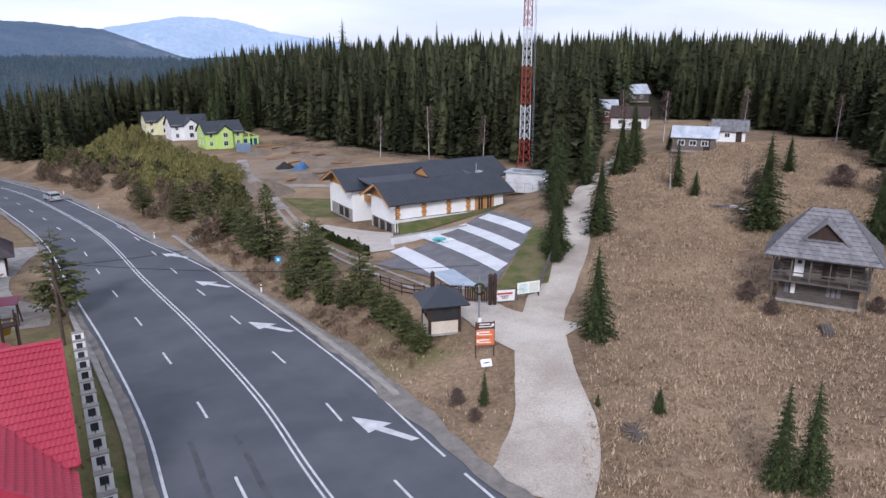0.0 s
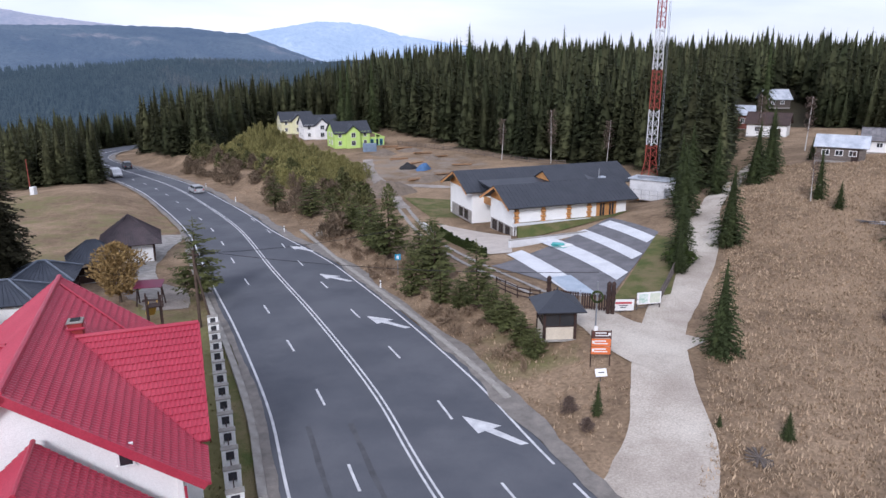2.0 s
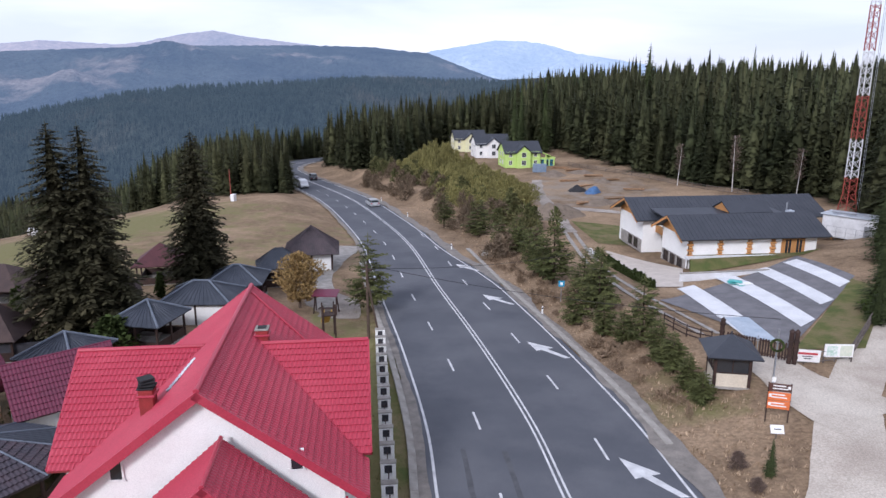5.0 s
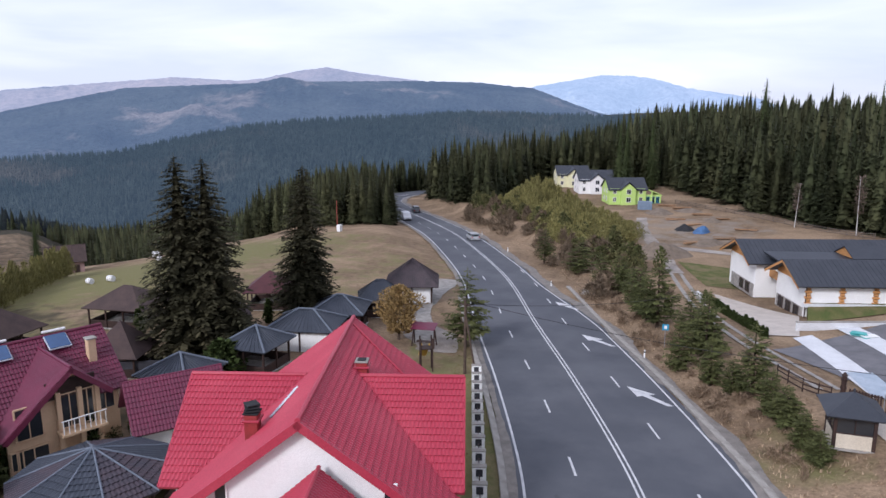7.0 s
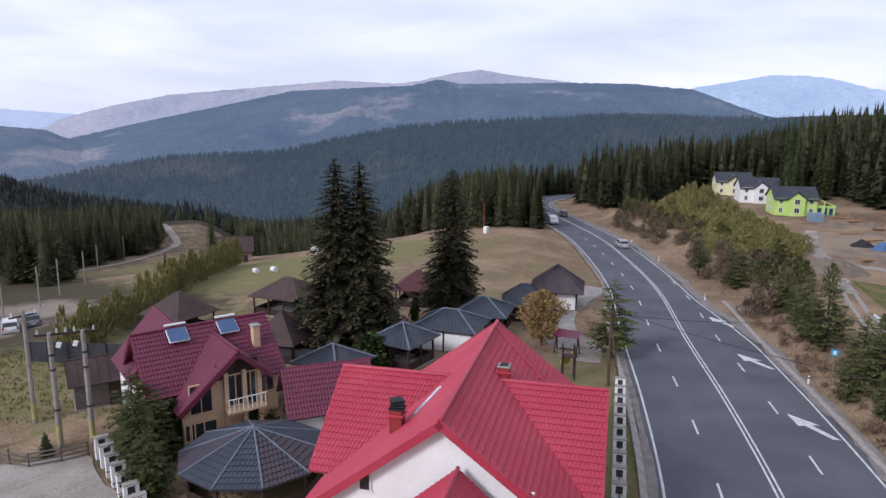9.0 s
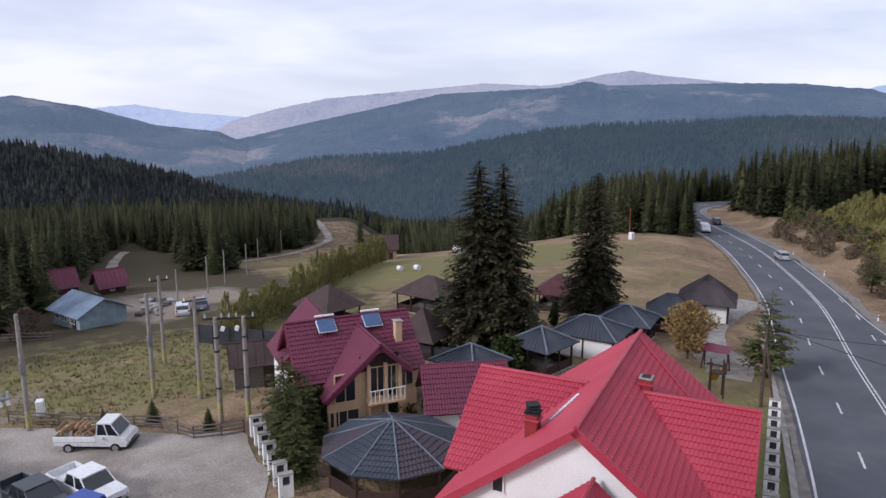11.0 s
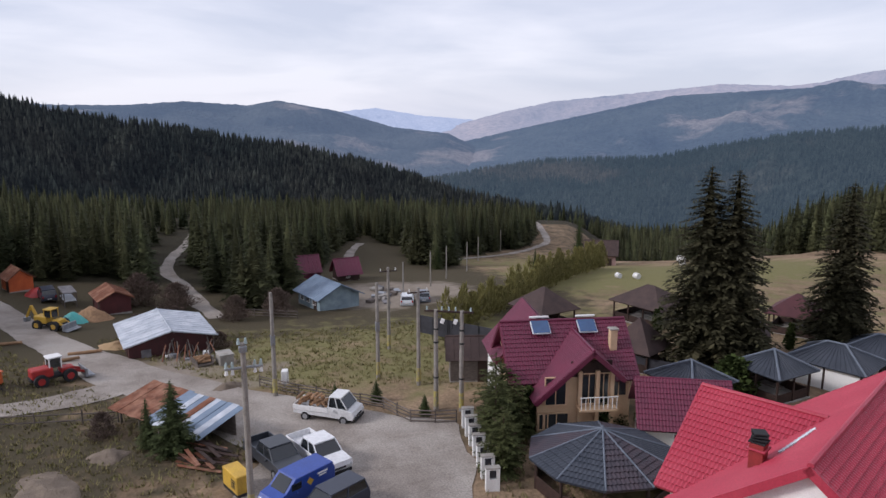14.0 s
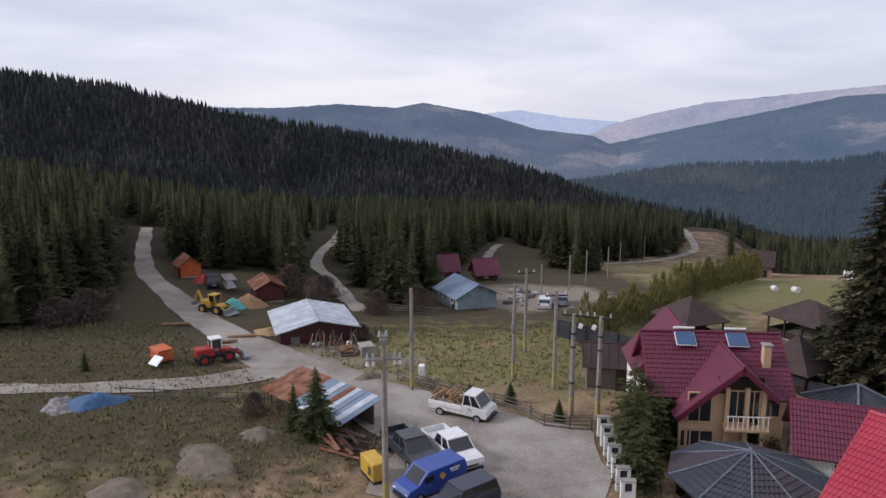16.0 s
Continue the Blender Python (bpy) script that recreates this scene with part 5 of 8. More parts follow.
mast(13.2, 114.5)
c = thing("equipment_cabin", 13.4, 106.4, -25, "white concrete equipment cabin at the mast's foot", "cabin")
box("cabin_wall", c, M_TWHITE, (7.0, 3.2, 3.0), (0, 0, 1.5), bevel=0.05)
box("roof", c, M_GALV, (7.5, 3.7, 0.16), (0, 0, 3.08))
box("door", c, M_STEEL, (0.9, 0.08, 2.0), (2.2, -1.63, 1.05))
box("cable_tray", c, M_STEEL, (3.0, 0.4, 0.15), (-1.0, -1.2, 3.4))
for i in range(9):
    tube("fence_post", c, M_STEEL, (-4.6 + 1.2 * i, -3.4, 0), (-4.6 + 1.2 * i, -3.4, 1.9), 0.03, 5)
for z in (0.5, 1.2, 1.85):
    tube("fence_wire", c, M_STEEL, (-4.6, -3.4, z), (5.0, -3.4, z), 0.015, 4)


# ---------------------------------------------------------------- gate
def gatehouse(x, y):
    g = thing("gatehouse", x, y, 14, "small guard kiosk with cream panels, dark posts and a slate-grey roof", "kiosk")
    for sx in (-1, 1):
        for sy in (-1, 1):
            box("post", g, M_DARKWOOD, (0.2, 0.2, 2.4), (sx * 1.1, sy * 1.1, 1.2))
    for sx, sy, rot in ((0, -1, 0), (0, 1, 0), (-1, 0, 90), (1, 0, 90)):
        box("panel", g, M_CREAM_PANEL, (2.0, 0.1, 1.0), (sx * 1.1, sy * 1.1, 0.55), (0, 0, rot))
        box("glazing", g, M_PANE, (2.0, 0.03, 1.2), (sx * 1.1, sy * 1.1, 1.65), (0, 0, rot))
        box("mullion", g, M_DARKWOOD, (0.07, 0.08, 1.3), (sx * 1.1, sy * 1.1, 1.65), (0, 0, rot))
        box("sill", g, M_DARKWOOD, (2.0, 0.14, 0.08), (sx * 1.1, sy * 1.1, 1.08), (0, 0, rot))
    hip_roof(g, 2.4, 2.4, 2.35, 3.45, M_SLATE, None, 0.55)
    tube("finial", g, M_SLATE, (0, 0, 3.4), (0, 0, 3.65), 0.06)
    box("base", g, M_KERB, (2.6, 2.6, 0.14), (0, 0, 0.04))


M_CREAM_PANEL = mat("cream_panel", (0.62, 0.55, 0.44), (0.54, 0.47, 0.37), 0.8, 1.0, 12.0, 0.2)
gatehouse(-0.2, 48.3)
gt = thing("slatted_gate", 1.5, 53.6, -10, "dark brown slatted wooden gate on a metal frame", "gate")
for k in range(22):
    if k != 11:
        box("slat", gt, M_DARKWOOD, (0.13, 0.05, 1.35), (-2.0 + 0.19 * k, 0, 0.8))
for z in (0.3, 1.3):
    box("rail", gt, M_DARKWOOD, (4.2, 0.06, 0.1), (0, 0.05, z))
box("gate_stile", gt, M_STEEL, (0.06, 0.08, 1.6), (0.1, 0, 0.85))
for x, y, h, two in ((-0.9, 54.4, 2.1, 1), (3.75, 53.2, 2.5, 2)):
    t = thing("carved_gate_post", x, y, 10, "tall carved dark timber gate post", "gate post", "gate posts")
    for i in range(two):
        tube("shaft", t, M_DARKWOOD, (0.36 * i, 0, 0), (0.36 * i, 0, h), 0.17, 8)
        for z in (0.5, 1.1, 1.7):
            tube("carved_ring", t, M_DARKWOOD, (0.36 * i, 0, z), (0.36 * i, 0, z + 0.14), 0.22, 8)
        tube("cap", t, M_DARKWOOD, (0.36 * i, 0, h), (0.36 * i, 0, h + 0.22), 0.22, 8, 0.03)


def plank_fence(name, pts, h, rails, material, label, step=2.4, post=0.1):
    """Posts and rails along a line on the ground."""
    f = new(name)
    tagged(f, label, "fence")
    line = spline(pts, step)
    for i, (x, y) in enumerate(line):
        z = zat(x, y)
        tube("post", f, material, (x, y, z - 0.2), (x, y, z + h + random.uniform(-0.05, 0.1)), post / 2, 6)
        if i:
            px, py = line[i - 1]
            a = math.degrees(math.atan2(y - py, x - px))
            pz = zat(px, py)
            for k in range(rails):
                hz = h * (k + 0.6) / rails
                p, q = Vector((px, py, pz + hz + random.uniform(-0.04, 0.04))), Vector((x, y, z + hz + random.uniform(-0.04, 0.04)))
                tube("rail", f, material, p, q, 0.055, 4)
    return f


plank_fence("wooden_fence", [(4.2, 53.6), (5.6, 54.2), (7.9, 56.0)], 1.0, 3, M_OLDWOOD, "grey post and rail fence with banners", 1.6)
plank_fence("wooden_fence", [(7.9, 56.0), (9.3, 61), (11, 67)], 1.1, 4, M_OLDWOOD, "grey weathered plank fence along the dirt road", 2.0)
plank_fence("wooden_fence", [(-45, 186), (-30, 172), (-14, 157), (0, 146)], 1.1, 3, M_OLDWOOD, "weathered rail fence at the forest edge", 3.0)
plank_fence("wooden_fence", [(-5.5, 58), (-3.5, 55.5), (-1.6, 54.4)], 1.1, 3, M_DARKWOOD, "dark rail fence beside the gate", 1.5)


def bars(parent, w, rows, x0, z0, material, depth, rgt=0.8):
    for i in range(rows):
        k = random.uniform(0.55, 1.0) * w * rgt
        box("text_bar", parent, material, (k, 0.012, 0.07), (x0, depth, z0 - 0.16 * i), bevel=0)


M_TEXTRED = mat("red_lettering", (0.50, 0.05, 0.06), None, 0.6, 1, 5, 0)
M_TEXTDK = mat("dark_lettering", (0.05, 0.05, 0.06), None, 0.6, 1, 5, 0)
b = thing("banner", 4.95, 53.7, 12, "white cloth banner with red lettering tied to the fence", "banner")
box("cloth", b, M_BANNER, (1.7, 0.03, 0.95), (0, 0, 0.72), (4, 0, 0), 0)
box("text_bar", b, M_TEXTRED, (1.3, 0.012, 0.16), (0, -0.045, 0.9), bevel=0)
bars(b, 1.2, 2, 0, 0.68, M_TEXTDK, -0.035, 0.7)
b = thing("notice_board", 7.0, 55.0, 22, "wide notice board with pale posters on posts", "notice board")
for x in (-1.0, 1.0):
    box("post", b, M_OLDWOOD, (0.1, 0.1, 1.5), (x, 0, 0.7))
box("board", b, M_BANNER, (2.1, 0.05, 1.0), (0, -0.06, 0.95))
box("poster", b, mat("green_white_poster", (0.35, 0.50, 0.42), (0.7, 0.72, 0.7), 0.6, 6.0, 10.0, 0), (0.75, 0.015, 0.75), (-0.5, -0.1, 0.95), bevel=0)
box("poster", b, mat("cream_map_poster", (0.62, 0.62, 0.52), (0.5, 0.55, 0.45), 0.6, 5.0, 10.0, 0), (0.85, 0.015, 0.8), (0.5, -0.1, 0.95), bevel=0)
lp = thing("lamp_pole", 2.6, 48.2, 0, "slim grey pole with a dark wreath and small white plate", "pole")
tube("shaft", lp, M_STEEL, (0, 0, 0), (0, 0, 4.0), 0.07, 8, 0.05)
box("plate", lp, M_BANNER, (0.25, 0.03, 0.35), (0.05, -0.09, 0.5), bevel=0)
bm = bmesh.new()
for i in range(14):
    a0, a1 = i * 2 * math.pi / 14, (i + 1) * 2 * math.pi / 14
    r = bmesh.ops.create_cube(bm, size=1, matrix=pose(0.38 * math.cos(a0), -0.1, 2.9 + 0.38 * math.sin(a0)) @ Matrix.Rotation(-a0, 4, "Y") @ Matrix.Diagonal((0.13, 0.13, 0.2, 1)))
part("wreath", bm, M_THUJA, lp, "dark evergreen wreath")
sg = thing("direction_sign", 2.75, 43.4, 8, "brown and orange tourist direction sign on two posts", "road sign")
for x in (-0.62, 0.62):
    box("post", sg, M_DARKWOOD, (0.07, 0.07, 2.6), (x, 0, 1.3), bevel=0.01)
box("panel", sg, mat("brown_sign", (0.10, 0.045, 0.035), None, 0.5, 1, 5, 0), (1.25, 0.05, 0.5), (0, -0.06, 2.32), bevel=0.01)
box("panel", sg, M_SIGN_OR, (1.25, 0.05, 0.52), (0, -0.06, 1.76), bevel=0.01)
box("panel", sg, M_SIGN_OR, (1.25, 0.05, 0.52), (0, -0.06, 1.20), bevel=0.01)
for z in (2.36, 1.80, 1.24):
    box("text_bar", sg, M_BANNER, (0.7, 0.012, 0.08), (-0.05, -0.095, z + 0.08), bevel=0)
    box("text_bar", sg, M_BANNER, (0.85, 0.012, 0.07), (0.0, -0.095, z - 0.10), bevel=0)
    box("pictogram", sg, M_BANNER, (0.16, 0.012, 0.2), (-0.5 if z < 2 else 0.5, -0.095, z), bevel=0)
s2 = thing("small_sign", 2.75, 41.6, 12, "small white notice leaning on a short stake", "sign")
box("board", s2, M_BANNER, (0.75, 0.03, 0.5), (0, 0, 0.65), (-35, 0, 5), 0)
box("stake", s2, M_OLDWOOD, (0.06, 0.06, 0.7), (0, 0.06, 0.3))
box("text_bar", s2, M_TEXTDK, (0.4, 0.012, 0.06), (0, -0.05, 0.68), (-35, 0, 5), 0)
bs = thing("bus_stop_sign", -16.4, 66.6, 20, "small blue square road sign on a thin post", "road sign")
tube("post", bs, M_STEEL, (0, 0, 0), (0, 0, 2.2), 0.035, 6)
box("plate", bs, M_BLUESIGN, (0.6, 0.03, 0.6), (0, -0.05, 1.95), bevel=0)
box("pictogram", bs, M_BANNER, (0.26, 0.012, 0.32), (0, -0.075, 1.95), bevel=0)
for run, off in ((34, 7.9), (66, 5.2), (96, 5.2), (118, 5.2), (150, -7.6), (160, -7.6), (170, -7.6), (176, -7.6)):
    x, y = road_place(run, off)
    d = thing("delineator_post", x, y, 0, "small white roadside delineator post", "road post", "delineator posts", z=float(road_z(x, y)) - 0.05)
    box("shaft", d, M_BANNER, (0.14, 0.1, 0.85), (0, 0, 0.42))
    box("band", d, M_TEXTDK, (0.145, 0.105, 0.15), (0, 0, 0.66), bevel=0)
x, y = road_place(62, 9.0)
d = thing("concrete_marker", x, y, 0, "squat weathered concrete marker block", "marker")
box("block", d, M_KERB, (0.9, 0.4, 0.7), (0, 0, 0.3), bevel=0.08)
box("base", d, M_KERB, (1.1, 0.6, 0.12), (0, 0, 0.03))


# ---------------------------------------------------------------- log cottage
def cottage(x, y, rot):
    c = thing("log_cottage", x, y, rot, "old two-storey log cottage with a shingle roof and gallery", "cottage")
    W, D = 6.4, 5.2
    # shade below the gallery is put into this wall's dark colour
    box("lower_wall", c, M_OLDWOOD, (W - 0.8, D - 1.0, 1.9), (0.0, 0.4, 0.95), label="plastered lower storey coloured dark for the shade under the gallery")
    box("plinth", c, M_STONE, (W - 0.6, D - 0.8, 0.25), (0.0, 0.4, 0.06))
    for k in range(8):
        for yy in (-D / 2 + 0.9, D / 2):
            tube("log", c, M_OLDWOOD, (-W / 2 + 0.3, yy, 2.25 + 0.26 * k), (W / 2 - 0.3, yy, 2.25 + 0.26 * k), 0.13, 7)
        for xx in (-W / 2 + 0.5, W / 2 - 0.5):
            tube("log", c, M_OLDWOOD, (xx, -D / 2 + 0.7, 2.25 + 0.26 * k), (xx, D / 2 + 0.15, 2.25 + 0.26 * k), 0.13, 7)
    box("gallery_floor", c, M_OLDWOOD, (W + 0.5, D + 0.8, 0.14), (0, 0, 2.02))
    for i in range(6):
        xx = -W / 2 - 0.1 + (W + 0.2) * i / 5
        box("gallery_post", c, M_OLDWOOD, (0.11, 0.11, 2.2), (xx, -D / 2 - 0.25, 3.15))
        if i in (0, 5):
            box("stilt", c, M_OLDWOOD, (0.12, 0.12, 2.0), (xx * 0.96, -D / 2 - 0.2, 1.0))
    for z in (2.45, 2.75):
        box("gallery_rail", c, M_OLDWOOD, (W + 0.4, 0.07, 0.09), (0, -D / 2 - 0.3, z))
        box("gallery_rail", c, M_OLDWOOD, (0.07, D, 0.09), (-W / 2 - 0.15, 0, z))
        box("gallery_rail", c, M_OLDWOOD, (0.07, D, 0.09), (W / 2 + 0.15, 0, z))
    box("white_door", c, M_BANNER, (0.7, 0.08, 1.75), (-W / 2 + 1.7, -D / 2 + 0.76, 3.0))
    box("door_light", c, M_TEXTDK, (0.3, 0.03, 0.3), (-W / 2 + 1.7, -D / 2 + 0.70, 3.4), bevel=0)
    # dark plate on the log wall for the shade inside a doorway
    box("dark_opening", c, M_DARKWOOD, (0.9, 0.08, 1.5), (0.6, -D / 2 + 0.76, 3.0))
    for xx in (-2.2, -1.75):
        box("shutter", c, M_BANNER if xx > -2 else M_SHINGLE, (0.32, 0.06, 0.9), (xx, -D / 2 + 0.84, 1.2))
    for k in range(3):
        box("slat", c, M_SHINGLE, (0.28, 0.06, 0.8), (0.7 + 0.36 * k, -D / 2 + 0.84, 1.25))
    # half-hipped shingle roof
    a, b, z0, zr, zm = W / 2 + 0.8, D / 2 + 0.95, 4.1, 7.4, 6.5
    k = 1.2
    rid = [(-k, 0.0, zr), (k, 0.0, zr)]
    sl = [[(-a, -b, z0), (a, -b, z0), (k, 0, zr), (-k, 0, zr)], [(a, b, z0), (-a, b, z0), (-k, 0, zr), (k, 0, zr)], [(a, -b, z0), (a, b, z0), (k, 0, zr)], [(-a, b, z0), (-a, -b, z0), (-k, 0, zr)]]
    for s in sl:
        r = slab("roof_slope", c, M_SHINGLE, s, 0.12)
        tile_sheet("shingle_sheet", r, M_SHINGLE, s[0], s[1], s[2:], 0.42, 0.5, 0.03)
    for s in (-1, 1):
        slab("dormer_roof", c, M_SHINGLE, [(s * 1.75, -b + 1.0, 5.15), (0, -b + 0.95, 6.85), (0, 0.4, 7.05), (s * 0.6, 0.1, 6.6)], 0.1)
    # solid dark gable drawn for the shade within the dormer opening
    gable_wall("dark_gable_opening", c, M_DARKWOOD, -b + 1.35, -1.15, 1.15, 5.35, 5.5, 6.55, 0.1, axis="y")
    box("dormer_sill", c, M_SHINGLE, (2.6, 0.3, 0.12), (0, -b + 1.2, 5.3))
    return c


cottage(29.9, 53.0, -30)


def hut(name, x, y, rot, w, d, h, rise, wall_m, roof_m, label, doors=1, over=0.4, z=None, win=1, seams=0.6, plinth=True):
    """A small gabled building: ridge along x."""
    c = thing(name, x, y, rot, label, "hut", z=z)
    for yy in (-d / 2 + 0.08, d / 2 - 0.08):
        box("wall", c, wall_m, (w, 0.16, h), (0, yy, h / 2), bevel=0.01)
    for xx in (-w / 2 + 0.08, w / 2 - 0.08):
        gable_wall("gable_wall", c, wall_m, xx, -d / 2 + 0.16, d / 2 - 0.16, 0, h, h + rise * (d - 0.32) / (d), 0.16)
    for s in (-1, 1):
        low = h - rise * over / (d / 2)
        q = [(-w / 2 - over, s * (d / 2 + over), low + 0.1), (w / 2 + over, s * (d / 2 + over), low + 0.1), (w / 2 + over, 0, h + rise + 0.1), (-w / 2 - over, 0, h + rise + 0.1)]
        r = slab("roof_slope", c, roof_m, q, 0.1)
        if seams:
            ribs(r, roof_m, q[0], q[1], q[2], q[3], seams, 0.025)
    tube("ridge_cap", c, roof_m, (-w / 2 - over, 0, h + rise + 0.11), (w / 2 + over, 0, h + rise + 0.11), 0.08, 6)
    if plinth:
        box("plinth", c, M_STONE, (w + 0.1, d + 0.1, 0.3), (0, 0, 0.02))
    for s in (-1, 1):
        for k in range(win):
            window(c, (-w / 2 + w * (k + 0.7) / (win + 0.6), s * (d / 2 + 0.03), h * 0.58), min(1.0, w * 0.18), h * 0.36, 90 * s, M_BANNER, "window", 1)
    if doors:
        box("door", c, M_DARKWOOD, (0.9, 0.1, min(2.0, h * 0.85)), (w * 0.3, -d / 2 - 0.02, min(2.0, h * 0.85) / 2))
    return c


hut("shed", 38.3, 107.2, -22, 6.0, 4.4, 2.2, 1.2, M_OLDWOOD, M_GALV, "grey plank barn with a pale metal roof", 1, 0.4, win=3)
hut("hut", 46.6, 115.0, -22, 4.8, 4.2, 2.1, 1.3, M_WHITE, M_SHINGLE, "whitewashed cottage with a grey shingle roof", 1, 0.5, win=1)
hut("house", 43.5, 165, -22, 8.0, 6.0, 3.0, 2.0, M_WHITE, M_BROWNROOF, "white house with a dark gabled roof among spruces", 1, 0.5, win=2)
hut("house", 41, 184, -8, 7.0, 5.5, 3.6, 1.8, mat("red_boards", (0.17, 0.05, 0.04), (0.12, 0.04, 0.03), 0.8, 1, 8, 0.3), M_GALV, "red-boarded house with a pale metal roof", 0, 0.5, win=2)
hut("house", 56.5, 212, 10, 6.5, 6, 2.6, 2.2, M_OLDWOOD, M_GALV, "house with a pale blue metal roof above the trees", 0, 0.5, win=2)
hut("hut", 66, 105, -20, 4.5, 3.5, 1.9, 1.1, mat("red_planks", (0.16, 0.045, 0.04), (0.11, 0.035, 0.03), 0.8, 1, 8, 0.3), M_GALV, "small red plank hut with a pale roof", 1, 0.4)
hut("hut", 74, 100, -30, 3.4, 3.0, 2.0, 1.2, M_DARKWOOD, M_BROWNROOF, "small dark plank hut", 1, 0.3)


# ---------------------------------------------------------------- new houses behind the thicket
def new_house(x, y, rot, wall_m, w, d, label, wing=False, z=None):
    c = thing("house", x, y, rot, label, "house", "new terraced houses", z=z)
    h, rise = 4.3, 2.5
    for yy in (-d / 2, d / 2):
        box("wall", c, wall_m, (w, 0.25, h), (0, yy, h / 2))
    for xx in (-w / 2, w / 2):
        gable_wall("gable_wall", c, wall_m, xx, -d / 2, d / 2, 0, h, h + rise - 0.2, 0.25)
    for s in (-1, 1):
        q = [(-w / 2 - 0.5, s * (d / 2 + 0.6), h - 0.35), (w / 2 + 0.5, s * (d / 2 + 0.6), h - 0.35), (w / 2 + 0.5, 0, h + rise), (-w / 2 - 0.5, 0, h + rise)]
        r = slab("roof_slope", c, M_SLATE, q, 0.15)
        ribs(r, M_SLATE, *q, 0.6, 0.025)
    # cross gable towards the road
    for s in (-1, 1):
        slab("roof_slope", c, M_SLATE, [(s * 2.2, -d / 2 - 1.4, h - 0.1), (0, -d / 2 - 1.4, h + 1.9), (0, 0, h + 2.1), (s * 2.2, 0, h - 0.1)], 0.14)
    gable_wall("gable_wall", c, wall_m, -d / 2 - 0.9, -1.8, 1.8, 0, h - 0.1, h + 1.4, 0.25, axis="y")
    for s in (-1, 1):
        box("wall", c, wall_m, (0.25, 1.0, h), (s * 1.8, -d / 2 - 0.45, h / 2))
    for z in (1.4, 3.5):
        window(c, (0, -d / 2 - 1.05, z), 1.2, 1.3, -90, M_BANNER)
        for s in (-1, 1):
            window(c, (s * (w / 2 - 1.3), -d / 2 - 0.14, z), 0.9, 1.2, -90, M_BANNER)
            window(c, (s * (w / 2 + 0.14), -1.2, z), 0.9, 1.2, 0 if s > 0 else 180, M_BANNER)
            window(c, (s * (w / 2 + 0.14), 1.4, z), 0.9, 1.2, 0 if s > 0 else 180, M_BANNER)
    if wing:
        box("porch_wall", c, wall_m, (0.25, d - 1, 2.6), (w / 2 + 4.2, 0, 1.3))
        box("porch_wall", c, wall_m, (4.2, 0.25, 2.6), (w / 2 + 2.1, -d / 2 + 0.6, 1.3))
        slab("porch_roof", c, wall_m, [(w / 2, -d / 2 + 0.4, 4.4), (w / 2 + 4.6, -d / 2 + 0.4, 2.5), (w / 2 + 4.6, d / 2 - 0.4, 2.5), (w / 2, d / 2 - 0.4, 4.4)], 0.2)
        for k in range(3):
            window(c, (w / 2 + 0.8 + 1.3 * k, -d / 2 + 0.45, 1.2), 0.9, 1.7, -90, M_BLUESIGN)
        tube("column", c, wall_m, (w / 2 + 1.4, -d / 2 - 0.9, 0), (w / 2 + 1.4, -d / 2 - 0.9, 3.6), 0.16)
    return c


new_house(-58.5, 185, 33, M_LIME, 9.5, 8, "new lime-green house with a dark metal roof", True)
new_house(-73.5, 203, 33, M_WHITE, 10, 8, "new white house with a dark roof")
new_house(-87.5, 220, 33, M_YELLOW, 10, 8, "new pale yellow house with a dark roof")
bx = thing("container", -49.5, 174, 20, "small blue site container", "container")
box("body", bx, M_BLUEROOF, (3.4, 2.2, 2.0), (0, 0, 1.0))
for i in range(8):
    box("rib", bx, M_BLUEROOF, (0.06, 2.24, 1.8), (-1.5 + 0.42 * i, 0, 1.0))


def heap(name, x, y, r, h, material, label, seed=1, category="heap", squash=1.0):
    bm = bmesh.new()
    n, rings_ = 26, 8
    vs = []
    for i in range(rings_ + 1):
        k = i / rings_
        row = []
        for j in range(n):
            a = j * 2 * math.pi / n
            w = 1 + 0.35 * noise.noise((math.cos(a) * 1.3 + seed, math.sin(a) * 1.3, k))
            px, py = math.cos(a) * r * k * w, math.sin(a) * r * k * w * squash
            z = h * (1 - k**1.6) * (1 + 0.4 * noise.noise((px * 0.9 + seed, py * 0.9, 3))) + 0.12 * noise.noise((px * 3, py * 3, seed))
            row.append(bm.verts.new((px, py, z - 0.12 * k)))
        vs.append(row)
    for i in range(rings_):
        for j in range(n):
            bm.faces.new((vs[i][j], vs[i + 1][j], vs[i + 1][(j + 1) % n], vs[i][(j + 1) % n])) if i else bm.faces.new((vs[0][0], vs[1][j], vs[1][(j + 1) % n]))
    bmesh.ops.remove_doubles(bm, verts=bm.verts, dist=0.001)
    bmesh.ops.recalc_face_normals(bm, faces=bm.faces[:])
    me = bpy.data.meshes.new(name)
    bm.to_mesh(me)
    bm.free()
    me.materials.append(material)
    me.polygons.foreach_set("use_smooth", [True] * len(me.polygons))
    ob = new(name, me)
    ob.matrix_basis = pose(x, y, zat(x, y), 0, 0, seed * 40)
    return tagged(ob, label, category)


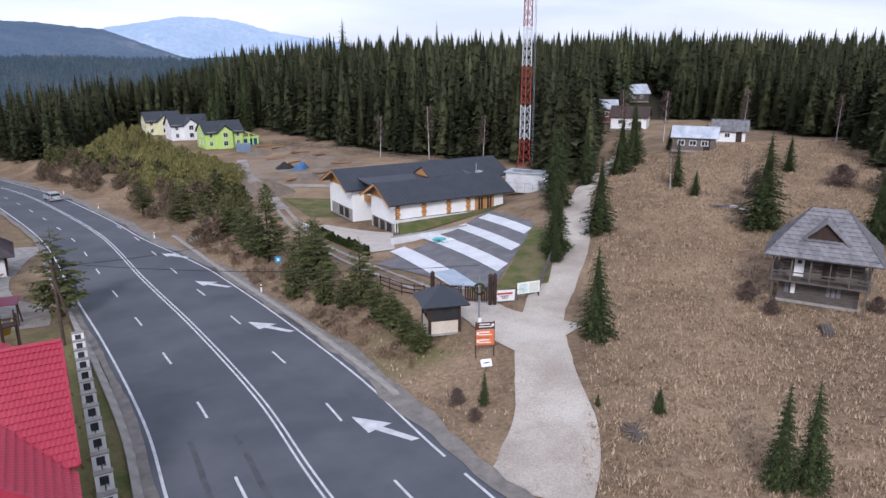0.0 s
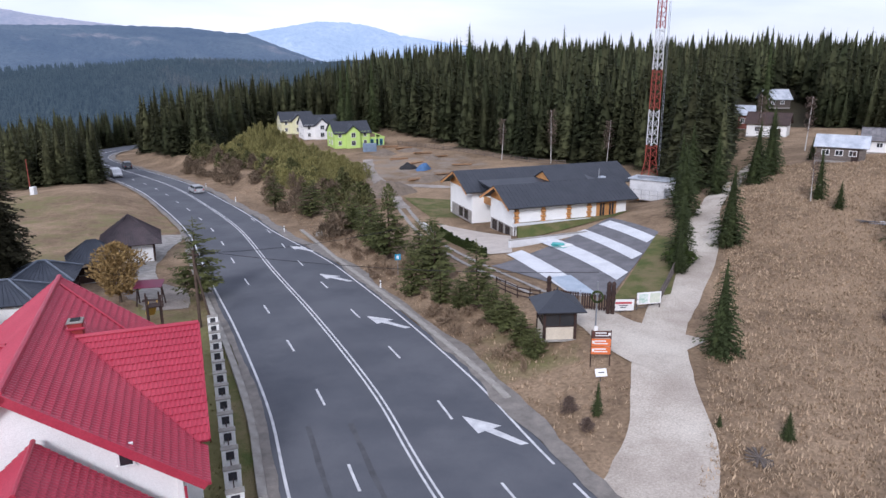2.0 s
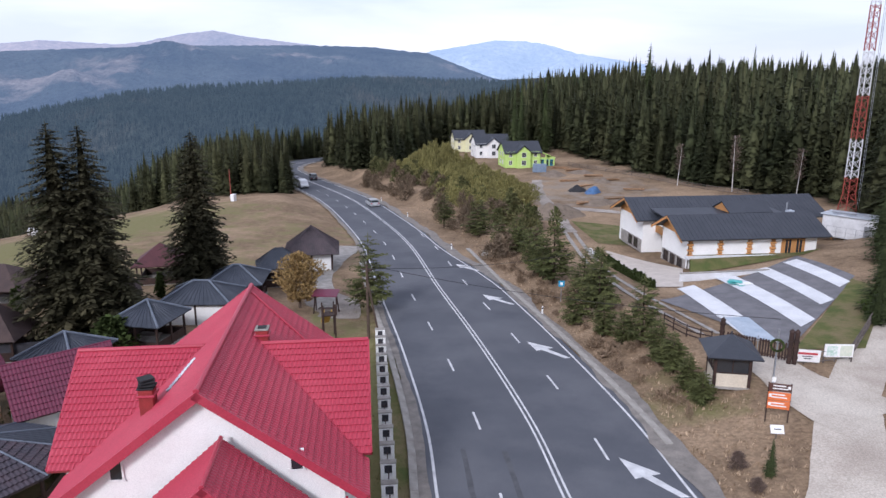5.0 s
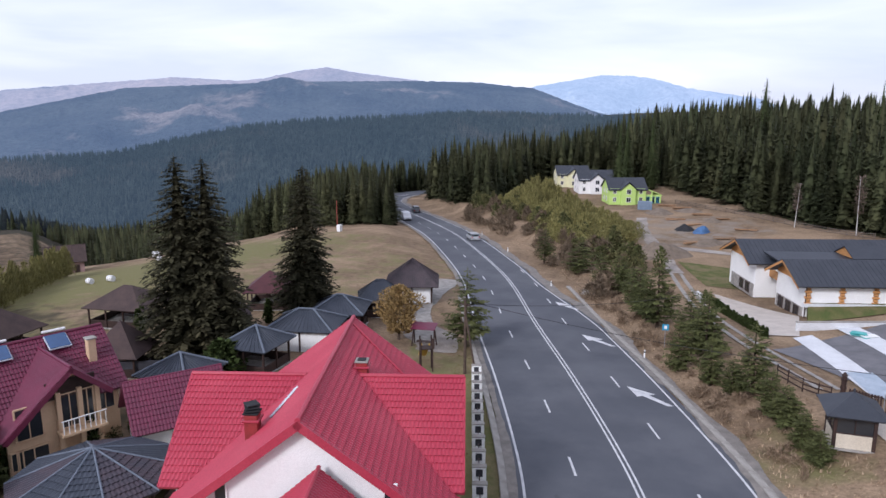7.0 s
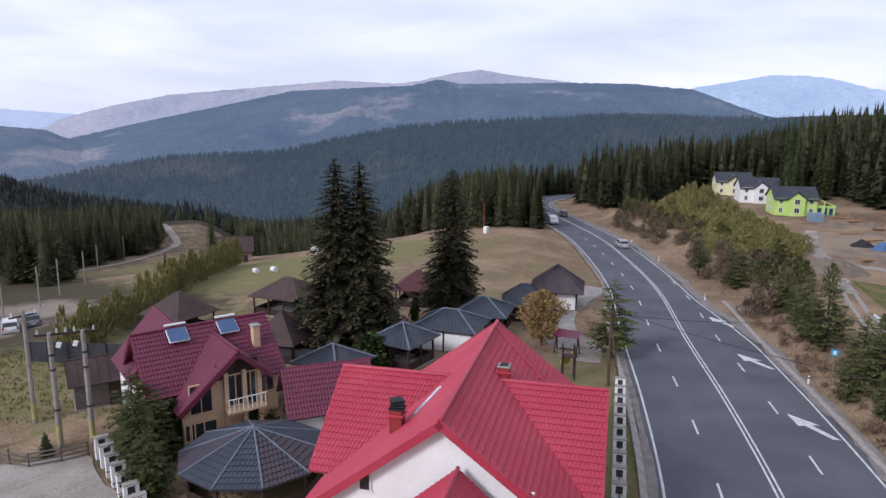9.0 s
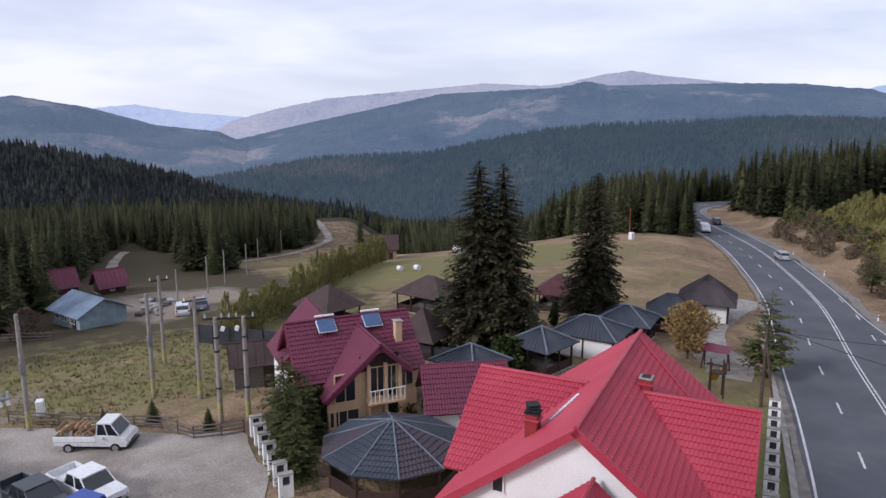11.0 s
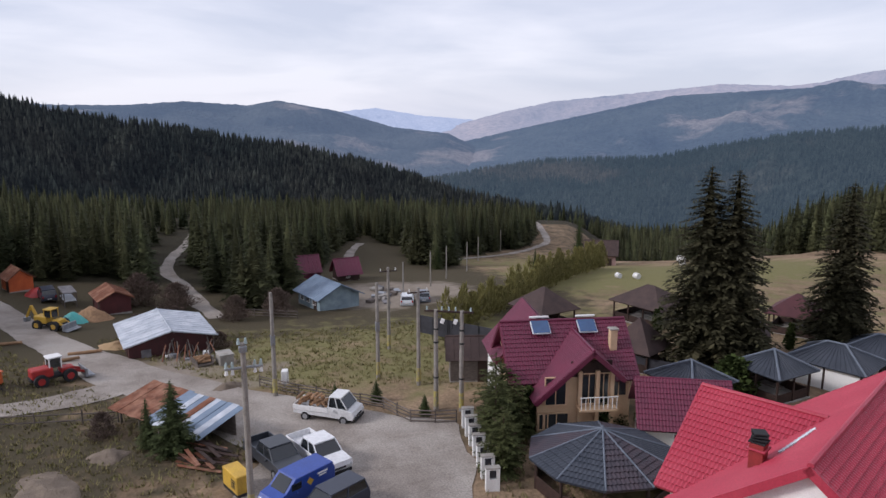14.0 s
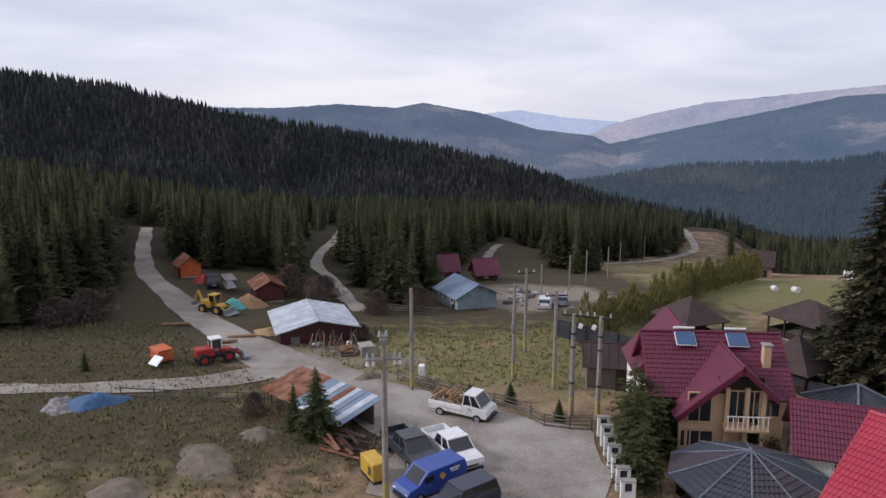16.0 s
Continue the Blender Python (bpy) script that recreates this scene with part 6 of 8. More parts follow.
heap("earth_mound", -31, 118, 6.5, 2.2, M_SOIL, "bare earth heap at the edge of the site", 1, squash=0.6)
heap("earth_mound", -26, 134, 5, 0.9, M_SOIL, "low heap of pale rubble on the building site", 2, squash=0.5)
for i, (x, y, r) in enumerate(((-20, 137, 3.4), (-30, 158, 3.0), (-38, 172, 4.0), (-12, 136, 2.8))):
    heap("earth_mound", x, y, r, 0.8, M_SOIL, "low mound of pale soil and offcuts", 11 + i, "heap", 0.6)
heap("earth_mound", -44, 168, 5, 1.2, M_SOIL, "heap of timber offcuts and earth", 3, squash=0.6)
for i, (x, y, rot) in enumerate(((-33, 146, 0), (-29.5, 145, 25))):
    t = heap("covered_pile", x, y, 2.2, 1.3, M_TARP if i else M_BLACK, "building material under a tarpaulin", 5 + i, "pile", 0.6)
for x, y, n in ((-38, 158, 8), (-24, 140, 7), (-33, 152, 7), (-29, 160, 10), (-41, 176, 12), (-46, 181, 10), (-22, 150, 8), (-16, 141, 9), (-28, 133, 10), (-34, 166, 9)):
    st = thing("plank_stack", x, y, random.uniform(0, 60), "loose stack of sawn planks", "timber stack", "plank stacks")
    for i in range(n):
        box("plank", st, M_LOG, (4.2, 0.22, 0.08), (random.uniform(-0.3, 0.3), random.uniform(-0.8, 0.8), 0.08 + 0.09 * (i // 2)), (0, 0, random.uniform(-14, 14)), 0.01)

# ---------------------------------------------------------------- plants east of the road
for x, y, h, k, w in ((16.4, 72.4, 8.2, 0, 1.1), (10.8, 46.6, 6.8, 1, 0.9), (32.2, 69.2, 9.6, 1, 1.05), (40.2, 63, 7.6, 0, 1.15), (43.6, 88, 4.6, 2, 1.2), (28.6, 85, 6.0, 2, 0.9), (29.4, 80.8, 3.2, 1, 1.0),
                      (12.2, 35.8, 1.7, 1, 1.0), (15.6, 28.6, 5.4, 2, 0.85), (16.9, 28.3, 5.7, 0, 0.75), (12.2, 23.5, 2.4, 1, 1.6), (8.9, 36.6, 0.9, 2, 1.0), (19.5, 95, 8.5, 2, 1.0), (28, 104, 9.5, 0, 1.0), (25, 99, 8.5, 1, 1.0), (30, 110, 9, 2, 1),
                      (13.8, 84, 8.5, 0, 1.1), (14.6, 92, 9.0, 2, 1.1), (17.2, 101, 10, 1, 0.9), (11.2, 68.0, 6.5, 1, 1.15), (10.6, 64.6, 4.0, 2, 1.2), (12.8, 77, 4.5, 0, 1.1), (2.4, 37.9, 2.3, 2, 0.8), (36.2, 112.5, 3.4, 1, 1), (45.5, 122, 3.0, 1, 1.1)):
    place_tree(T_SPR[k], x, y, h, "", w)
for x, y, top, w in ((-31.5, 228, 29.2, 0.75), (-2.1, 200, 27.2, 0.45), (-62, 190, 17.8, 0.6), (-63, 200, 19.6, 0.6), (-59, 212, 20.5, 0.6), (50, 195, 26.5, 0.5)):
    place_tree(T_SPR[0], x, y, top - zat(x, y), "very tall spruce standing above the forest", w)
for x, y, h, k, w in ((-6.8, 54.8, 6.0, 0, 1.2), (-11.8, 62.2, 6.6, 1, 1.15), (-13.6, 60.4, 4.6, 2, 1.1), (-10.3, 57.2, 4.2, 0, 1.3), (-18.6, 72, 8.2, 1, 1.1), (-20.5, 74.5, 5.2, 2, 1.2), (-3.9, 50.0, 3.2, 2, 1.5), (-2.6, 47.2, 2.8, 0, 1.7), (-1.6, 45.6, 2.4, 1, 1.6), (-5.2, 51.6, 3.8, 0, 1.4), (-8.4, 55.4, 3.2, 1, 1.4),
                      (-27.4, 86.2, 5.2, 2, 1.2), (-24.0, 80.5, 4.8, 0, 1.3), (-31.5, 91, 4.6, 1, 1.3), (-45.6, 104, 6.2, 0, 1.4), (-37.2, 97.6, 5.8, 2, 1.4), (-12.6, 64.8, 5.8, 2, 1.1), (-14.6, 68.5, 5.0, 1, 1.2), (-33.0, 56.6, 7.9, 1, 1.2), (-22, 77, 6.6, 0, 1.2)):
    place_tree(T_PINE[k], x, y, h, "", w, group="pines beside the highway")
for x, y, h in ((27.6, 84.2, 5.5), (34, 78, 4.2), (35.5, 140, 10), (40, 128, 9), (-3, 150, 11), (8, 141, 9), (50, 118, 8), (58, 104, 7), (-14, 156, 9)):
    birch(x, y, h)
for x, y, h, w in ((35, 77.5, 3.0, 1.0), (24.5, 53.5, 1.6, 1.2), (25.2, 50.6, 1.2, 1.2), (46, 80, 2.4, 1.5), (49, 76, 2.8, 1.6), (52, 72, 2.6, 1.6), (0.8, 38.4, 1.0, 1.2), (1.8, 36.3, 0.8, 1.2), (32.8, 49.8, 1.2, 1.2)):
    place_tree(T_TWIG[0], x, y, h, "", w)
place_tree(T_SHRUB[0], 11.0, 66.4, 2.2, "dark rounded shrub on the verge", 1.2)
rg_ = np.random.default_rng(21)
spots = []
for _ in range(90):
    r, o = rg_.uniform(58, 150), rg_.uniform(9, 20)
    x, y = road_place(r, o)
    spots.append((x, y, rg_.uniform(1.6, 3.2), rg_.uniform(1.2, 3.2)))
thicket("brushwood", spots, M_REDTWIG, "leafless reddish-brown brushwood on the road bank", 340, 0.30, 1.5, 2, None, 0.08)
spots = [(*road_place(rg_.uniform(8, 62), rg_.uniform(8.8, 13.5)), rg_.uniform(0.6, 1.4), rg_.uniform(0.4, 0.9)) for _ in range(80)]
thicket("dry_grass", spots, mat("dry_tall_grass", (0.26, 0.185, 0.12), (0.17, 0.12, 0.08), 0.95, 0.6, 3, 0, spread=0.35, island=True), "dry tall grass on the road bank", 160, 0.5, 2.2, 3, None, 0.06)
WILLOWS = [(-38, 108), (-50, 118), (-70, 144), (-88, 166), (-84, 182), (-70, 176), (-56, 160), (-39, 136)]
spots = []
while len(spots) < 330:
    x, y = rg_.uniform(-90, -36), rg_.uniform(106, 190)
    d = float(depth_in(WILLOWS, x, y)[0])
    if d > 0 and beside(ROAD_LINE, x, y)[1][0] > 15:
        spots.append((x, y, rg_.uniform(3.2, 5.5), (1.9 + 0.30 * min(d, 9)) * rg_.uniform(0.7, 1.3) * (0.6 if x > -66 and y > 150 else 1.35 if x < -66 else 1.0)))
thicket("willow_thicket", spots, M_LEAF, "yellow-green budding willow thicket below the new houses", 420, 0.16, 3.2, 4, [(0.02, 0.22), (0.5, 0.36), (0.8, 0.28), (1.0, 0.05)], 0.09)
M_DULL = mat("dull_green_scrub", (0.075, 0.085, 0.032), (0.11, 0.10, 0.045), 0.9, 0.5, 3.0, 0, spread=0.45, island=True, spec=0.08)
spots = []
while len(spots) < 70:
    x, y = rg_.uniform(-92, -26), rg_.uniform(84, 170)
    o = beside(ROAD_LINE, x, y)[1][0]
    if 13 < o < 24:
        spots.append((x, y, rg_.uniform(2.5, 4.5), rg_.uniform(1.8, 4.2)))
thicket("young_pine_scrub", spots, M_DULL, "dull green pine scrub along the foot of the thicket", 420, 0.12, 1.2, 14)
# brush pile and stones on the meadow
bp_ = thing("brush_pile", 10.2, 33.4, 20, "pile of cut grey branches on the meadow", "brush pile")
for i in range(16):
    a = random.uniform(0, 3.1)
    tube("branch", bp_, M_OLDWOOD, (-0.7 * math.cos(a), -0.7 * math.sin(a), 0.05), (0.7 * math.cos(a), 0.7 * math.sin(a), random.uniform(0.1, 0.5)), 0.035, 5)
bp_ = thing("log_pile", 27.5, 46.8, 70, "dark weathered pile of sawn wood in the grass", "log pile")
for i in range(8):
    tube("log", bp_, M_OLDWOOD, (-0.8, 0.2 * (i % 4) - 0.3, 0.12 + 0.2 * (i // 4)), (0.8, 0.2 * (i % 4) - 0.3, 0.12 + 0.2 * (i // 4)), 0.1, 6)
bp_ = thing("plank_pile", 32, 75, -15, "scattered pale planks and debris in the grass", "debris")
for i in range(9):
    box("plank", bp_, M_SHINGLE if i % 3 else M_BANNER, (random.uniform(0.8, 2.2), 0.2, 0.06), (random.uniform(-2.2, 2.2), random.uniform(-0.8, 0.8), 0.08 + 0.02 * i), (0, 0, random.uniform(-40, 40)))
# ---------------------------------------------------------------- big red-roofed house
def red_house():
    # local x: to the right of the ridge, y: along the ridge, away from the front gable
    h = thing("red_roofed_house", -19.19, 19.17, 30.1, "large white house with a bright red metal-tile roof", "house", z=-0.4)
    g = 0.4                                                     # floor level under the heights below
    zr, ze, a, L = 8.5 + g, 3.5 + g, 6.6, 14.4
    slope = (zr - ze) / a
    zw, uw, wl, wr = 7.45 + g, 7.7, -7.35, 6.75                 # cross wings: ridge height, place, ends
    half = (zw - ze - 0.3) / slope
    y0, y1 = uw - half, uw + half
    lip = 0.0

    def main(s):
        return lambda x: zr - slope * abs(x)
    # main roof, both slopes in front of, behind and above the wings
    xi = (zr - zw) / slope
    for s in (-1, 1):
        e = s * a
        xe = (zr - (ze + 0.3)) / slope * s
        tile_slope(h, M_RED, (e, lip, ze), (e, y0 - 0.05, ze), [(xe, y0, zr - slope * abs(xe)), (s * xi, uw, zw), (0, uw, zr), (0, lip, zr)])
        tile_slope(h, M_RED, (e, y1 + 0.05, ze), (e, L, ze), [(0, L, zr), (0, uw, zr), (s * xi, uw, zw), (xe, y1, zr - slope * abs(xe))])
        end = wl if s < 0 else wr
        zl = zw - half * slope
        # wing slopes: towards the front and towards the back
        tile_slope(h, M_RED, (xe, y0, zl), (end, y0, zl), [(end, uw, zw), (s * xi, uw, zw)])
        tile_slope(h, M_RED, (end, y1, zl), (xe, y1, zl), [(s * xi, uw, zw), (end, uw, zw)])
        tube("ridge_cap", h, M_RED, (s * xi, uw, zw + 0.06), (end, uw, zw + 0.06), 0.11, 8)
        for yy in (y0, y1):
            slab("bargeboard", h, M_RED, [(end - 0.05, yy, zl + 0.06), (end + 0.05, yy, zl + 0.06), (end + 0.05, uw, zw + 0.08), (end - 0.05, uw, zw + 0.08)], 0.3)
        gable_wall("wing_gable_wall", h, M_WHITE, end - s * 0.9, y0 + 0.7, y1 - 0.7, 0, zl + 0.25, zw - 0.3, 0.25)
        for yy in (y0 + 0.8, y1 - 0.8):
            box("wing_wall", h, M_WHITE, (abs(end) - 6.6 + 0.9, 0.22, zl + 0.1), ((end - s * 0.9 + s * 5.6) / 2, yy, (zl + 0.1) / 2))
        for yy in (lip, L):
            slab("bargeboard", h, M_RED, [(e, yy - 0.06, ze + 0.06), (e, yy + 0.06, ze + 0.06), (0, yy + 0.06, zr + 0.1), (0, yy - 0.06, zr + 0.1)], 0.36)
        box("side_wall", h, M_WHITE, (0.25, L - 1.0, ze + 0.55), (s * 5.5, L / 2 - 0.2, (ze + 0.55) / 2))
        tube("gutter", h, M_RED, (e, lip, ze - 0.02), (e, y0, ze - 0.02), 0.08, 6)
        tube("downpipe", h, M_RED, (s * 5.7, -0.1, 0), (s * 5.7, -0.1, ze + 0.1), 0.06, 6)
    tube("ridge_cap", h, M_RED, (0, lip, zr + 0.08), (0, L, zr + 0.08), 0.13, 8)
    for yy, mt in ((0.55, M_WHITE), (L - 0.6, M_WHITE)):
        gable_wall("gable_wall", h, mt, yy, -5.6, 5.6, 0, zr - slope * 5.6 - 0.12, zr - 0.3, 0.25, axis="y")
    for x in (3.68, -3.5):
        window(h, (x, 0.40, 5.15 + g), 0.62, 1.0, -90, M_BANNER, "window", 0)
    # porch with its own little gable roof
    px, pz, pl = 0.8, 6.5 + g, -3.55
    ps = 0.87
    for s in (-1, 1):
        w = 4.4
        q = [(px + s * w, 0.0, pz - ps * w), (px + s * w, pl, pz - ps * w), (px, pl, pz), (px, 0.0, pz)]
        tile_slope(h, M_RED, *(q[:2] if s > 0 else q[:2][::-1]), q[2:] if s > 0 else q[2:][::-1], name="porch_roof_slope", row=0.3, wave=0.18)
        slab("bargeboard", h, M_RED, [(px + s * w, pl - 0.06, pz - ps * w + 0.05), (px + s * w, pl + 0.06, pz - ps * w + 0.05), (px, pl + 0.06, pz + 0.08), (px, pl - 0.06, pz + 0.08)], 0.3)
        box("porch_wall", h, M_WHITE, (0.22, 3.2, 3.0), (px + s * 3.4, -1.6, 1.5))
    tube("ridge_cap", h, M_RED, (px, pl, pz + 0.06), (px, 0, pz + 0.06), 0.1, 8)
    gable_wall("porch_gable_wall", h, M_CREAM, pl + 0.5, px - 3.4, px + 3.4, 0, pz - ps * 3.4 - 0.15, pz - 0.25, 0.2, axis="y")
    # chimneys
    for x, y, z0, z1, cow in ((-2.9, 3.3, 5.8 + g, 7.35 + g, True), (1.4, 8.3, 6.9 + g, 8.05 + g, False)):
        box("chimney", h, M_BRICK, (0.62, 0.62, z1 - z0), (x, y, (z0 + z1) / 2), bevel=0.03)
        box("chimney_collar", h, M_RED, (0.8, 0.8, 0.1), (x, y, z1 - 0.25))
        if cow:
            for k in range(4):
                box("cowl_plate", h, M_BLACK, (0.72 - 0.04 * k, 0.72 - 0.04 * k, 0.06), (x, y, z1 + 0.08 + 0.13 * k), (0, 0, 12 * k), 0.01)
        else:
            box("chimney_cap", h, M_KERB, (0.7, 0.7, 0.08), (x, y, z1 + 0.04))
            # black plate on the cap stands in for the shade inside the flue
            box("flue_opening", h, M_BLACK, (0.4, 0.4, 0.06), (x, y, z1 + 0.1), bevel=0)
    for k in range(9):
        box("snow_guard", h, M_GALV, (0.3, 0.16, 0.07), (-2.15 + 0.075 * k, 3.9 + 0.26 * k, zr - slope * (2.15 - 0.075 * k) + 0.13), (0, -37, 20), 0.02)
    tube("vent_pipe", h, M_BANNER, (3.6, 10.3, zr - slope * 3.6 + 0.16), (4.6, 10.1, zr - slope * 4.6 + 0.16), 0.05, 6)
    tube("lightning_strip", h, M_RED, (0.2, 13.2, zr), (4.9, 10.4, zr - slope * 4.9 + 0.12), 0.06, 5)
    return h


red_house()


# ---------------------------------------------------------------- roadside fence of white posts
def white_fence(a, b, step, label):
    f = new("white_fence")
    tagged(f, label, "fence")
    ax, ay = a
    bx, by = b
    n = int(math.hypot(bx - ax, by - ay) / step)
    ang = math.degrees(math.atan2(by - ay, bx - ax))
    for i in range(n + 1):
        x, y = ax + (bx - ax) * i / n, ay + (by - ay) * i / n
        z = zat(x, y)
        bm = bmesh.new()
        for dx in (-0.3, 0.3):                                   # two cheeks, open in the middle
            r = bmesh.ops.create_cube(bm, size=1, matrix=pose(dx, 0, 0.72) @ Matrix.Diagonal((0.2, 0.34, 1.44, 1)))
        bmesh.ops.create_cube(bm, size=1, matrix=pose(0, 0, 0.4) @ Matrix.Diagonal((0.42, 0.3, 0.8, 1)))
        bmesh.ops.create_cube(bm, size=1, matrix=pose(0, 0, 1.4) @ Matrix.Diagonal((0.42, 0.33, 0.1, 1)))
        bmesh.ops.transform(bm, matrix=pose(x, y, z - 0.05, 0, 0, ang + 90), verts=bm.verts)
        p = part("post", bm, M_WHITE, f)
        box("cap", p, M_KERB, (0.86, 0.42, 0.07), (x, y, z + 1.43), (0, 0, ang + 90))
        # dark block set into the open niche stands in for its shade
        box("dark_niche", p, M_TEXTDK, (0.4, 0.16, 0.5), (x, y, z + 1.05), (0, 0, ang + 90), 0)
        if i < n:
            ex, ey = (bx - ax) / n, (by - ay) / n
            box("low_wall", f, M_WHITE, (step - 0.75, 0.22, 0.5), (x + ex / 2, y + ey / 2, zat(x + ex / 2, y + ey / 2) + 0.2), (0, 0, ang))
            for k in range(2):
                box("rail", f, M_DARKWOOD, (step - 0.75, 0.06, 0.12), (x + ex / 2, y + ey / 2, zat(x + ex / 2, y + ey / 2) + 0.7 + 0.35 * k), (0, 0, ang))
    return f


white_fence((-13.0, 23.6), (-27.3, 48.6), 1.95, "white masonry fence posts with niches along the highway")
white_fence((-43.6, 14.1), (-34.6, 12.6), 1.5, "white masonry fence round the garden")
sheet("verge", [(-10.6, 22.2), (-12.8, 22.8), (-28.8, 50.5), (-26.6, 50.0)], M_LAWN, "narrow grassy verge between fence and gutter", "verge", 0.05, n=20)


# ---------------------------------------------------------------- pink house
def pink_house():
    # local x along the main ridge (away to the right), y towards the back
    h = thing("cream_house", -44.6, 21.6, 80, "cream house with steep burgundy roofs and solar panels", "house", z=-0.3)
    g = 0.3
    W, zr, ze, yh = 4.6, 6.6 + g, 3.3 + g, 3.6
    # main gabled roof
    for s in (-1, 1):
        tile_slope(h, M_BURG, *(((-W, -yh, ze), (W, -yh, ze)) if s < 0 else ((W, yh, ze), (-W, yh, ze))), [(W, 0, zr), (-W, 0, zr)] if s < 0 else [(-W, 0, zr), (W, 0, zr)])
    for xx in (-W + 0.6, W - 0.6):
        gable_wall("gable_wall", h, M_CREAM, xx, -yh + 0.6, yh - 0.6, 0, ze + 0.45, zr - 0.25, 0.25)
    for s in (-1, 1):
        box("wall", h, M_CREAM, (2 * W - 1.2, 0.25, ze + 0.4), (0, s * (yh - 0.6), (ze + 0.4) / 2))
        for yy in (-W, W):
            slab("bargeboard", h, M_BURG, [(yy - 0.05, s * yh, ze + 0.05), (yy + 0.05, s * yh, ze + 0.05), (yy + 0.05, 0, zr + 0.08), (yy - 0.05, 0, zr + 0.08)], 0.3)
    tube("ridge_cap", h, M_BURG, (-W, 0, zr + 0.07), (W, 0, zr + 0.07), 0.11, 8)
    # front cross gable, its ridge running towards the viewer, with a deep left slope
    cx, cz, cf = 0.55, 6.1 + g, -5.6
    zi = 0.15
    for s, w, lo in ((-1, 3.9, 2.7 + g), (1, 2.3, 4.1 + g)):
        q = [(cx + s * w, cf, lo), (cx + s * w, -0.3, lo), (cx, -0.3, cz), (cx, cf, cz)]
        tile_slope(h, M_BURG, *(q[:2] if s > 0 else q[:2][::-1]), q[2:] if s > 0 else q[2:][::-1])
        slab("bargeboard", h, M_BURG, [(cx + s * w, cf - 0.05, lo + 0.05), (cx + s * w, cf + 0.05, lo + 0.05), (cx, cf + 0.05, cz + 0.08), (cx, cf - 0.05, cz + 0.08)], 0.3)
    tube("ridge_cap", h, M_BURG, (cx, cf, cz + 0.06), (cx, 0, cz + 0.06), 0.1, 8)
    box("bay_wall", h, M_CREAM, (4.9, 1.6, 2.6 + g), (-0.3, -3.8, (2.6 + g) / 2))
    slab("bay_gable", h, M_CREAM, [(-2.9, -4.62, 0), (2.25, -4.62, 0), (2.25, -4.62, 4.3 + g), (0.55, -4.62, 5.75 + g), (-2.9, -4.62, 2.75 + g)], 0.2)
    # dark panel lays the roof's shadow on the bay gable as a shape
    box("shadow_gable", h, M_DARKWOOD, (2.8, 0.1, 1.1), (0.7, -4.75, 4.7 + g))
    for k, (x, w, z, hh) in enumerate(((-1.7, 1.5, 3.2, 2.0), (-1.6, 1.7, 1.1, 1.2), (-2.5, 0.7, 1.1, 1.2), (0.55, 1.1, 3.3, 2.2), (1.55, 0.8, 3.3, 2.2))):
        window(h, (x, -4.76, z + g), w, hh, -90, M_CREAM, "window", 1)
    window(h, (3.2, -3.2, 2.6 + g), 1.2, 1.2, -90, M_CREAM, "window", 1)
    for x in (-0.1, 1.1, 2.1):
        box("pilaster", h, M_CREAM, (0.28, 0.3, 4.6 + g), (x, -4.85, (4.6 + g) / 2))
    box("balcony_floor", h, M_CREAM, (2.6, 1.0, 0.18), (1.0, -5.2, 2.1 + g))
    for k in range(9):
        tube("baluster", h, M_BANNER, (-0.2 + 0.3 * k, -5.65, 2.1 + g), (-0.2 + 0.3 * k, -5.65, 3.0 + g), 0.03, 5)
    box("handrail", h, M_BANNER, (2.6, 0.08, 0.06), (1.0, -5.65, 3.02 + g))
    # rear roof at right angles
    for s in (-1, 1):
        q = [(-1.7 + s * 3.2, 0.2, 3.4 + g), (-1.7 + s * 3.2, 5.6, 3.4 + g), (-1.7, 5.6, 6.9 + g), (-1.7, 0.2, 6.9 + g)]
        tile_slope(h, M_BURG, *(q[:2] if s > 0 else q[:2][::-1]), q[2:] if s > 0 else q[2:][::-1], label="faded burgundy rear roof")
    gable_wall("gable_wall", h, M_WHITE, 5.0, -4.4, 1.0, 0, 3.7 + g, 6.5 + g, 0.25, axis="y")
    for s in (-1, 1):
        box("rear_wall", h, M_WHITE, (0.22, 4.4, 3.7 + g), (-1.7 + s * 2.6, 3.4, (3.7 + g) / 2))
    # solar collectors
    for x in (-1.75, 1.65):
        t = math.degrees(math.atan2(zr - ze, yh)) - 6
        fr = box("solar_panel", h, M_GALV, (1.35, 1.25, 0.1), (x, -0.55, zr - 0.28), (t - 4, 0, 0), 0.02, "blue solar collector in a grey frame")
        box("collector_glass", fr, M_SOLAR, (1.22, 1.12, 0.04), (x, -0.58, zr - 0.22), (t - 4, 0, 0), 0)
        tube("collector_tank", fr, M_BANNER, (x - 0.7, 0.0, zr + 0.32), (x + 0.7, 0.0, zr + 0.32), 0.09, 8)
    box("chimney", h, M_CREAM, (0.5, 0.5, 1.6), (3.2, -1.7, 5.6 + g), bevel=0.03)
    box("chimney_cap", h, M_KERB, (0.66, 0.66, 0.1), (3.2, -1.7, 6.42 + g))
    return h


pink_house()


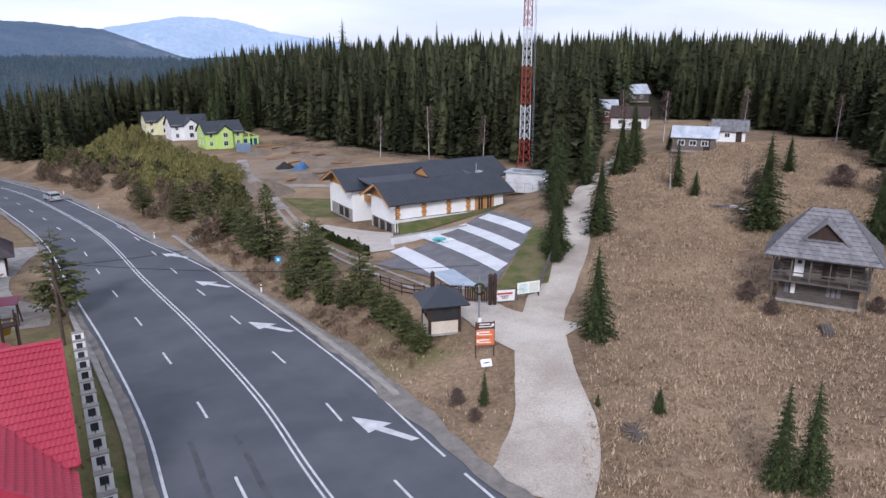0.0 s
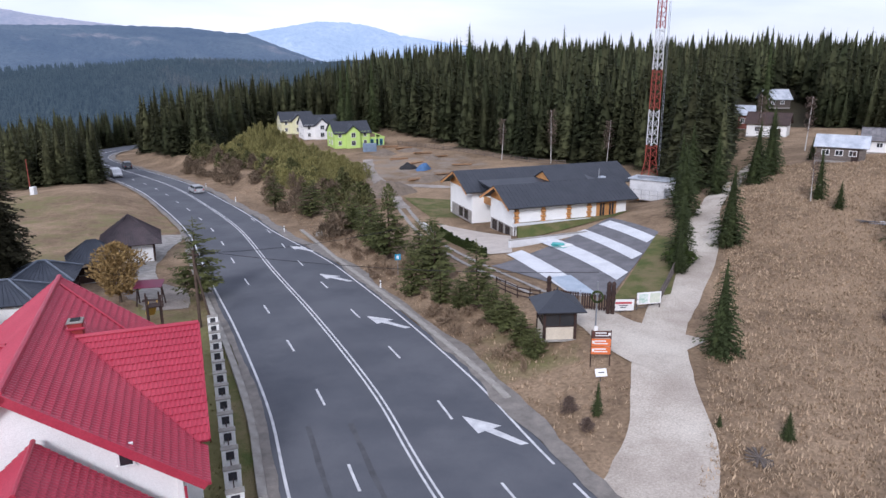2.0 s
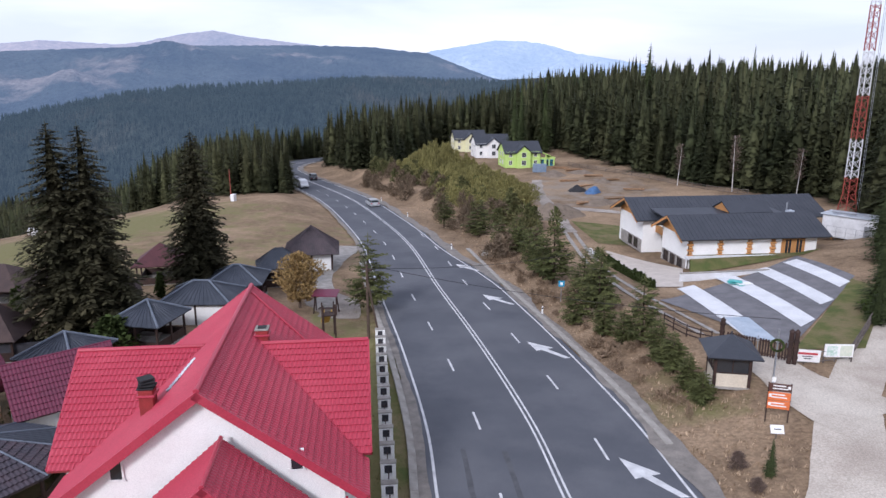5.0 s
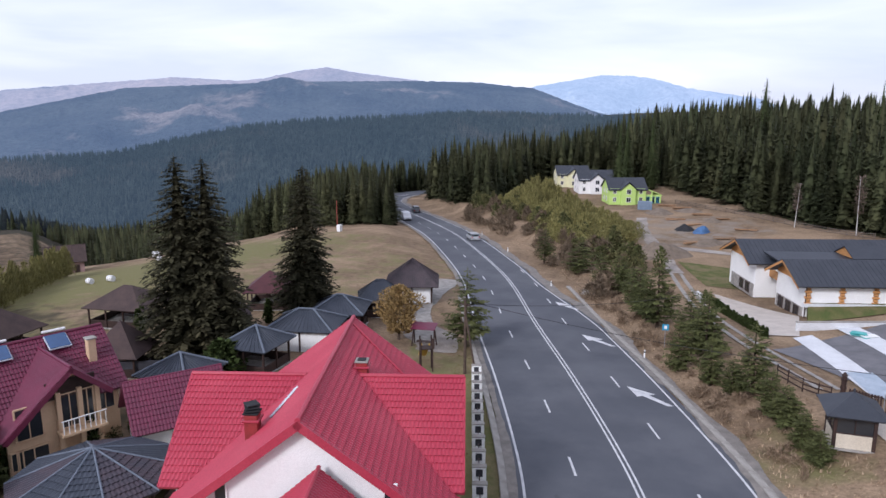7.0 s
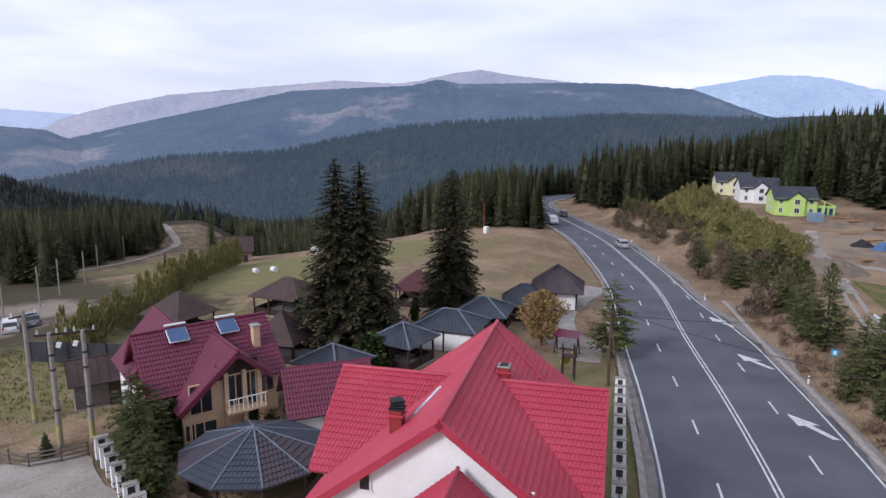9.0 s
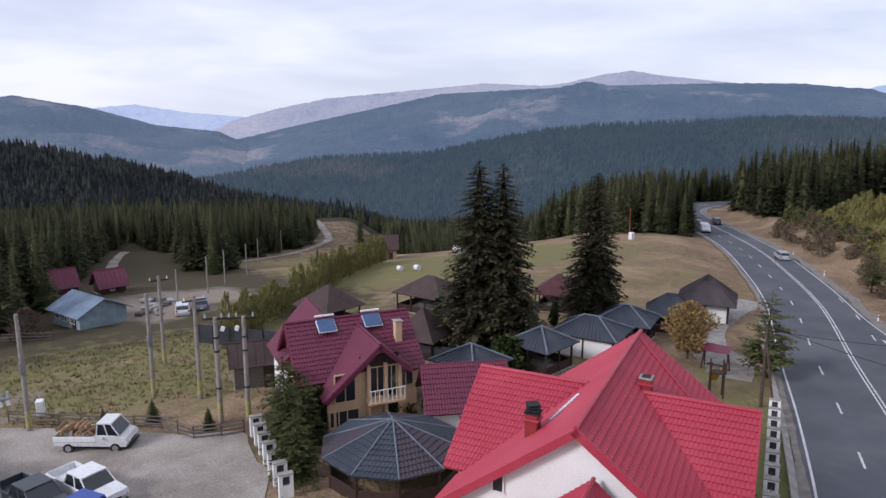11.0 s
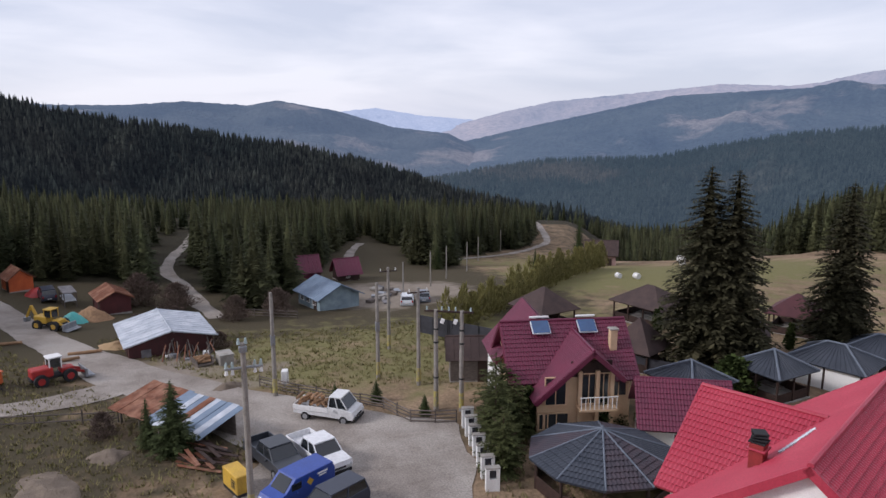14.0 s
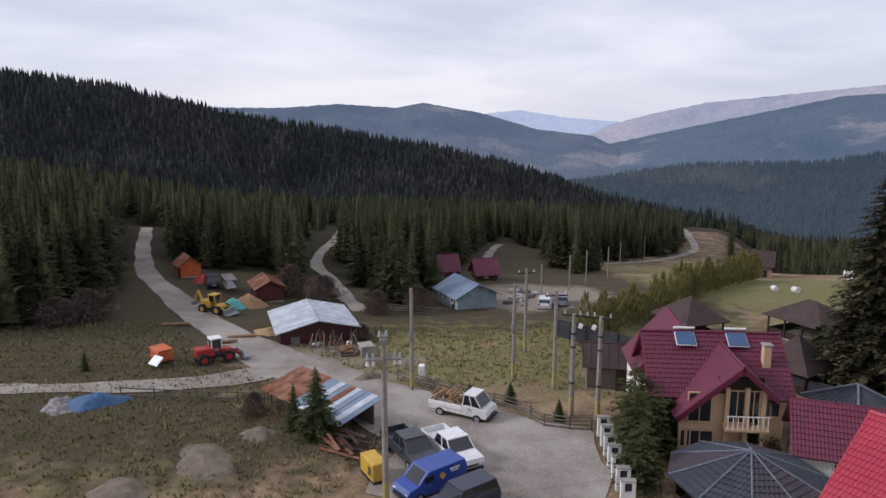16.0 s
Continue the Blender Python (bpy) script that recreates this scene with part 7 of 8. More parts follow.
# ---------------------------------------------------------------- garden pavilions
def pavilion(x, y, rot, sx, sy, h, rise, roof_m, label, cap=None, walls=0, group="", seams=0.0, over=0.5):
    p = thing("garden_pavilion", x, y, rot, label, "pavilion", group)
    nx, ny = max(2, int(sx / 2)), max(2, int(sy / 2))
    for i in range(nx + 1):
        for s in (-1, 1):
            box("post", p, M_DARKWOOD, (0.16, 0.16, h), (-sx / 2 + sx * i / nx, s * sy / 2, h / 2))
    for j in range(1, ny):
        for s in (-1, 1):
            box("post", p, M_DARKWOOD, (0.16, 0.16, h), (s * sx / 2, -sy / 2 + sy * j / ny, h / 2))
    for s in (-1, 1):
        if walls & 1:
            box("wall_panel", p, M_WHITE, (sx * 0.96, 0.12, h * 0.9), (0, s * sy / 2 * 0.98, h * 0.45))
        else:
            box("parapet", p, M_DARKWOOD, (sx * 0.96, 0.08, 0.8), (0, s * sy / 2 * 0.98, 0.45))
        if walls & 2:
            box("wall_panel", p, M_WHITE, (0.12, sy * 0.96, h * 0.9), (s * sx / 2 * 0.98, 0, h * 0.45))
        else:
            box("parapet", p, M_DARKWOOD, (0.08, sy * 0.96, 0.8), (s * sx / 2 * 0.98, 0, 0.45))
    box("floor", p, M_KERB, (sx + 0.3, sy + 0.3, 0.14), (0, 0, 0.04))
    box("table", p, M_OLDWOOD, (sx * 0.5, 0.8, 0.08), (0, 0, 0.78))
    hip_roof(p, sx, sy, h, h + rise, roof_m, cap, over, seams=seams)
    return p


DK = "garden pavilion with a dark hipped sheet roof and grey ridge caps"
pavilion(-42.8, 31.4, 12, 3.8, 3.7, 2.3, 1.3, M_DKROOF, "dark hipped garden pavilion with white panels and grey ridge caps", M_RIDGECAP, 3, "dark garden pavilions", 0.45)
pavilion(-43.6, 39.6, 12, 3.8, 3.8, 2.3, 1.4, M_DKROOF, DK, M_RIDGECAP, 0, "dark garden pavilions", 0.45)
pavilion(-44.6, 46.8, 24, 5.6, 4.2, 2.2, 1.4, M_DKROOF, "dark hipped garden pavilion with white panels and grey ridge caps", M_RIDGECAP, 1, "dark garden pavilions", 0.45)
pavilion(-46.2, 53.5, 28, 4.8, 4.2, 2.2, 1.4, M_DKROOF, DK, M_RIDGECAP, 0, "dark garden pavilions", 0.45)
pavilion(-46.5, 60.8, 40, 4.0, 3.2, 2.2, 1.9, M_DKROOF, "small pavilion with a steep dark blue roof", None, 0, "", 0.4)
pavilion(-66.5, 43.2, 20, 6.0, 5.0, 2.2, 1.9, M_BROWNROOF, "open garden shelter with a brown felt roof", None, 0, "brown garden shelters")
pavilion(-69.5, 31.6, 15, 5.0, 4.6, 2.2, 2.2, M_BROWNROOF, "open garden shelter with a brown felt roof", None, 0, "brown garden shelters")
pavilion(-58.5, 55.8, 35, 4.4, 4.2, 2.2, 2.0, mat("maroon_felt", (0.095, 0.035, 0.040), (0.07, 0.028, 0.032), 0.8, 0.8, 12, 0.3), "garden shelter with a maroon roof", None, 0)
pavilion(-54.0, 45.5, 50, 3.6, 3.6, 2.0, 2.4, M_BROWNROOF, "small shelter with a steep brown roof", None, 0)
pavilion(-52.4, 33.0, 30, 3.4, 3.4, 1.9, 2.6, M_BROWNROOF, "small shelter with a steep brown roof", None, 0)
M_PAVTILE = mat("dark_brown_tile", (0.085, 0.065, 0.070), (0.055, 0.045, 0.050), 0.7, 1.0, 12, 0.3)
pv = pavilion(-48.6, 70.2, 32, 4.8, 4.8, 2.3, 2.9, M_PAVTILE, "roadside pavilion with a steep dark tiled roof", None, 1, "", 0.32, 0.9)
box("counter_wall", pv, M_CREAM_PANEL, (2.4, 0.15, 1.6), (-1.0, -2.5, 0.9))


def octagon(x, y, r, h, rise, z=None):
    o = thing("octagonal_pavilion", x, y, 10, "large dark polygonal pavilion roof with grey ridge strips", "pavilion", z=z)
    n = 10
    for i in range(n):
        a0, a1 = 2 * math.pi * i / n, 2 * math.pi * (i + 1) / n
        p, q = (r * math.cos(a0), r * math.sin(a0), h), (r * math.cos(a1), r * math.sin(a1), h)
        s = slab("roof_slope", o, M_DKROOF if i % 3 else M_DKROOF_RED, [p, q, (0, 0, h + rise)], 0.1)
        tile_sheet("tile_sheet", s, M_DKROOF if i % 3 else M_DKROOF_RED, p, q, [(0, 0, h + rise)], 0.4, 0.24, 0.02)
        tube("ridge_strip", o, M_RIDGECAP, (p[0], p[1], h + 0.06), (0, 0, h + rise + 0.07), 0.055, 6)
        tube("post", o, M_DARKWOOD, (p[0] * 0.9, p[1] * 0.9, 0), (p[0] * 0.9, p[1] * 0.9, h + 0.1), 0.1, 6)
        box("parapet", o, M_DARKWOOD, (r * 0.52, 0.08, 0.85), ((p[0] + q[0]) * 0.45, (p[1] + q[1]) * 0.45, 0.45), (0, 0, math.degrees((a0 + a1) / 2) + 90))
    tube("finial", o, M_RIDGECAP, (0, 0, h + rise), (0, 0, h + rise + 0.25), 0.16, 8, 0.05)


M_DKROOF_RED = mat("dark_reddish_sheets", (0.060, 0.042, 0.052), (0.040, 0.036, 0.048), 0.6, 0.8, 14, 0.2, spec=0.4)
octagon(-33.6, 18.9, 4.3, 1.9, 1.5)
ho = hut("outbuilding", -36.6, 26.2, 65, 5.0, 4.2, 2.6, 2.0, M_WHITE, M_BURG, "white outbuilding with a burgundy tiled roof", 1, 0.5, win=1, seams=0)
for s in (-1, 1):
    q = [(-3.0, s * 2.6, 2.23), (3.0, s * 2.6, 2.23), (3.0, 0, 4.72), (-3.0, 0, 4.72)]
    tile_sheet("tile_sheet", ho, M_BURG, *(q[:2] if s < 0 else q[:2][::-1]), q[2:] if s < 0 else q[2:][::-1])

# playground and garden bits
sl = thing("playground_slide", -32.8, 49.0, -50, "yellow slide with dark timber tower", "slide")
slab("chute", sl, M_YELMACH, [(-1.6, -0.3, 0.25), (-1.6, 0.3, 0.25), (1.0, 0.3, 2.1), (1.0, -0.3, 2.1)], 0.06)
for s in (-1, 1):
    slab("chute_side", sl, M_YELMACH, [(-1.6, s * 0.3, 0.45), (-1.6, s * 0.36, 0.45), (1.0, s * 0.36, 2.3), (1.0, s * 0.3, 2.3)], 0.2)
    for x in (1.0, 1.9):
        box("tower_post", sl, M_DARKWOOD, (0.12, 0.12, 3.0), (x, s * 0.5, 1.5))
box("platform", sl, M_DARKWOOD, (1.0, 1.1, 0.1), (1.45, 0, 2.05))
sw = thing("garden_swing", -36.0, 53.8, 20, "dark timber swing frame with a reddish canopy", "swing")
for s in (-1, 1):
    for d in (-0.6, 0.6):
        tube("leg", sw, M_DARKWOOD, (s * 1.1, d, 0), (s * 1.0, 0, 2.0), 0.07, 6)
box("top_beam", sw, M_DARKWOOD, (2.4, 0.12, 0.12), (0, 0, 2.0))
slab("canopy", sw, M_BURG, [(-1.2, -0.8, 1.95), (1.2, -0.8, 1.95), (1.2, 0.8, 2.2), (-1.2, 0.8, 2.2)], 0.05)
box("seat", sw, M_DARKWOOD, (1.5, 0.5, 0.08), (0, 0, 0.5))
rp = thing("timber_pole", -29.0, 49.6, 0, "brown timber utility pole beside the highway", "utility pole")
tube("shaft", rp, M_BARK, (0, 0, -0.2), (0, 0, 6.6), 0.15, 8, 0.1)
box("crossarm", rp, M_DARKWOOD, (1.0, 0.1, 0.12), (0, 0, 6.2))
tube("stay", rp, M_BARK, (0.9, 0.3, 0), (0.05, 0, 5.2), 0.09, 6)


def cable(name, a, b, sag, r=0.015, n=14, label="thin dark overhead cable"):
    cu = bpy.data.curves.new(name, "CURVE")
    cu.dimensions, cu.bevel_depth, cu.bevel_resolution = "3D", r, 0
    sp = cu.splines.new("POLY")
    sp.points.add(n)
    for i in range(n + 1):
        t = i / n
        p = Vector(a).lerp(Vector(b), t)
        sp.points[i].co = (p.x, p.y, p.z - sag * 4 * t * (1 - t), 1)
    cu.materials.append(M_BLACK)
    return tagged(new(name, cu), label, "cable")


cable("overhead_cable", (-29.0, 49.6, 5.0), (2.6, 48.2, 5.2), 0.6, 0.02)
cable("overhead_cable", (-29.0, 49.6, 4.7), (-15, 66, 3.6), 0.5, 0.02)

# trees of the garden
place_tree(T_BIG[0], -50.6, 38.2, 17.6, "", 1.05)
place_tree(T_BIG[1], -49.2, 39.8, 17.4, "", 1.0)
place_tree(T_BIG[1], -51.6, 53.8, 16.4, "", 1.02)
for x, y, h in ((-39.8, 30.5, 1.7), (-40.4, 29.2, 1.6), (-46.2, 50.2, 2.6), (-53.5, 50.5, 2.6), (-61.5, 40.8, 2.6), (-62.8, 42.0, 2.4), (-42.0, 46.2, 2.4), (-39.8, 22.4, 2.9), (-41.2, 17.6, 3.3), (-56, 36, 2.6)):
    place_tree(T_THUJA[0], x, y, h, "", 1.1)
place_tree(T_OCHRE[0], -39.0, 53.8, 5.4, "", 0.95)
for x, y, h, k, w in ((-42.3, 15.8, 5.6, 0, 1.7), (-39.4, 14.6, 5.4, 1, 1.5), (-36.4, 13.9, 4.3, 2, 1.6), (-43.8, 17.2, 4.2, 2, 1.4), (-40.6, 16.4, 4.6, 1, 1.6)):
    place_tree(T_YARD[0], x, y, h, "", w * 0.8)
for x, y, h, w in ((-44.4, 36.6, 3.0, 1.3), (-41.2, 24.6, 1.0, 1.3), (-40.8, 26.2, 0.9, 1.4), (-38.4, 23.4, 0.8, 1.3)):
    place_tree(T_SHRUB[0], x, y, h, "", w)
thicket("hedge_twigs", [(-69 - 0.55 * i + random.uniform(-0.6, 0.6), 20 + 0.53 * i + random.uniform(-0.6, 0.6), 3.4, random.uniform(2.4, 5.0)) for i in range(84)], M_LEAF, "yellow-green budding hedge between the pastures", 360, 0.16, 3.4, 9, [(0.02, 0.25), (0.5, 0.34), (1.0, 0.06)], 0.10)
wf = thing("mesh_fence", -60, 24, 40, "dark mesh fence round the garden", "fence")
for i in range(16):
    tube("post", wf, M_BLACK, (-11 + 1.8 * i, 0.03 * i, -0.5), (-11 + 1.8 * i, 0.03 * i, 2.0), 0.04, 5)
box("mesh_panel", wf, M_TEXTDK, (27, 0.02, 1.9), (2.5, 0.2, 0.95), bevel=0)


# ---------------------------------------------------------------- poles
def pole(x, y, h, kind=0, rot=80, lean=0.0):
    p = thing("concrete_pole", x, y, rot, "tapered grey concrete utility pole with yellow foot", "utility pole", "concrete poles")
    tube("shaft", p, M_CONC, (0, 0, -0.3), (lean, 0, h), 0.12 if kind == 4 else 0.19, 10, 0.09 if kind == 4 else 0.13)
    if kind != 4:
        tube("yellow_band", p, M_YPAINT, (0, 0, 0.35), (lean * 0.1, 0, 1.5), 0.192, 10, 0.188)
    if kind == 1:                                              # crossarm with glass insulators
        box("crossarm", p, M_STEEL, (0.12, 1.9, 0.12), (lean, 0, h - 1.3))
        for y in (-0.85, -0.55, 0.55, 0.85):
            tube("insulator", p, M_INSUL, (lean, y, h - 1.25), (lean, y, h - 0.95), 0.09, 8, 0.05)
            tube("insulator", p, M_BANNER, (lean, y, h - 1.6), (lean, y, h - 1.36), 0.1, 8, 0.06)
        for y in (-0.2, 0.15):
            tube("insulator", p, M_INSUL, (lean, y, h - 0.05), (lean, y, h + 0.25), 0.1, 8, 0.05)
        box("switch_box", p, M_STEEL, (0.25, 0.4, 0.3), (lean + 0.1, 0, h - 0.3))
    elif kind == 2:
        box("crossarm", p, M_DARKWOOD, (0.12, 1.8, 0.12), (lean, 0, h - 0.4))
        for y in (-0.75, 0.0, 0.75):
            tube("insulator", p, M_BANNER, (lean, y, h - 0.35), (lean, y, h - 0.1), 0.06, 6, 0.04)
    elif kind == 3:
        box("bracket", p, M_STEEL, (0.3, 0.35, 0.8), (lean, 0, h * 0.55))
    return p


pole(-35.2, -0.6, 9.7, 1, 4)
pole(-54.4, 1.6, 8.5, 3, 4)
pole(-56.4, 10.3, 8.4, 3, 4)
pole(-66.1, 13.3, 8.4, 2, 4)
pole(-53.4, 13.1, 8.3, 2, 4)
for x, y in ((-95, 21.5), (-104, 28), (-112, 33), (-122, 40), (-150, 52), (-172, 66)):
    tagged(pole(x, y, 5.6, 4, 60), "slim grey pole on the pasture")
tp = thing("transformer_frame", -47.0, 13.75, 64, "pair of concrete poles carrying a crossbeam with fuses", "utility pole")
for s in (-1, 1):
    tube("shaft", tp, M_CONC, (s * 0.95, 0, -0.3), (s * 0.95, 0, 7.7), 0.19, 10, 0.14)
    tube("yellow_band", tp, M_YPAINT, (s * 0.95, 0, 0.3), (s * 0.95, 0, 1.5), 0.193, 10, 0.19)
    for z in (2.5, 5.2, 6.2):
        tube("clamp", tp, M_BLACK, (s * 0.95, 0, z), (s * 0.95, 0, z + 0.12), 0.2, 8)
box("crossbeam", tp, M_DARKWOOD, (3.6, 0.14, 0.16), (0, 0.0, 7.6))
for x in (-1.6, -0.5, 0.0, 0.5, 1.6):
    tube("insulator", tp, M_INSUL, (x, 0, 7.68), (x, 0, 7.95), 0.08, 8, 0.05)
for x in (-0.45, 0.5):
    box("fuse", tp, M_BANNER, (0.28, 0.2, 0.34), (x, -0.12, 6.9), (0, 20, 0))
    tube("lead", tp, M_BLACK, (x, -0.1, 7.5), (x - 0.3, -0.15, 6.2), 0.03, 5)
mb = thing("meter_cabinet", -56.6, 2.5, 80, "white metal meter cabinet on a stand", "cabinet")
box("body", mb, M_BANNER, (0.5, 0.7, 1.1), (0, 0, 0.95), bevel=0.04)
box("door", mb, M_BANNER, (0.03, 0.6, 0.95), (0.27, 0, 0.97))
for s in (-1, 1):
    box("leg", mb, M_STEEL, (0.08, 0.08, 0.5), (0, s * 0.28, 0.2))
hut("hut", -54.2, 17.8, 75, 3.4, 3.0, 2.3, 1.2, M_OLDWOOD, M_BROWNROOF, "small weathered garden shed with a dark felt roof", 1, 0.4, win=0)
plank_fence("wooden_fence", [(-44.6, 13.6), (-45.6, 10.5), (-48.8, 9.2), (-51.5, 6.0), (-54, 3.4), (-57.5, 0.5)], 1.0, 4, M_OLDWOOD, "old grey plank fence along the field", 2.0)
plank_fence("wooden_fence", [(-53.5, -21), (-52.6, -15), (-52, -9.5)], 1.0, 2, M_OLDWOOD, "broken weathered rail fence", 3.2)
plank_fence("wooden_fence", [(-91, -1), (-89, 3), (-87.5, 6)], 1.1, 3, M_OLDWOOD, "weathered rail fence by the track", 1.6)
for x, y, h in ((-50.6, 9.0, 1.8), (-50.2, 5.8, 2.0), (-46.6, 11.8, 1.7)):
    place_tree(T_SPR[1], x, y, h, "small young spruce by the fence", 1.3)
place_tree(T_SPR[0], -45.0, -5.2, 4.9, "bushy spruce beside the rusty shelter", 1.5)
place_tree(T_SPR[2], -46.4, -6.9, 3.4, "small spruce beside the rusty shelter", 1.2)
place_tree(T_SPR[1], -60.5, -26.5, 2.0, "single small spruce on the dry slope", 0.9)
place_tree(T_SPR[0], -146.2, 75.5, 11.5, "dark spruce standing on the far pasture", 0.75)
place_tree(T_SPR[2], -118, 52, 4, "small spruce on the pasture", 1.2)
place_tree(T_SPR[1], -128, 36, 5, "small spruce on the pasture", 1.0)
for x, y, h, w in ((-88, -1.5, 3.0, 1.3), (-90.5, 3.8, 3.4, 1.3), (-84, -8, 2.6, 1.4), (-82, -12, 2.2, 1.4), (-72, -3, 1.8, 1.3), (-80, -34, 3.2, 2.0), (-77, -36, 2.8, 2.2), (-49, -10, 1.8, 1.2), (-100, -14, 4.0, 1.5), (-97, -9, 3.4, 1.6)):
    place_tree(T_TWIG[0], x, y, h, "", w)


# ---------------------------------------------------------------- vehicles
M_GLASSCAR = glass_mat("car_glass", (0.018, 0.022, 0.026), 0.05)
M_LAMP = mat("headlamp", (0.6, 0.62, 0.65), None, 0.15, 1, 5, 0)
M_TAIL = mat("tail_lamp", (0.35, 0.02, 0.02), None, 0.25, 1, 5, 0)


def paint_mat(name, c):
    return mat(name, c, tuple(v * 0.9 for v in c), 0.3, 0.8, 6.0, 0, spec=0.6)


def vehicle(name, x, y, rot, paint, label, length, width, profile, cabin, wheels=0.33, z=None, category="car"):
    """A road vehicle facing +x: the lower body from a side profile, the glass house as a tapered box."""
    v = thing(name, x, y, rot, label, category, z=z)
    bm = bmesh.new()
    rows = []
    for k, (yy, pull) in enumerate(((-width / 2, 0.93), (-width / 2 * 0.97, 1.0), (width / 2 * 0.97, 1.0), (width / 2, 0.93))):
        mid = sum(p[1] for p in profile) / len(profile)
        rows.append([bm.verts.new((px * (0.985 if k in (0, 3) else 1), yy, mid + (pz - mid) * pull)) for px, pz in profile])
    n = len(profile)
    for a, b in zip(rows[:-1], rows[1:]):
        for i in range(n):
            bm.faces.new((a[i], a[(i + 1) % n], b[(i + 1) % n], b[i]))
    bm.faces.new(rows[0][::-1])
    bm.faces.new(rows[-1])
    bmesh.ops.recalc_face_normals(bm, faces=bm.faces[:])
    body = part("body", bm, paint, v)
    for c in cabin:
        (x0, x1, t0, t1, z0, z1) = c
        wb, wt = width * 0.47, width * 0.40
        bm = bmesh.new()
        lo = [bm.verts.new(p) for p in ((x0, -wb, z0), (x1, -wb, z0), (x1, wb, z0), (x0, wb, z0))]
        hi = [bm.verts.new(p) for p in ((t0, -wt, z1), (t1, -wt, z1), (t1, wt, z1), (t0, wt, z1))]
        bm.faces.new(hi)
        for i in range(4):
            bm.faces.new((lo[i], lo[(i + 1) % 4], hi[(i + 1) % 4], hi[i]))
        part("glass_house", bm, M_GLASSCAR, v, "dark tinted windows")
        slab("roof", v, paint, [(t0 - 0.05, -wt - 0.02, z1 + 0.05), (t1 + 0.08, -wt - 0.02, z1 + 0.05), (t1 + 0.08, wt + 0.02, z1 + 0.05), (t0 - 0.05, wt + 0.02, z1 + 0.05)], 0.08)
        for s in (-1, 1):
            for xa, xb in ((x0, t0), (x1, t1), ((x0 + x1) / 2, (t0 + t1) / 2)):
                tube("pillar", v, paint, (xa, s * wb, z0), (xb, s * (wt + 0.01), z1), 0.045, 5)
    for sx in (length * 0.31, -length * 0.30):
        for s in (-1, 1):
            t = tube("wheel", v, M_BLACK, (sx, s * (width / 2 - 0.2), wheels), (sx, s * (width / 2 + 0.02), wheels), wheels, 14)
            tube("rim", t, M_CHROME, (sx, s * (width / 2 + 0.0), wheels), (sx, s * (width / 2 + 0.03), wheels), wheels * 0.6, 10)
    fx, rx = max(p[0] for p in profile), min(p[0] for p in profile)
    for s in (-1, 1):
        box("headlight", v, M_LAMP, (0.12, 0.36, 0.16), (fx - 0.08, s * width * 0.36, 0.72), (0, 0, -s * 12), 0.04)
        box("tail_light", v, M_TAIL, (0.08, 0.2, 0.3), (rx + 0.04, s * width * 0.41, 0.85), bevel=0.03)
        box("mirror", v, paint, (0.12, 0.2, 0.14), (length * 0.16, s * (width / 2 + 0.08), 1.05), bevel=0.04)
    box("front_bumper", v, M_BLACK, (0.1, width * 0.9, 0.2), (fx - 0.02, 0, 0.38), bevel=0.04)
    box("grille", v, M_BLACK, (0.05, width * 0.45, 0.12), (fx + 0.0, 0, 0.66), bevel=0.02)
    box("number_plate", v, M_BANNER, (0.03, 0.5, 0.11), (rx - 0.01, 0, 0.6), bevel=0)
    return v


ESTATE = [(-2.2, 0.3), (2.15, 0.28), (2.25, 0.55), (2.0, 0.78), (1.0, 0.95), (-2.1, 1.0), (-2.25, 0.7)]
EST_CAB = [(-2.05, 1.05, -1.75, 0.35, 0.96, 1.45)]
SUVP = [(-2.3, 0.4), (2.2, 0.38), (2.32, 0.7), (2.2, 1.0), (1.15, 1.12), (-2.25, 1.16), (-2.35, 0.8)]
SUV_CAB = [(-2.2, 1.2, -2.0, 0.55, 1.12, 1.75)]
PICK = [(-2.55, 0.45), (2.45, 0.42), (2.55, 0.72), (2.45, 0.98), (1.35, 1.1), (-0.7, 1.12), (-0.72, 0.78), (-2.5, 0.78), (-2.6, 0.6)]
PICK_CAB = [(-0.7, 1.4, -0.5, 0.75, 1.1, 1.7)]
VAN = [(-2.35, 0.35), (2.3, 0.35), (2.42, 0.7), (2.2, 1.0), (1.5, 1.2), (0.75, 1.92), (-2.2, 1.98), (-2.4, 1.5)]


def pickup(x, y, rot, paint, label):
    v = vehicle("pickup_truck", x, y, rot, paint, label, 5.2, 1.8, PICK, PICK_CAB, 0.37, category="pickup truck")
    for s in (-1, 1):
        box("bed_side", v, paint, (1.8, 0.08, 0.42), (-1.62, s * 0.84, 0.95))
    box("tailgate", v, paint, (0.08, 1.7, 0.42), (-2.52, 0, 0.95))
    return v


pickup(-41.0, 3.5, 24, paint_mat("white_paint", (0.72, 0.72, 0.73)), "white double-cab pickup parked on gravel")
p2 = pickup(-41.2, 0.9, 24, paint_mat("charcoal_paint", (0.035, 0.040, 0.050)), "charcoal pickup with an open bed parked on gravel")
bv = vehicle("delivery_van", -36.9, 1.9, -58, paint_mat("blue_paint", (0.022, 0.060, 0.30)), "bright blue panel van with yellow emblem", 4.7, 1.85, VAN, [], 0.34, category="van")
slab("windscreen", bv, M_GLASSCAR, [(1.56, -0.72, 1.19), (1.56, 0.72, 1.19), (0.84, 0.66, 1.87), (0.84, -0.66, 1.87)], 0.03)
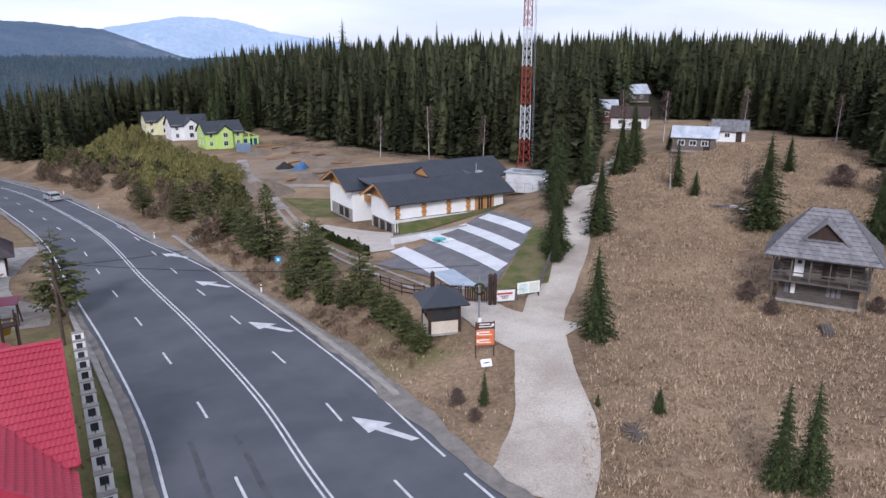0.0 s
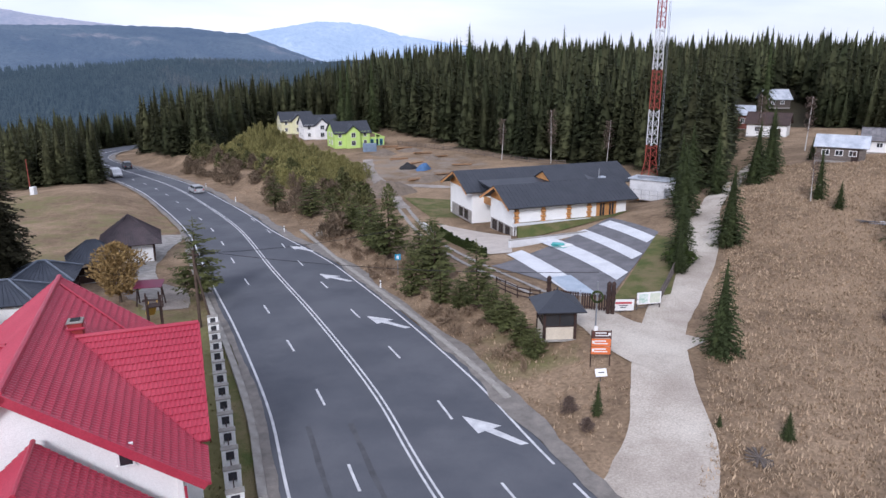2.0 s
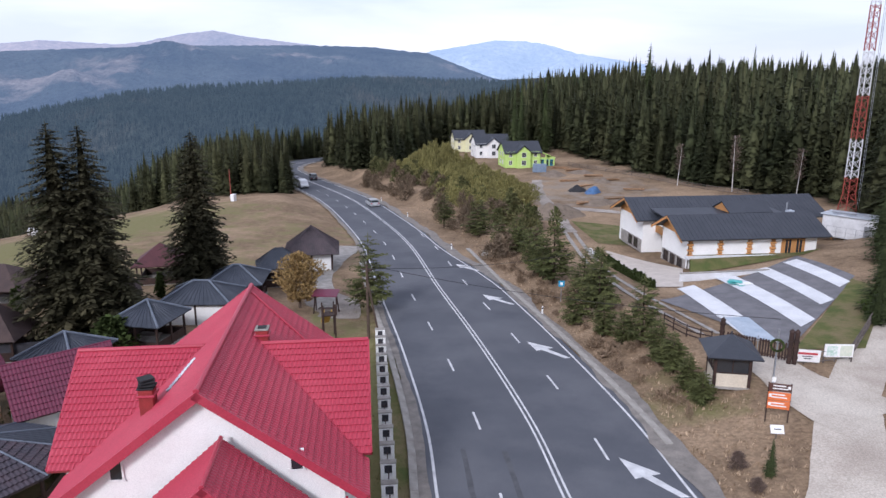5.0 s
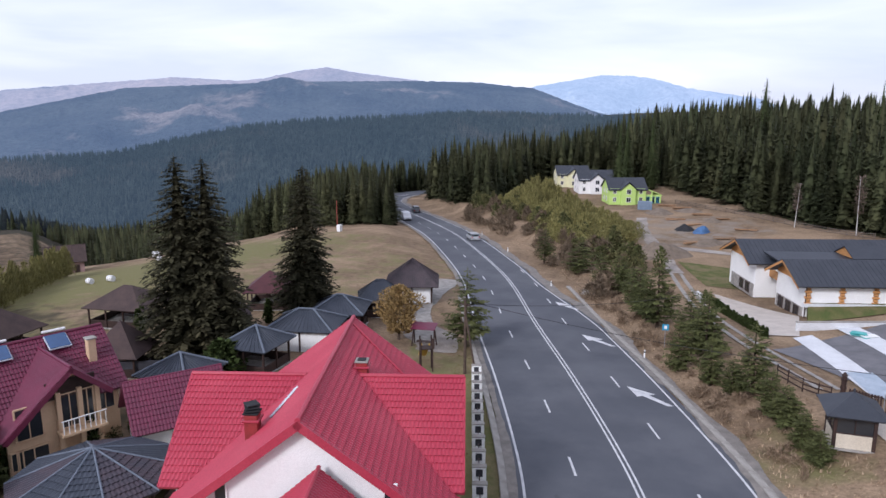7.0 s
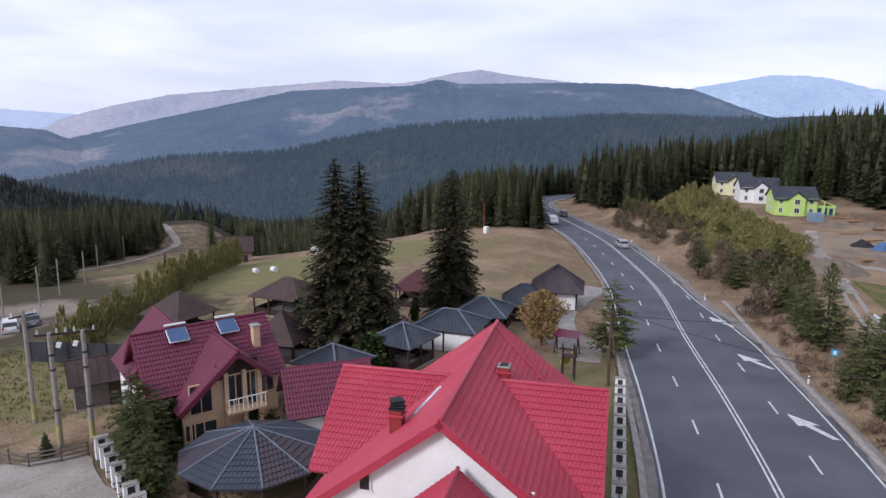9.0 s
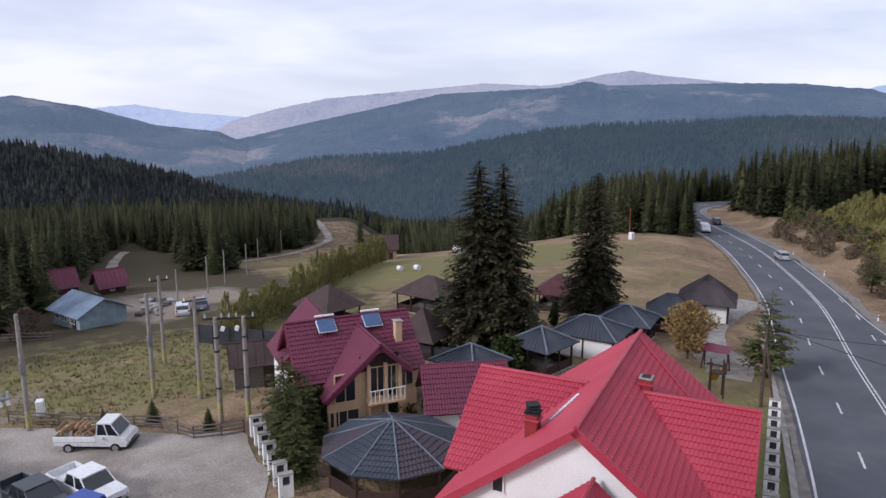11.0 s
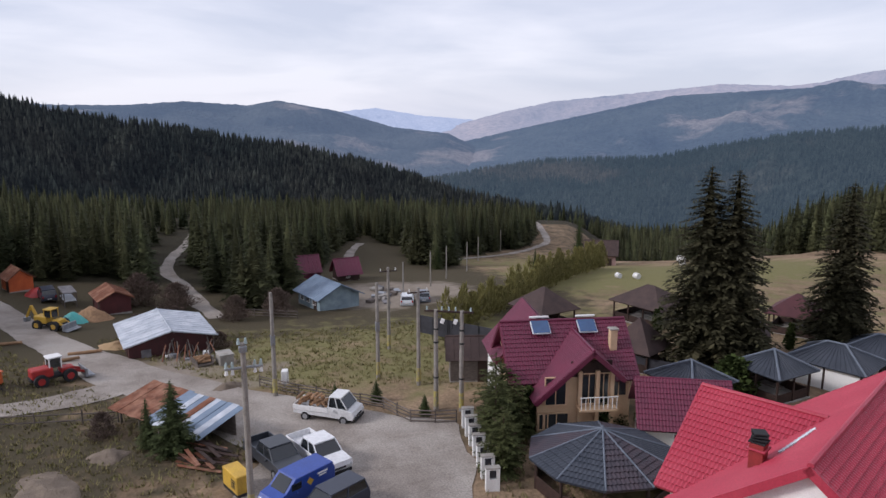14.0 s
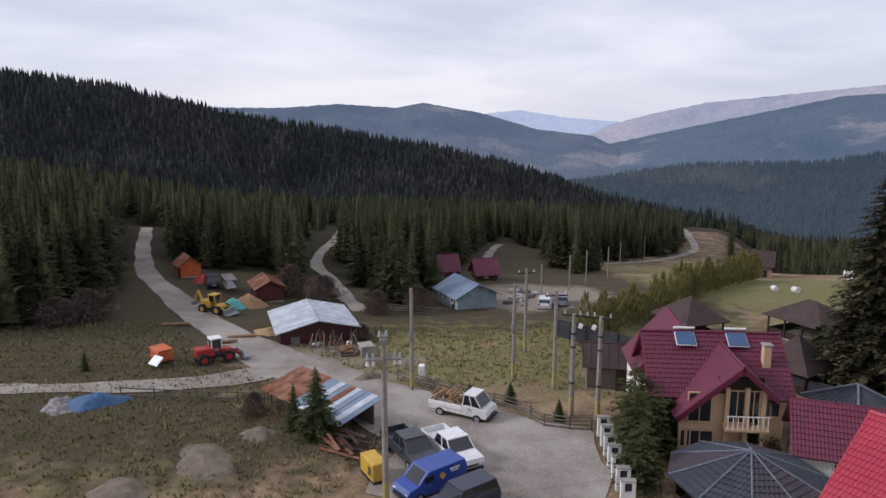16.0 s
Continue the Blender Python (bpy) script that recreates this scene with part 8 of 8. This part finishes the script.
for s in (-1, 1):
    bv.scale = (0.86, 0.86, 0.86)
    box("side_window", bv, M_GLASSCAR, (0.75, 0.03, 0.45), (0.72, s * 0.925, 1.42), bevel=0.02)
    box("emblem", bv, M_YELMACH, (0.36, 0.02, 0.42), (-0.35, s * 0.93, 1.35), (0, 45, 0), 0)
    box("text_bar", bv, M_BANNER, (0.8, 0.02, 0.12), (-1.35, s * 0.93, 1.62), bevel=0)
    box("text_bar", bv, M_BANNER, (0.6, 0.02, 0.08), (-1.35, s * 0.93, 1.45), bevel=0)
sv = vehicle("off_road_car", -34.6, 3.5, -58, paint_mat("dark_blue_paint", (0.028, 0.034, 0.055)), "dark blue off-road car parked beside the van", 4.6, 1.85, SUVP, SUV_CAB, 0.38)
sv.scale = (0.88, 0.88, 0.88)
FLAT = [(-2.4, 0.5), (2.2, 0.4), (2.35, 0.7), (2.2, 1.0), (1.5, 1.18), (0.35, 1.22), (0.33, 0.72), (-2.4, 0.72)]
tr = vehicle("flatbed_truck", -48.3, 5.1, 57, paint_mat("dull_white_paint", (0.66, 0.66, 0.66)), "white flatbed truck loaded with split logs", 4.9, 1.85, FLAT, [(0.35, 1.8, 0.42, 1.25, 1.18, 1.92)], 0.33, category="truck")
for s in (-1, 1):
    box("drop_side", tr, M_BANNER, (2.7, 0.06, 0.36), (-1.05, s * 0.9, 0.95))
box("drop_side", tr, M_BANNER, (0.06, 1.8, 0.36), (-2.4, 0, 0.95))
for i in range(34):
    tube("log", tr, M_LOG, (-2.2 + 0.26 * (i % 9) + random.uniform(-0.1, 0.1), random.uniform(-0.7, 0.3), 0.95 + 0.17 * (i // 9)), (-2.1 + 0.26 * (i % 9) + random.uniform(-0.25, 0.25), random.uniform(0.2, 0.75), 1.0 + 0.17 * (i // 9)), 0.1, 6)
gn = thing("generator", -38.7, -1.3, 24, "yellow generator housing with vents", "generator")
box("housing", gn, M_YELMACH, (1.9, 0.95, 1.1), (0, 0, 0.75), bevel=0.05)
box("skid", gn, M_BLACK, (2.0, 0.9, 0.2), (0, 0, 0.1))
for i in range(4):
    box("vent", gn, M_BLACK, (0.5, 0.02, 0.07), (0.5, -0.49, 0.55 + 0.14 * i), bevel=0)
cw = vehicle("car", *road_place(150, -5.0), -46, paint_mat("van_white", (0.62, 0.62, 0.63)), "white van on the far side of the highway", 4.8, 1.9, VAN, [], 0.34, z=float(road_z(*road_place(150, -5.0))))
cx_, cy_ = road_place(112, 1.9)
vehicle("car", cx_, cy_, 134, paint_mat("silver_paint", (0.34, 0.35, 0.36)), "silver estate car driving on the highway", 4.4, 1.8, ESTATE, EST_CAB, 0.31, z=float(road_z(cx_, cy_)))
cx_, cy_ = road_place(168, 1.9)
vehicle("car", cx_, cy_, 132, paint_mat("graphite_paint", (0.03, 0.033, 0.04)), "dark car driving on the highway", 4.4, 1.8, SUVP, SUV_CAB, 0.33, z=float(road_z(cx_, cy_)))
vehicle("car", -92.5, 21.5, 165, paint_mat("pale_paint", (0.6, 0.62, 0.64)), "pale car parked in the farm yard", 4.5, 1.8, ESTATE, EST_CAB, 0.31)
vehicle("car", -93.5, 24.0, 170, paint_mat("grey_paint", (0.15, 0.17, 0.2)), "grey car parked in the farm yard", 4.5, 1.8, ESTATE, EST_CAB, 0.31)
vehicle("car", -102, -25.5, 200, paint_mat("navy_paint", (0.03, 0.035, 0.06)), "dark car parked at the wood's edge", 4.5, 1.8, SUVP, SUV_CAB, 0.33)


def loader(x, y, rot, paint, label, cab_m, s=1.0, hoe=False):
    v = thing("wheel_loader", x, y, rot, label, "loader")
    box("engine_hood", v, paint, (2.0 * s, 1.5 * s, 1.0 * s), (-1.1 * s, 0, 1.35 * s), bevel=0.1)
    box("chassis", v, M_BLACK, (4.4 * s, 1.2 * s, 0.4 * s), (0, 0, 0.8 * s), bevel=0.05)
    box("front_frame", v, paint, (1.3 * s, 1.1 * s, 0.7 * s), (1.3 * s, 0, 1.1 * s), bevel=0.08)
    for sx in (-1.35 * s, 1.35 * s):
        for sy in (-1, 1):
            t = tube("wheel", v, M_BLACK, (sx, sy * 0.7 * s, 0.68 * s), (sx, sy * 1.15 * s, 0.68 * s), 0.68 * s, 14)
            tube("rim", t, paint, (sx, sy * 1.1 * s, 0.68 * s), (sx, sy * 1.17 * s, 0.68 * s), 0.36 * s, 10)
    box("cab_glass", v, M_GLASSCAR, (1.15 * s, 1.2 * s, 1.0 * s), (0.15 * s, 0, 2.2 * s), bevel=0.04)
    box("cab_roof", v, cab_m, (1.4 * s, 1.4 * s, 0.16 * s), (0.15 * s, 0, 2.78 * s), bevel=0.05)
    for a in (-1, 1):
        for b in (-1, 1):
            box("cab_post", v, cab_m, (0.12 * s, 0.12 * s, 1.1 * s), (0.15 * s + a * 0.55 * s, b * 0.6 * s, 2.2 * s), bevel=0.02)
        slab("lift_arm", v, paint, [(1.0 * s, a * 0.55 * s, 1.5 * s), (1.0 * s, a * 0.7 * s, 1.5 * s), (2.9 * s, a * 0.7 * s, 0.75 * s), (2.9 * s, a * 0.55 * s, 0.75 * s)], 0.25 * s)
    bm = bmesh.new()
    prof = [(2.8, 0.15), (3.7, 0.12), (3.7, 0.2), (3.0, 0.35), (2.95, 1.0), (2.8, 1.05)]
    rows = [[bm.verts.new((px * s, yy * s, pz * s)) for px, pz in prof] for yy in (-1.2, 1.2)]
    for i in range(6):
        bm.faces.new((rows[0][i], rows[0][(i + 1) % 6], rows[1][(i + 1) % 6], rows[1][i]))
    bm.faces.new(rows[0][::-1])
    bm.faces.new(rows[1])
    part("bucket", bm, M_STEEL, v, "worn steel bucket")
    if hoe:
        tube("boom", v, paint, (-2.0 * s, 0, 1.2 * s), (-2.9 * s, 0, 3.0 * s), 0.18, 6)
        tube("dipper", v, paint, (-2.9 * s, 0, 3.0 * s), (-3.8 * s, 0, 1.4 * s), 0.15, 6)
        box("hoe_bucket", v, M_STEEL, (0.5, 0.6, 0.5), (-3.8 * s, 0, 1.1 * s))
    return v


loader(-63.4, -16.2, 118, M_REDPAINT, "red wheel loader with a white cab roof", M_BANNER, 0.82)
loader(-86.5, -21.6, 60, M_YELMACH, "yellow backhoe loader with dark cab", M_YELMACH, 0.85, True)
om = thing("compressor_trailer", -63.0, -20.8, 40, "orange compressor trailer with a tilted pale panel", "machine")
box("body", om, M_ORANGE, (2.0, 1.3, 1.1), (0, 0, 0.85), bevel=0.15)
box("lid", om, M_ORANGE, (2.1, 1.4, 0.1), (0, 0, 1.42), bevel=0.04)
box("panel", om, M_GALV, (1.3, 1.0, 0.08), (1.2, -1.0, 0.75), (40, 0, 10))
for s in (-1, 1):
    tube("wheel", om, M_BLACK, (0, s * 0.6, 0.32), (0, s * 0.78, 0.32), 0.32, 12)
tube("drawbar", om, M_BLACK, (1.0, 0, 0.4), (2.2, 0, 0.3), 0.05)


# ---------------------------------------------------------------- farm buildings
fs_ = hut("barn", -74.8, -8.4, 14, 8.2, 7.8, 1.85, 0.95, mat("maroon_boards", (0.085, 0.030, 0.030), (0.055, 0.026, 0.026), 0.85, 1.0, 10, 0.4), M_GALV, "low barn with dark red boards and pale metal roof", 1, 0.5, win=0, seams=0.8)
box("white_door", fs_, M_SHINGLE, (0.06, 0.9, 1.2), (4.3, -2.4, 0.7))
jk = thing("scrap_heap", -69.6, -5.6, 0, "heap of poles, firewood and scrap leaning on the barn", "scrap")
for i in range(26):
    a, b = random.uniform(-1.2, 1.2), random.uniform(-2.8, 2.8)
    tube("pole", jk, M_OLDWOOD if i % 3 else M_RUST, (a + 0.6, b, 0.05), (a - 0.7, b + random.uniform(-0.8, 0.8), random.uniform(0.5, 1.7)), 0.06, 5)
for i in range(8):
    box("scrap_piece", jk, (M_BANNER, M_KERB, M_STEEL)[i % 3], (random.uniform(0.3, 0.8), random.uniform(0.3, 0.6), random.uniform(0.2, 0.5)), (random.uniform(0, 1.8), random.uniform(-2.6, 3.0), 0.25), (0, 0, random.uniform(0, 90)), 0.04)
cr = thing("log_crate", -66.2, -4.4, 20, "wooden crate full of split firewood", "crate")
box("crate_floor", cr, M_OLDWOOD, (2.0, 1.5, 0.12), (0, 0, 0.2))
for s in (-1, 1):
    box("crate_side", cr, M_OLDWOOD, (2.0, 0.06, 0.5), (0, s * 0.74, 0.5), (s * -10, 0, 0))
for i in range(20):
    tube("log", cr, M_LOG, (random.uniform(-0.8, 0.8), -0.6, 0.4 + 0.09 * (i // 4)), (random.uniform(-0.8, 0.8), 0.6, 0.45 + 0.09 * (i // 4)), 0.1, 6)
cb = thing("concrete_block", -66.0, -2.4, 15, "grey concrete tank block beside the crate", "concrete block")
box("block", cb, M_KERB, (1.6, 1.3, 1.0), (0, 0, 0.5), bevel=0.06)
box("lid", cb, M_KERB, (1.7, 1.4, 0.1), (0, 0, 1.05), bevel=0.03)


def shelter(x, y, rot):
    s = thing("rusty_shelter", x, y, rot, "open timber shelter roofed with rusty and grey sheets", "shelter")
    L, D = 9.0, 3.0
    for i in range(5):
        for yy, h in ((-D / 2, 1.3), (D / 2, 1.9)):
            box("post", s, M_OLDWOOD, (0.14, 0.14, h), (-L / 2 + 0.3 + (L - 0.6) * i / 4, yy * 0.9, h / 2))
    n = 17
    for i in range(n):
        x0 = -L / 2 - 0.3 + (L + 0.6) * i / n
        w = (L + 0.6) / n * 1.04
        m = M_RUST if i < 7 or i in (11,) else (M_BLUEROOF if i % 3 else M_GALV)
        j = random.uniform(-0.12, 0.12)
        lift = 0.02 * (i % 2)
        slab("roof_sheet", s, m, [(x0, -D / 2 - 0.5 + j, 1.25 + lift), (x0 + w, -D / 2 - 0.5 + j, 1.25 + lift), (x0 + w, D / 2 + 0.4 + j, 2.05 + lift), (x0, D / 2 + 0.4 + j, 2.05 + lift)], 0.035)
    box("back_wall", s, M_OLDWOOD, (L, 0.08, 1.7), (0, D / 2 * 0.9, 0.85))
    for i in range(10):
        box("stored_board", s, M_LOG if i % 2 else M_RUST, (random.uniform(1, 2.5), 0.3, 0.08), (random.uniform(-4, 4), random.uniform(-1.2, 1.0), 0.1 + 0.08 * (i % 4)), (0, 0, random.uniform(-25, 25)))


shelter(-49.2, -5.4, 42)
for x, y, r, h, sq, lab in ((-41.0, -11.6, 3.2, 0.45, 0.6, "grassy earth mound with bare soil"), (-45.4, -9.2, 1.6, 0.4, 0.8, "pale heap of sandy soil"), (-37.5, -15.5, 2.6, 0.5, 0.7, "low rubble heap on the grass"), (-57.8, -2.2, 1.6, 0.5, 0.6, "small heap of rubble beside the road")):
    heap("earth_mound", x, y, r, h, M_SOIL, lab, int(abs(x)), "heap", sq)
heap("tarpaulin_cover", -52.0, -22.4, 2.6, 0.9, M_TARP, "long pile of rubbish under a torn blue tarpaulin", 3, "pile", 0.45)
heap("rubble_mound", -51.6, -24.8, 2.4, 0.6, mat("mixed_rubble", (0.22, 0.20, 0.20), (0.10, 0.09, 0.09), 0.9, 6.0, 12, 0.9, third=(0.32, 0.30, 0.30), third_scale=3.0), "pile of mixed grey rubble and rubbish", 5, "pile", 0.5)
bd = thing("board_pile", -43.2, -3.2, 40, "pile of dark old boards beside the shelter", "board pile")
for i in range(16):
    box("board", bd, M_DARKWOOD if i % 3 else M_RUST, (random.uniform(1.6, 3.4), 0.24, 0.05), (random.uniform(-0.9, 0.9), random.uniform(-1.2, 1.2), 0.06 + 0.045 * i), (0, 0, random.uniform(-22, 22)), 0.01)
bh_ = hut("farm_house", -96.0, 11.0, 20, 6.6, 6.0, 2.1, 1.5, mat("pale_blue_boards", (0.30, 0.38, 0.42), (0.20, 0.26, 0.30), 0.8, 1, 8, 0.2), M_BLUEROOF, "low farmhouse with pale blue boards and blue-grey roof", 1, 0.6, win=3)
hut("hut", -121, 10.5, 100, 3.6, 3.6, 1.4, 2.4, M_BURG, M_BURG, "steep little hut with a pinkish red roof", 0, 0.3, win=0)
hut("hut", -117, 16.6, 100, 3.6, 3.6, 1.6, 2.0, M_DARKWOOD, M_BURG, "dark timber hut with a red roof", 1, 0.5, win=1)
hut("hut", -134, 74.6, 60, 6.4, 5.0, 3.0, 2.4, mat("pinkish_render", (0.34, 0.22, 0.20), (0.26, 0.17, 0.16), 0.85, 1, 8, 0.2), M_BROWNROOF, "small house with a faded brown roof on the pasture", 1, 0.5)
hut("hut", -96.5, -16.8, 20, 5.0, 3.6, 2.1, 0.9, mat("dark_red_boards", (0.10, 0.03, 0.03), (0.07, 0.025, 0.025), 0.85, 1, 8, 0.3), M_RUST, "dark red plank hut with a rusty roof", 1, 0.4, win=0)
hut("hut", -108, -30.5, 30, 3.6, 3.0, 1.9, 1.2, M_ORANGE, M_RUST, "small hut with a rusty orange roof", 1, 0.3, win=0)
lu = thing("trailer_rack", -99.5, -22.5, 20, "flat timber rack with a pale tarpaulin roof", "rack")
box("rack_roof", lu, M_SHINGLE, (4.6, 1.6, 0.12), (0, 0, 2.0))
for a in (-2, 0, 2):
    for b in (-0.7, 0.7):
        box("post", lu, M_OLDWOOD, (0.12, 0.12, 2.0), (a, b, 1.0))
box("shelf", lu, M_GALV, (4.2, 1.4, 0.1), (0, 0, 0.9))
for x, y, r, h, m, lab in ((-91.5, -18.5, 2.6, 1.5, M_LOG, "brown heap of firewood"), (-88, -13.5, 2.8, 0.7, mat("grey_debris", (0.36, 0.35, 0.35), (0.14, 0.13, 0.13), 0.9, 5, 10, 0.9), "scattered heap of grey debris"), (-90, -20, 1.8, 1.3, M_TURQ, "turquoise tarpaulin over a stack"), (-82.8, -9.5, 2.2, 0.5, M_LOG, "scattered sawn wood and sawdust"), (-105, -27.5, 2.4, 0.9, M_REDPAINT, "pile covered with red sheeting"), (-75.5, -13.4, 2.6, 0.4, mat("sawdust", (0.42, 0.29, 0.16), (0.33, 0.22, 0.12), 0.95, 1, 8, 0.4), "pale sawdust spread on the ground")):
    heap("mound", x, y, r, h, m, lab, int(abs(x * 3)) % 17, "heap", 0.7)
for x, y, n in ((-96, 17.5, 6), (-99, 20, 5), (-103, 21, 5)):
    dp = thing("scrap_pile", x, y, random.uniform(0, 90), "scattered scrap and boards in the farm yard", "scrap", "farm scrap")
    for i in range(n):
        box("scrap_piece", dp, (M_KERB, M_OLDWOOD, M_STEEL, M_SHINGLE)[i % 4], (random.uniform(0.6, 2.4), random.uniform(0.4, 1.2), random.uniform(0.15, 0.6)), (random.uniform(-2, 2), random.uniform(-1.5, 1.5), 0.25), (0, 0, random.uniform(0, 180)), 0.05)
for x, y in ((-70, -17), (-73, -15.6), (-78.5, -24)):
    lg = thing("log", x, y, random.uniform(0, 180), "felled log lying beside the track", "log", "felled logs")
    tube("stem", lg, M_LOG, (-1.5, 0, 0.2), (1.5, 0, 0.2), 0.2, 8, 0.16)
for x, y, r in ((-93, 58, 0.75), (-95, 56, 0.7), (-127, 90, 1.2), (-118, 84, 0.7)):
    bl = thing("wrapped_bale", x, y, random.uniform(0, 90), "white wrapped hay bale on the pasture", "hay bale", "hay bales")
    tube("roll", bl, M_BANNER, (-0.6 * r, 0, 0.6 * r), (0.6 * r, 0, 0.6 * r), 0.6 * r, 14)
    for s in (-0.5, 0.5):
        tube("twine", bl, M_KERB, (s * 0.6 * r, 0, 0.6 * r), (s * 0.6 * r + 0.05, 0, 0.6 * r), 0.61 * r, 14)
fp = thing("field_mast", -96.5, 112, 0, "thin red marker pole with a small white box", "marker pole")
tube("shaft", fp, M_TRED, (0, 0, 0), (0, 0, 6.5), 0.12, 6, 0.06)
box("box", fp, M_BANNER, (0.9, 0.9, 1.5), (0.6, 0, 0.75), bevel=0.06)

wood("spruce_forest", scatter(900, 106, 128, 84, 130, west(0.5, 40), (9, 15), 34, 3.0), K_NEAR, M_SPRUCE, "tall dark spruces above the dry slope", 34)
# woods on the left of the far bend, and around the pastures
def left_of_bend(x, y):
    d, side = beside(ROAD_LINE, x, y)
    return (side < -9.5) & (side > -48) & (y > 128 - 0.12 * (x + 120)) & (x < -96)


wood("spruce_forest", trim(scatter(3400, 26, 48, 160, 300, left_of_bend, (10, 17), 31, 3.0), [(26, -3), (34.7, -4.0), (38.7, -4.3), (43.8, -5.1), (48, -6)], 7), K_NEAR, M_SPRUCE, "dark spruce wood beside the bend of the highway", 31)


def pasture_woods(x, y):
    az, r = np.degrees(np.arctan2(-x, y)), np.hypot(x, y)
    grove = (az > 40) & (az < 60.6) & (r > 212)
    behind = r > 300 + 60 * np.sin(az * 0.7)
    return (grove | behind) & (depth_in(WEST_WOOD, x, y) < 0) & (beside(LANE_D, x, y)[0] > 5) & ~((az > 60.6) & (az < 66) & (r < 330))


def valley_woods(x, y):
    az, r = np.degrees(np.arctan2(-x, y)), np.hypot(x, y)
    return ~((az > 55.5) & (az < 61) & (r > 430) & (r < 640))


wood("spruce_forest", trim(scatter(5200, 40, 80, 205, 430, pasture_woods, (7, 14), 32, 3.8), [(40, -6.2), (52, -8.0), (61, -8.2), (70, -7.2), (80, -6.7)], 6), K_MID, M_SPRUCE, "scattered spruce woods on the valley side", 32)
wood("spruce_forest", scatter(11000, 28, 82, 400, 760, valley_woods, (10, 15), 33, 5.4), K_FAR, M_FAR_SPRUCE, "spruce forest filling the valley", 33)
# ---------------------------------------------------------------- dry grass on the slopes
def tufts(name, n, test, box_, material, label, seed, size=(0.10, 0.26)):
    rg = np.random.default_rng(seed)
    x, y = rg.uniform(box_[0], box_[1], n), rg.uniform(box_[2], box_[3], n)
    ok = test(x, y)
    x, y = x[ok], y[ok]
    z = Z(x, y)
    k = 4
    m = len(x)
    s = rg.uniform(size[0], size[1], m)
    a = rg.uniform(0, 6.283, (m, k))
    lean = rg.uniform(0.3, 1.1, (m, k))
    bx, by = x[:, None] + rg.normal(0, 0.10, (m, k)), y[:, None] + rg.normal(0, 0.10, (m, k))
    w = 0.10 * s[:, None]
    v = np.zeros((m, k, 3, 3), np.float32)
    ca, sa = np.cos(a), np.sin(a)
    v[:, :, 0, 0], v[:, :, 0, 1], v[:, :, 0, 2] = bx - sa * w * 2, by + ca * w * 2, z[:, None] - 0.02
    v[:, :, 1, 0], v[:, :, 1, 1], v[:, :, 1, 2] = bx + sa * w * 2, by - ca * w * 2, z[:, None] - 0.02
    v[:, :, 2, 0], v[:, :, 2, 1], v[:, :, 2, 2] = bx + ca * lean * s[:, None], by + sa * lean * s[:, None], z[:, None] + s[:, None]
    f = np.arange(m * k * 3).reshape(-1, 3)
    return tagged(tri_object(name, v.reshape(-1, 3), f, material), label, "grass", kind="stuff")


M_STRAW = mat("straw_tufts", (0.40, 0.30, 0.20), (0.29, 0.21, 0.14), 0.95, 0.7, 3.0, 0, spread=0.4, island=True, spec=0.05)
M_GREENTUFT = mat("green_tufts", (0.150, 0.145, 0.058), (0.215, 0.180, 0.090), 0.95, 0.7, 3.0, 0, spread=0.3, island=True, spec=0.05)
DIRT_LINE = np.array([(2.6, 29.5), (5.6, 34), (6.4, 38), (7.0, 43), (8.0, 48), (9.2, 54.4), (11.2, 63), (14.8, 75), (17.4, 85), (20.6, 96)], float)
tufts("meadow_grass", 60000, lambda x, y: (beside(DIRT_LINE, x, y)[1] > 2.3) & (np.hypot(x, y) > 22), (7, 62, 22, 110), M_STRAW, "tufts of dry straw-coloured meadow grass", 41)
tufts("bank_grass", 22000, lambda x, y: (lambda s: (s > 8.6) & (s < 15))(beside(ROAD_LINE, x, y)[1]) & (beside(DIRT_LINE, x, y)[1] < -2.2), (-70, 6, 30, 125), M_STRAW, "tufts of dry grass on the road bank", 42)
tufts("field_grass", 14000, lambda x, y: (x > -80) & (beside(np.array([(-34, 3.5), (-47, 9.5)], float), x, y)[0] > 7.5) & (beside(np.array([(-42.5, 6.5), (-49, 1.5), (-62.5, -9.5), (-75, -18), (-96, -30)], float), x, y)[0] > 3.8), (-82, -32, -40, 22), M_GREENTUFT, "tufts of dull green field grass", 43, (0.12, 0.3))
tufts("verge_grass", 3500, lambda x, y: (lambda s: (s < -8.1) & (s > -10.2))(beside(ROAD_LINE, x, y)[1]), (-34, -8, 20, 60), M_GREENTUFT, "tufts of green grass on the verge", 44, (0.08, 0.2))
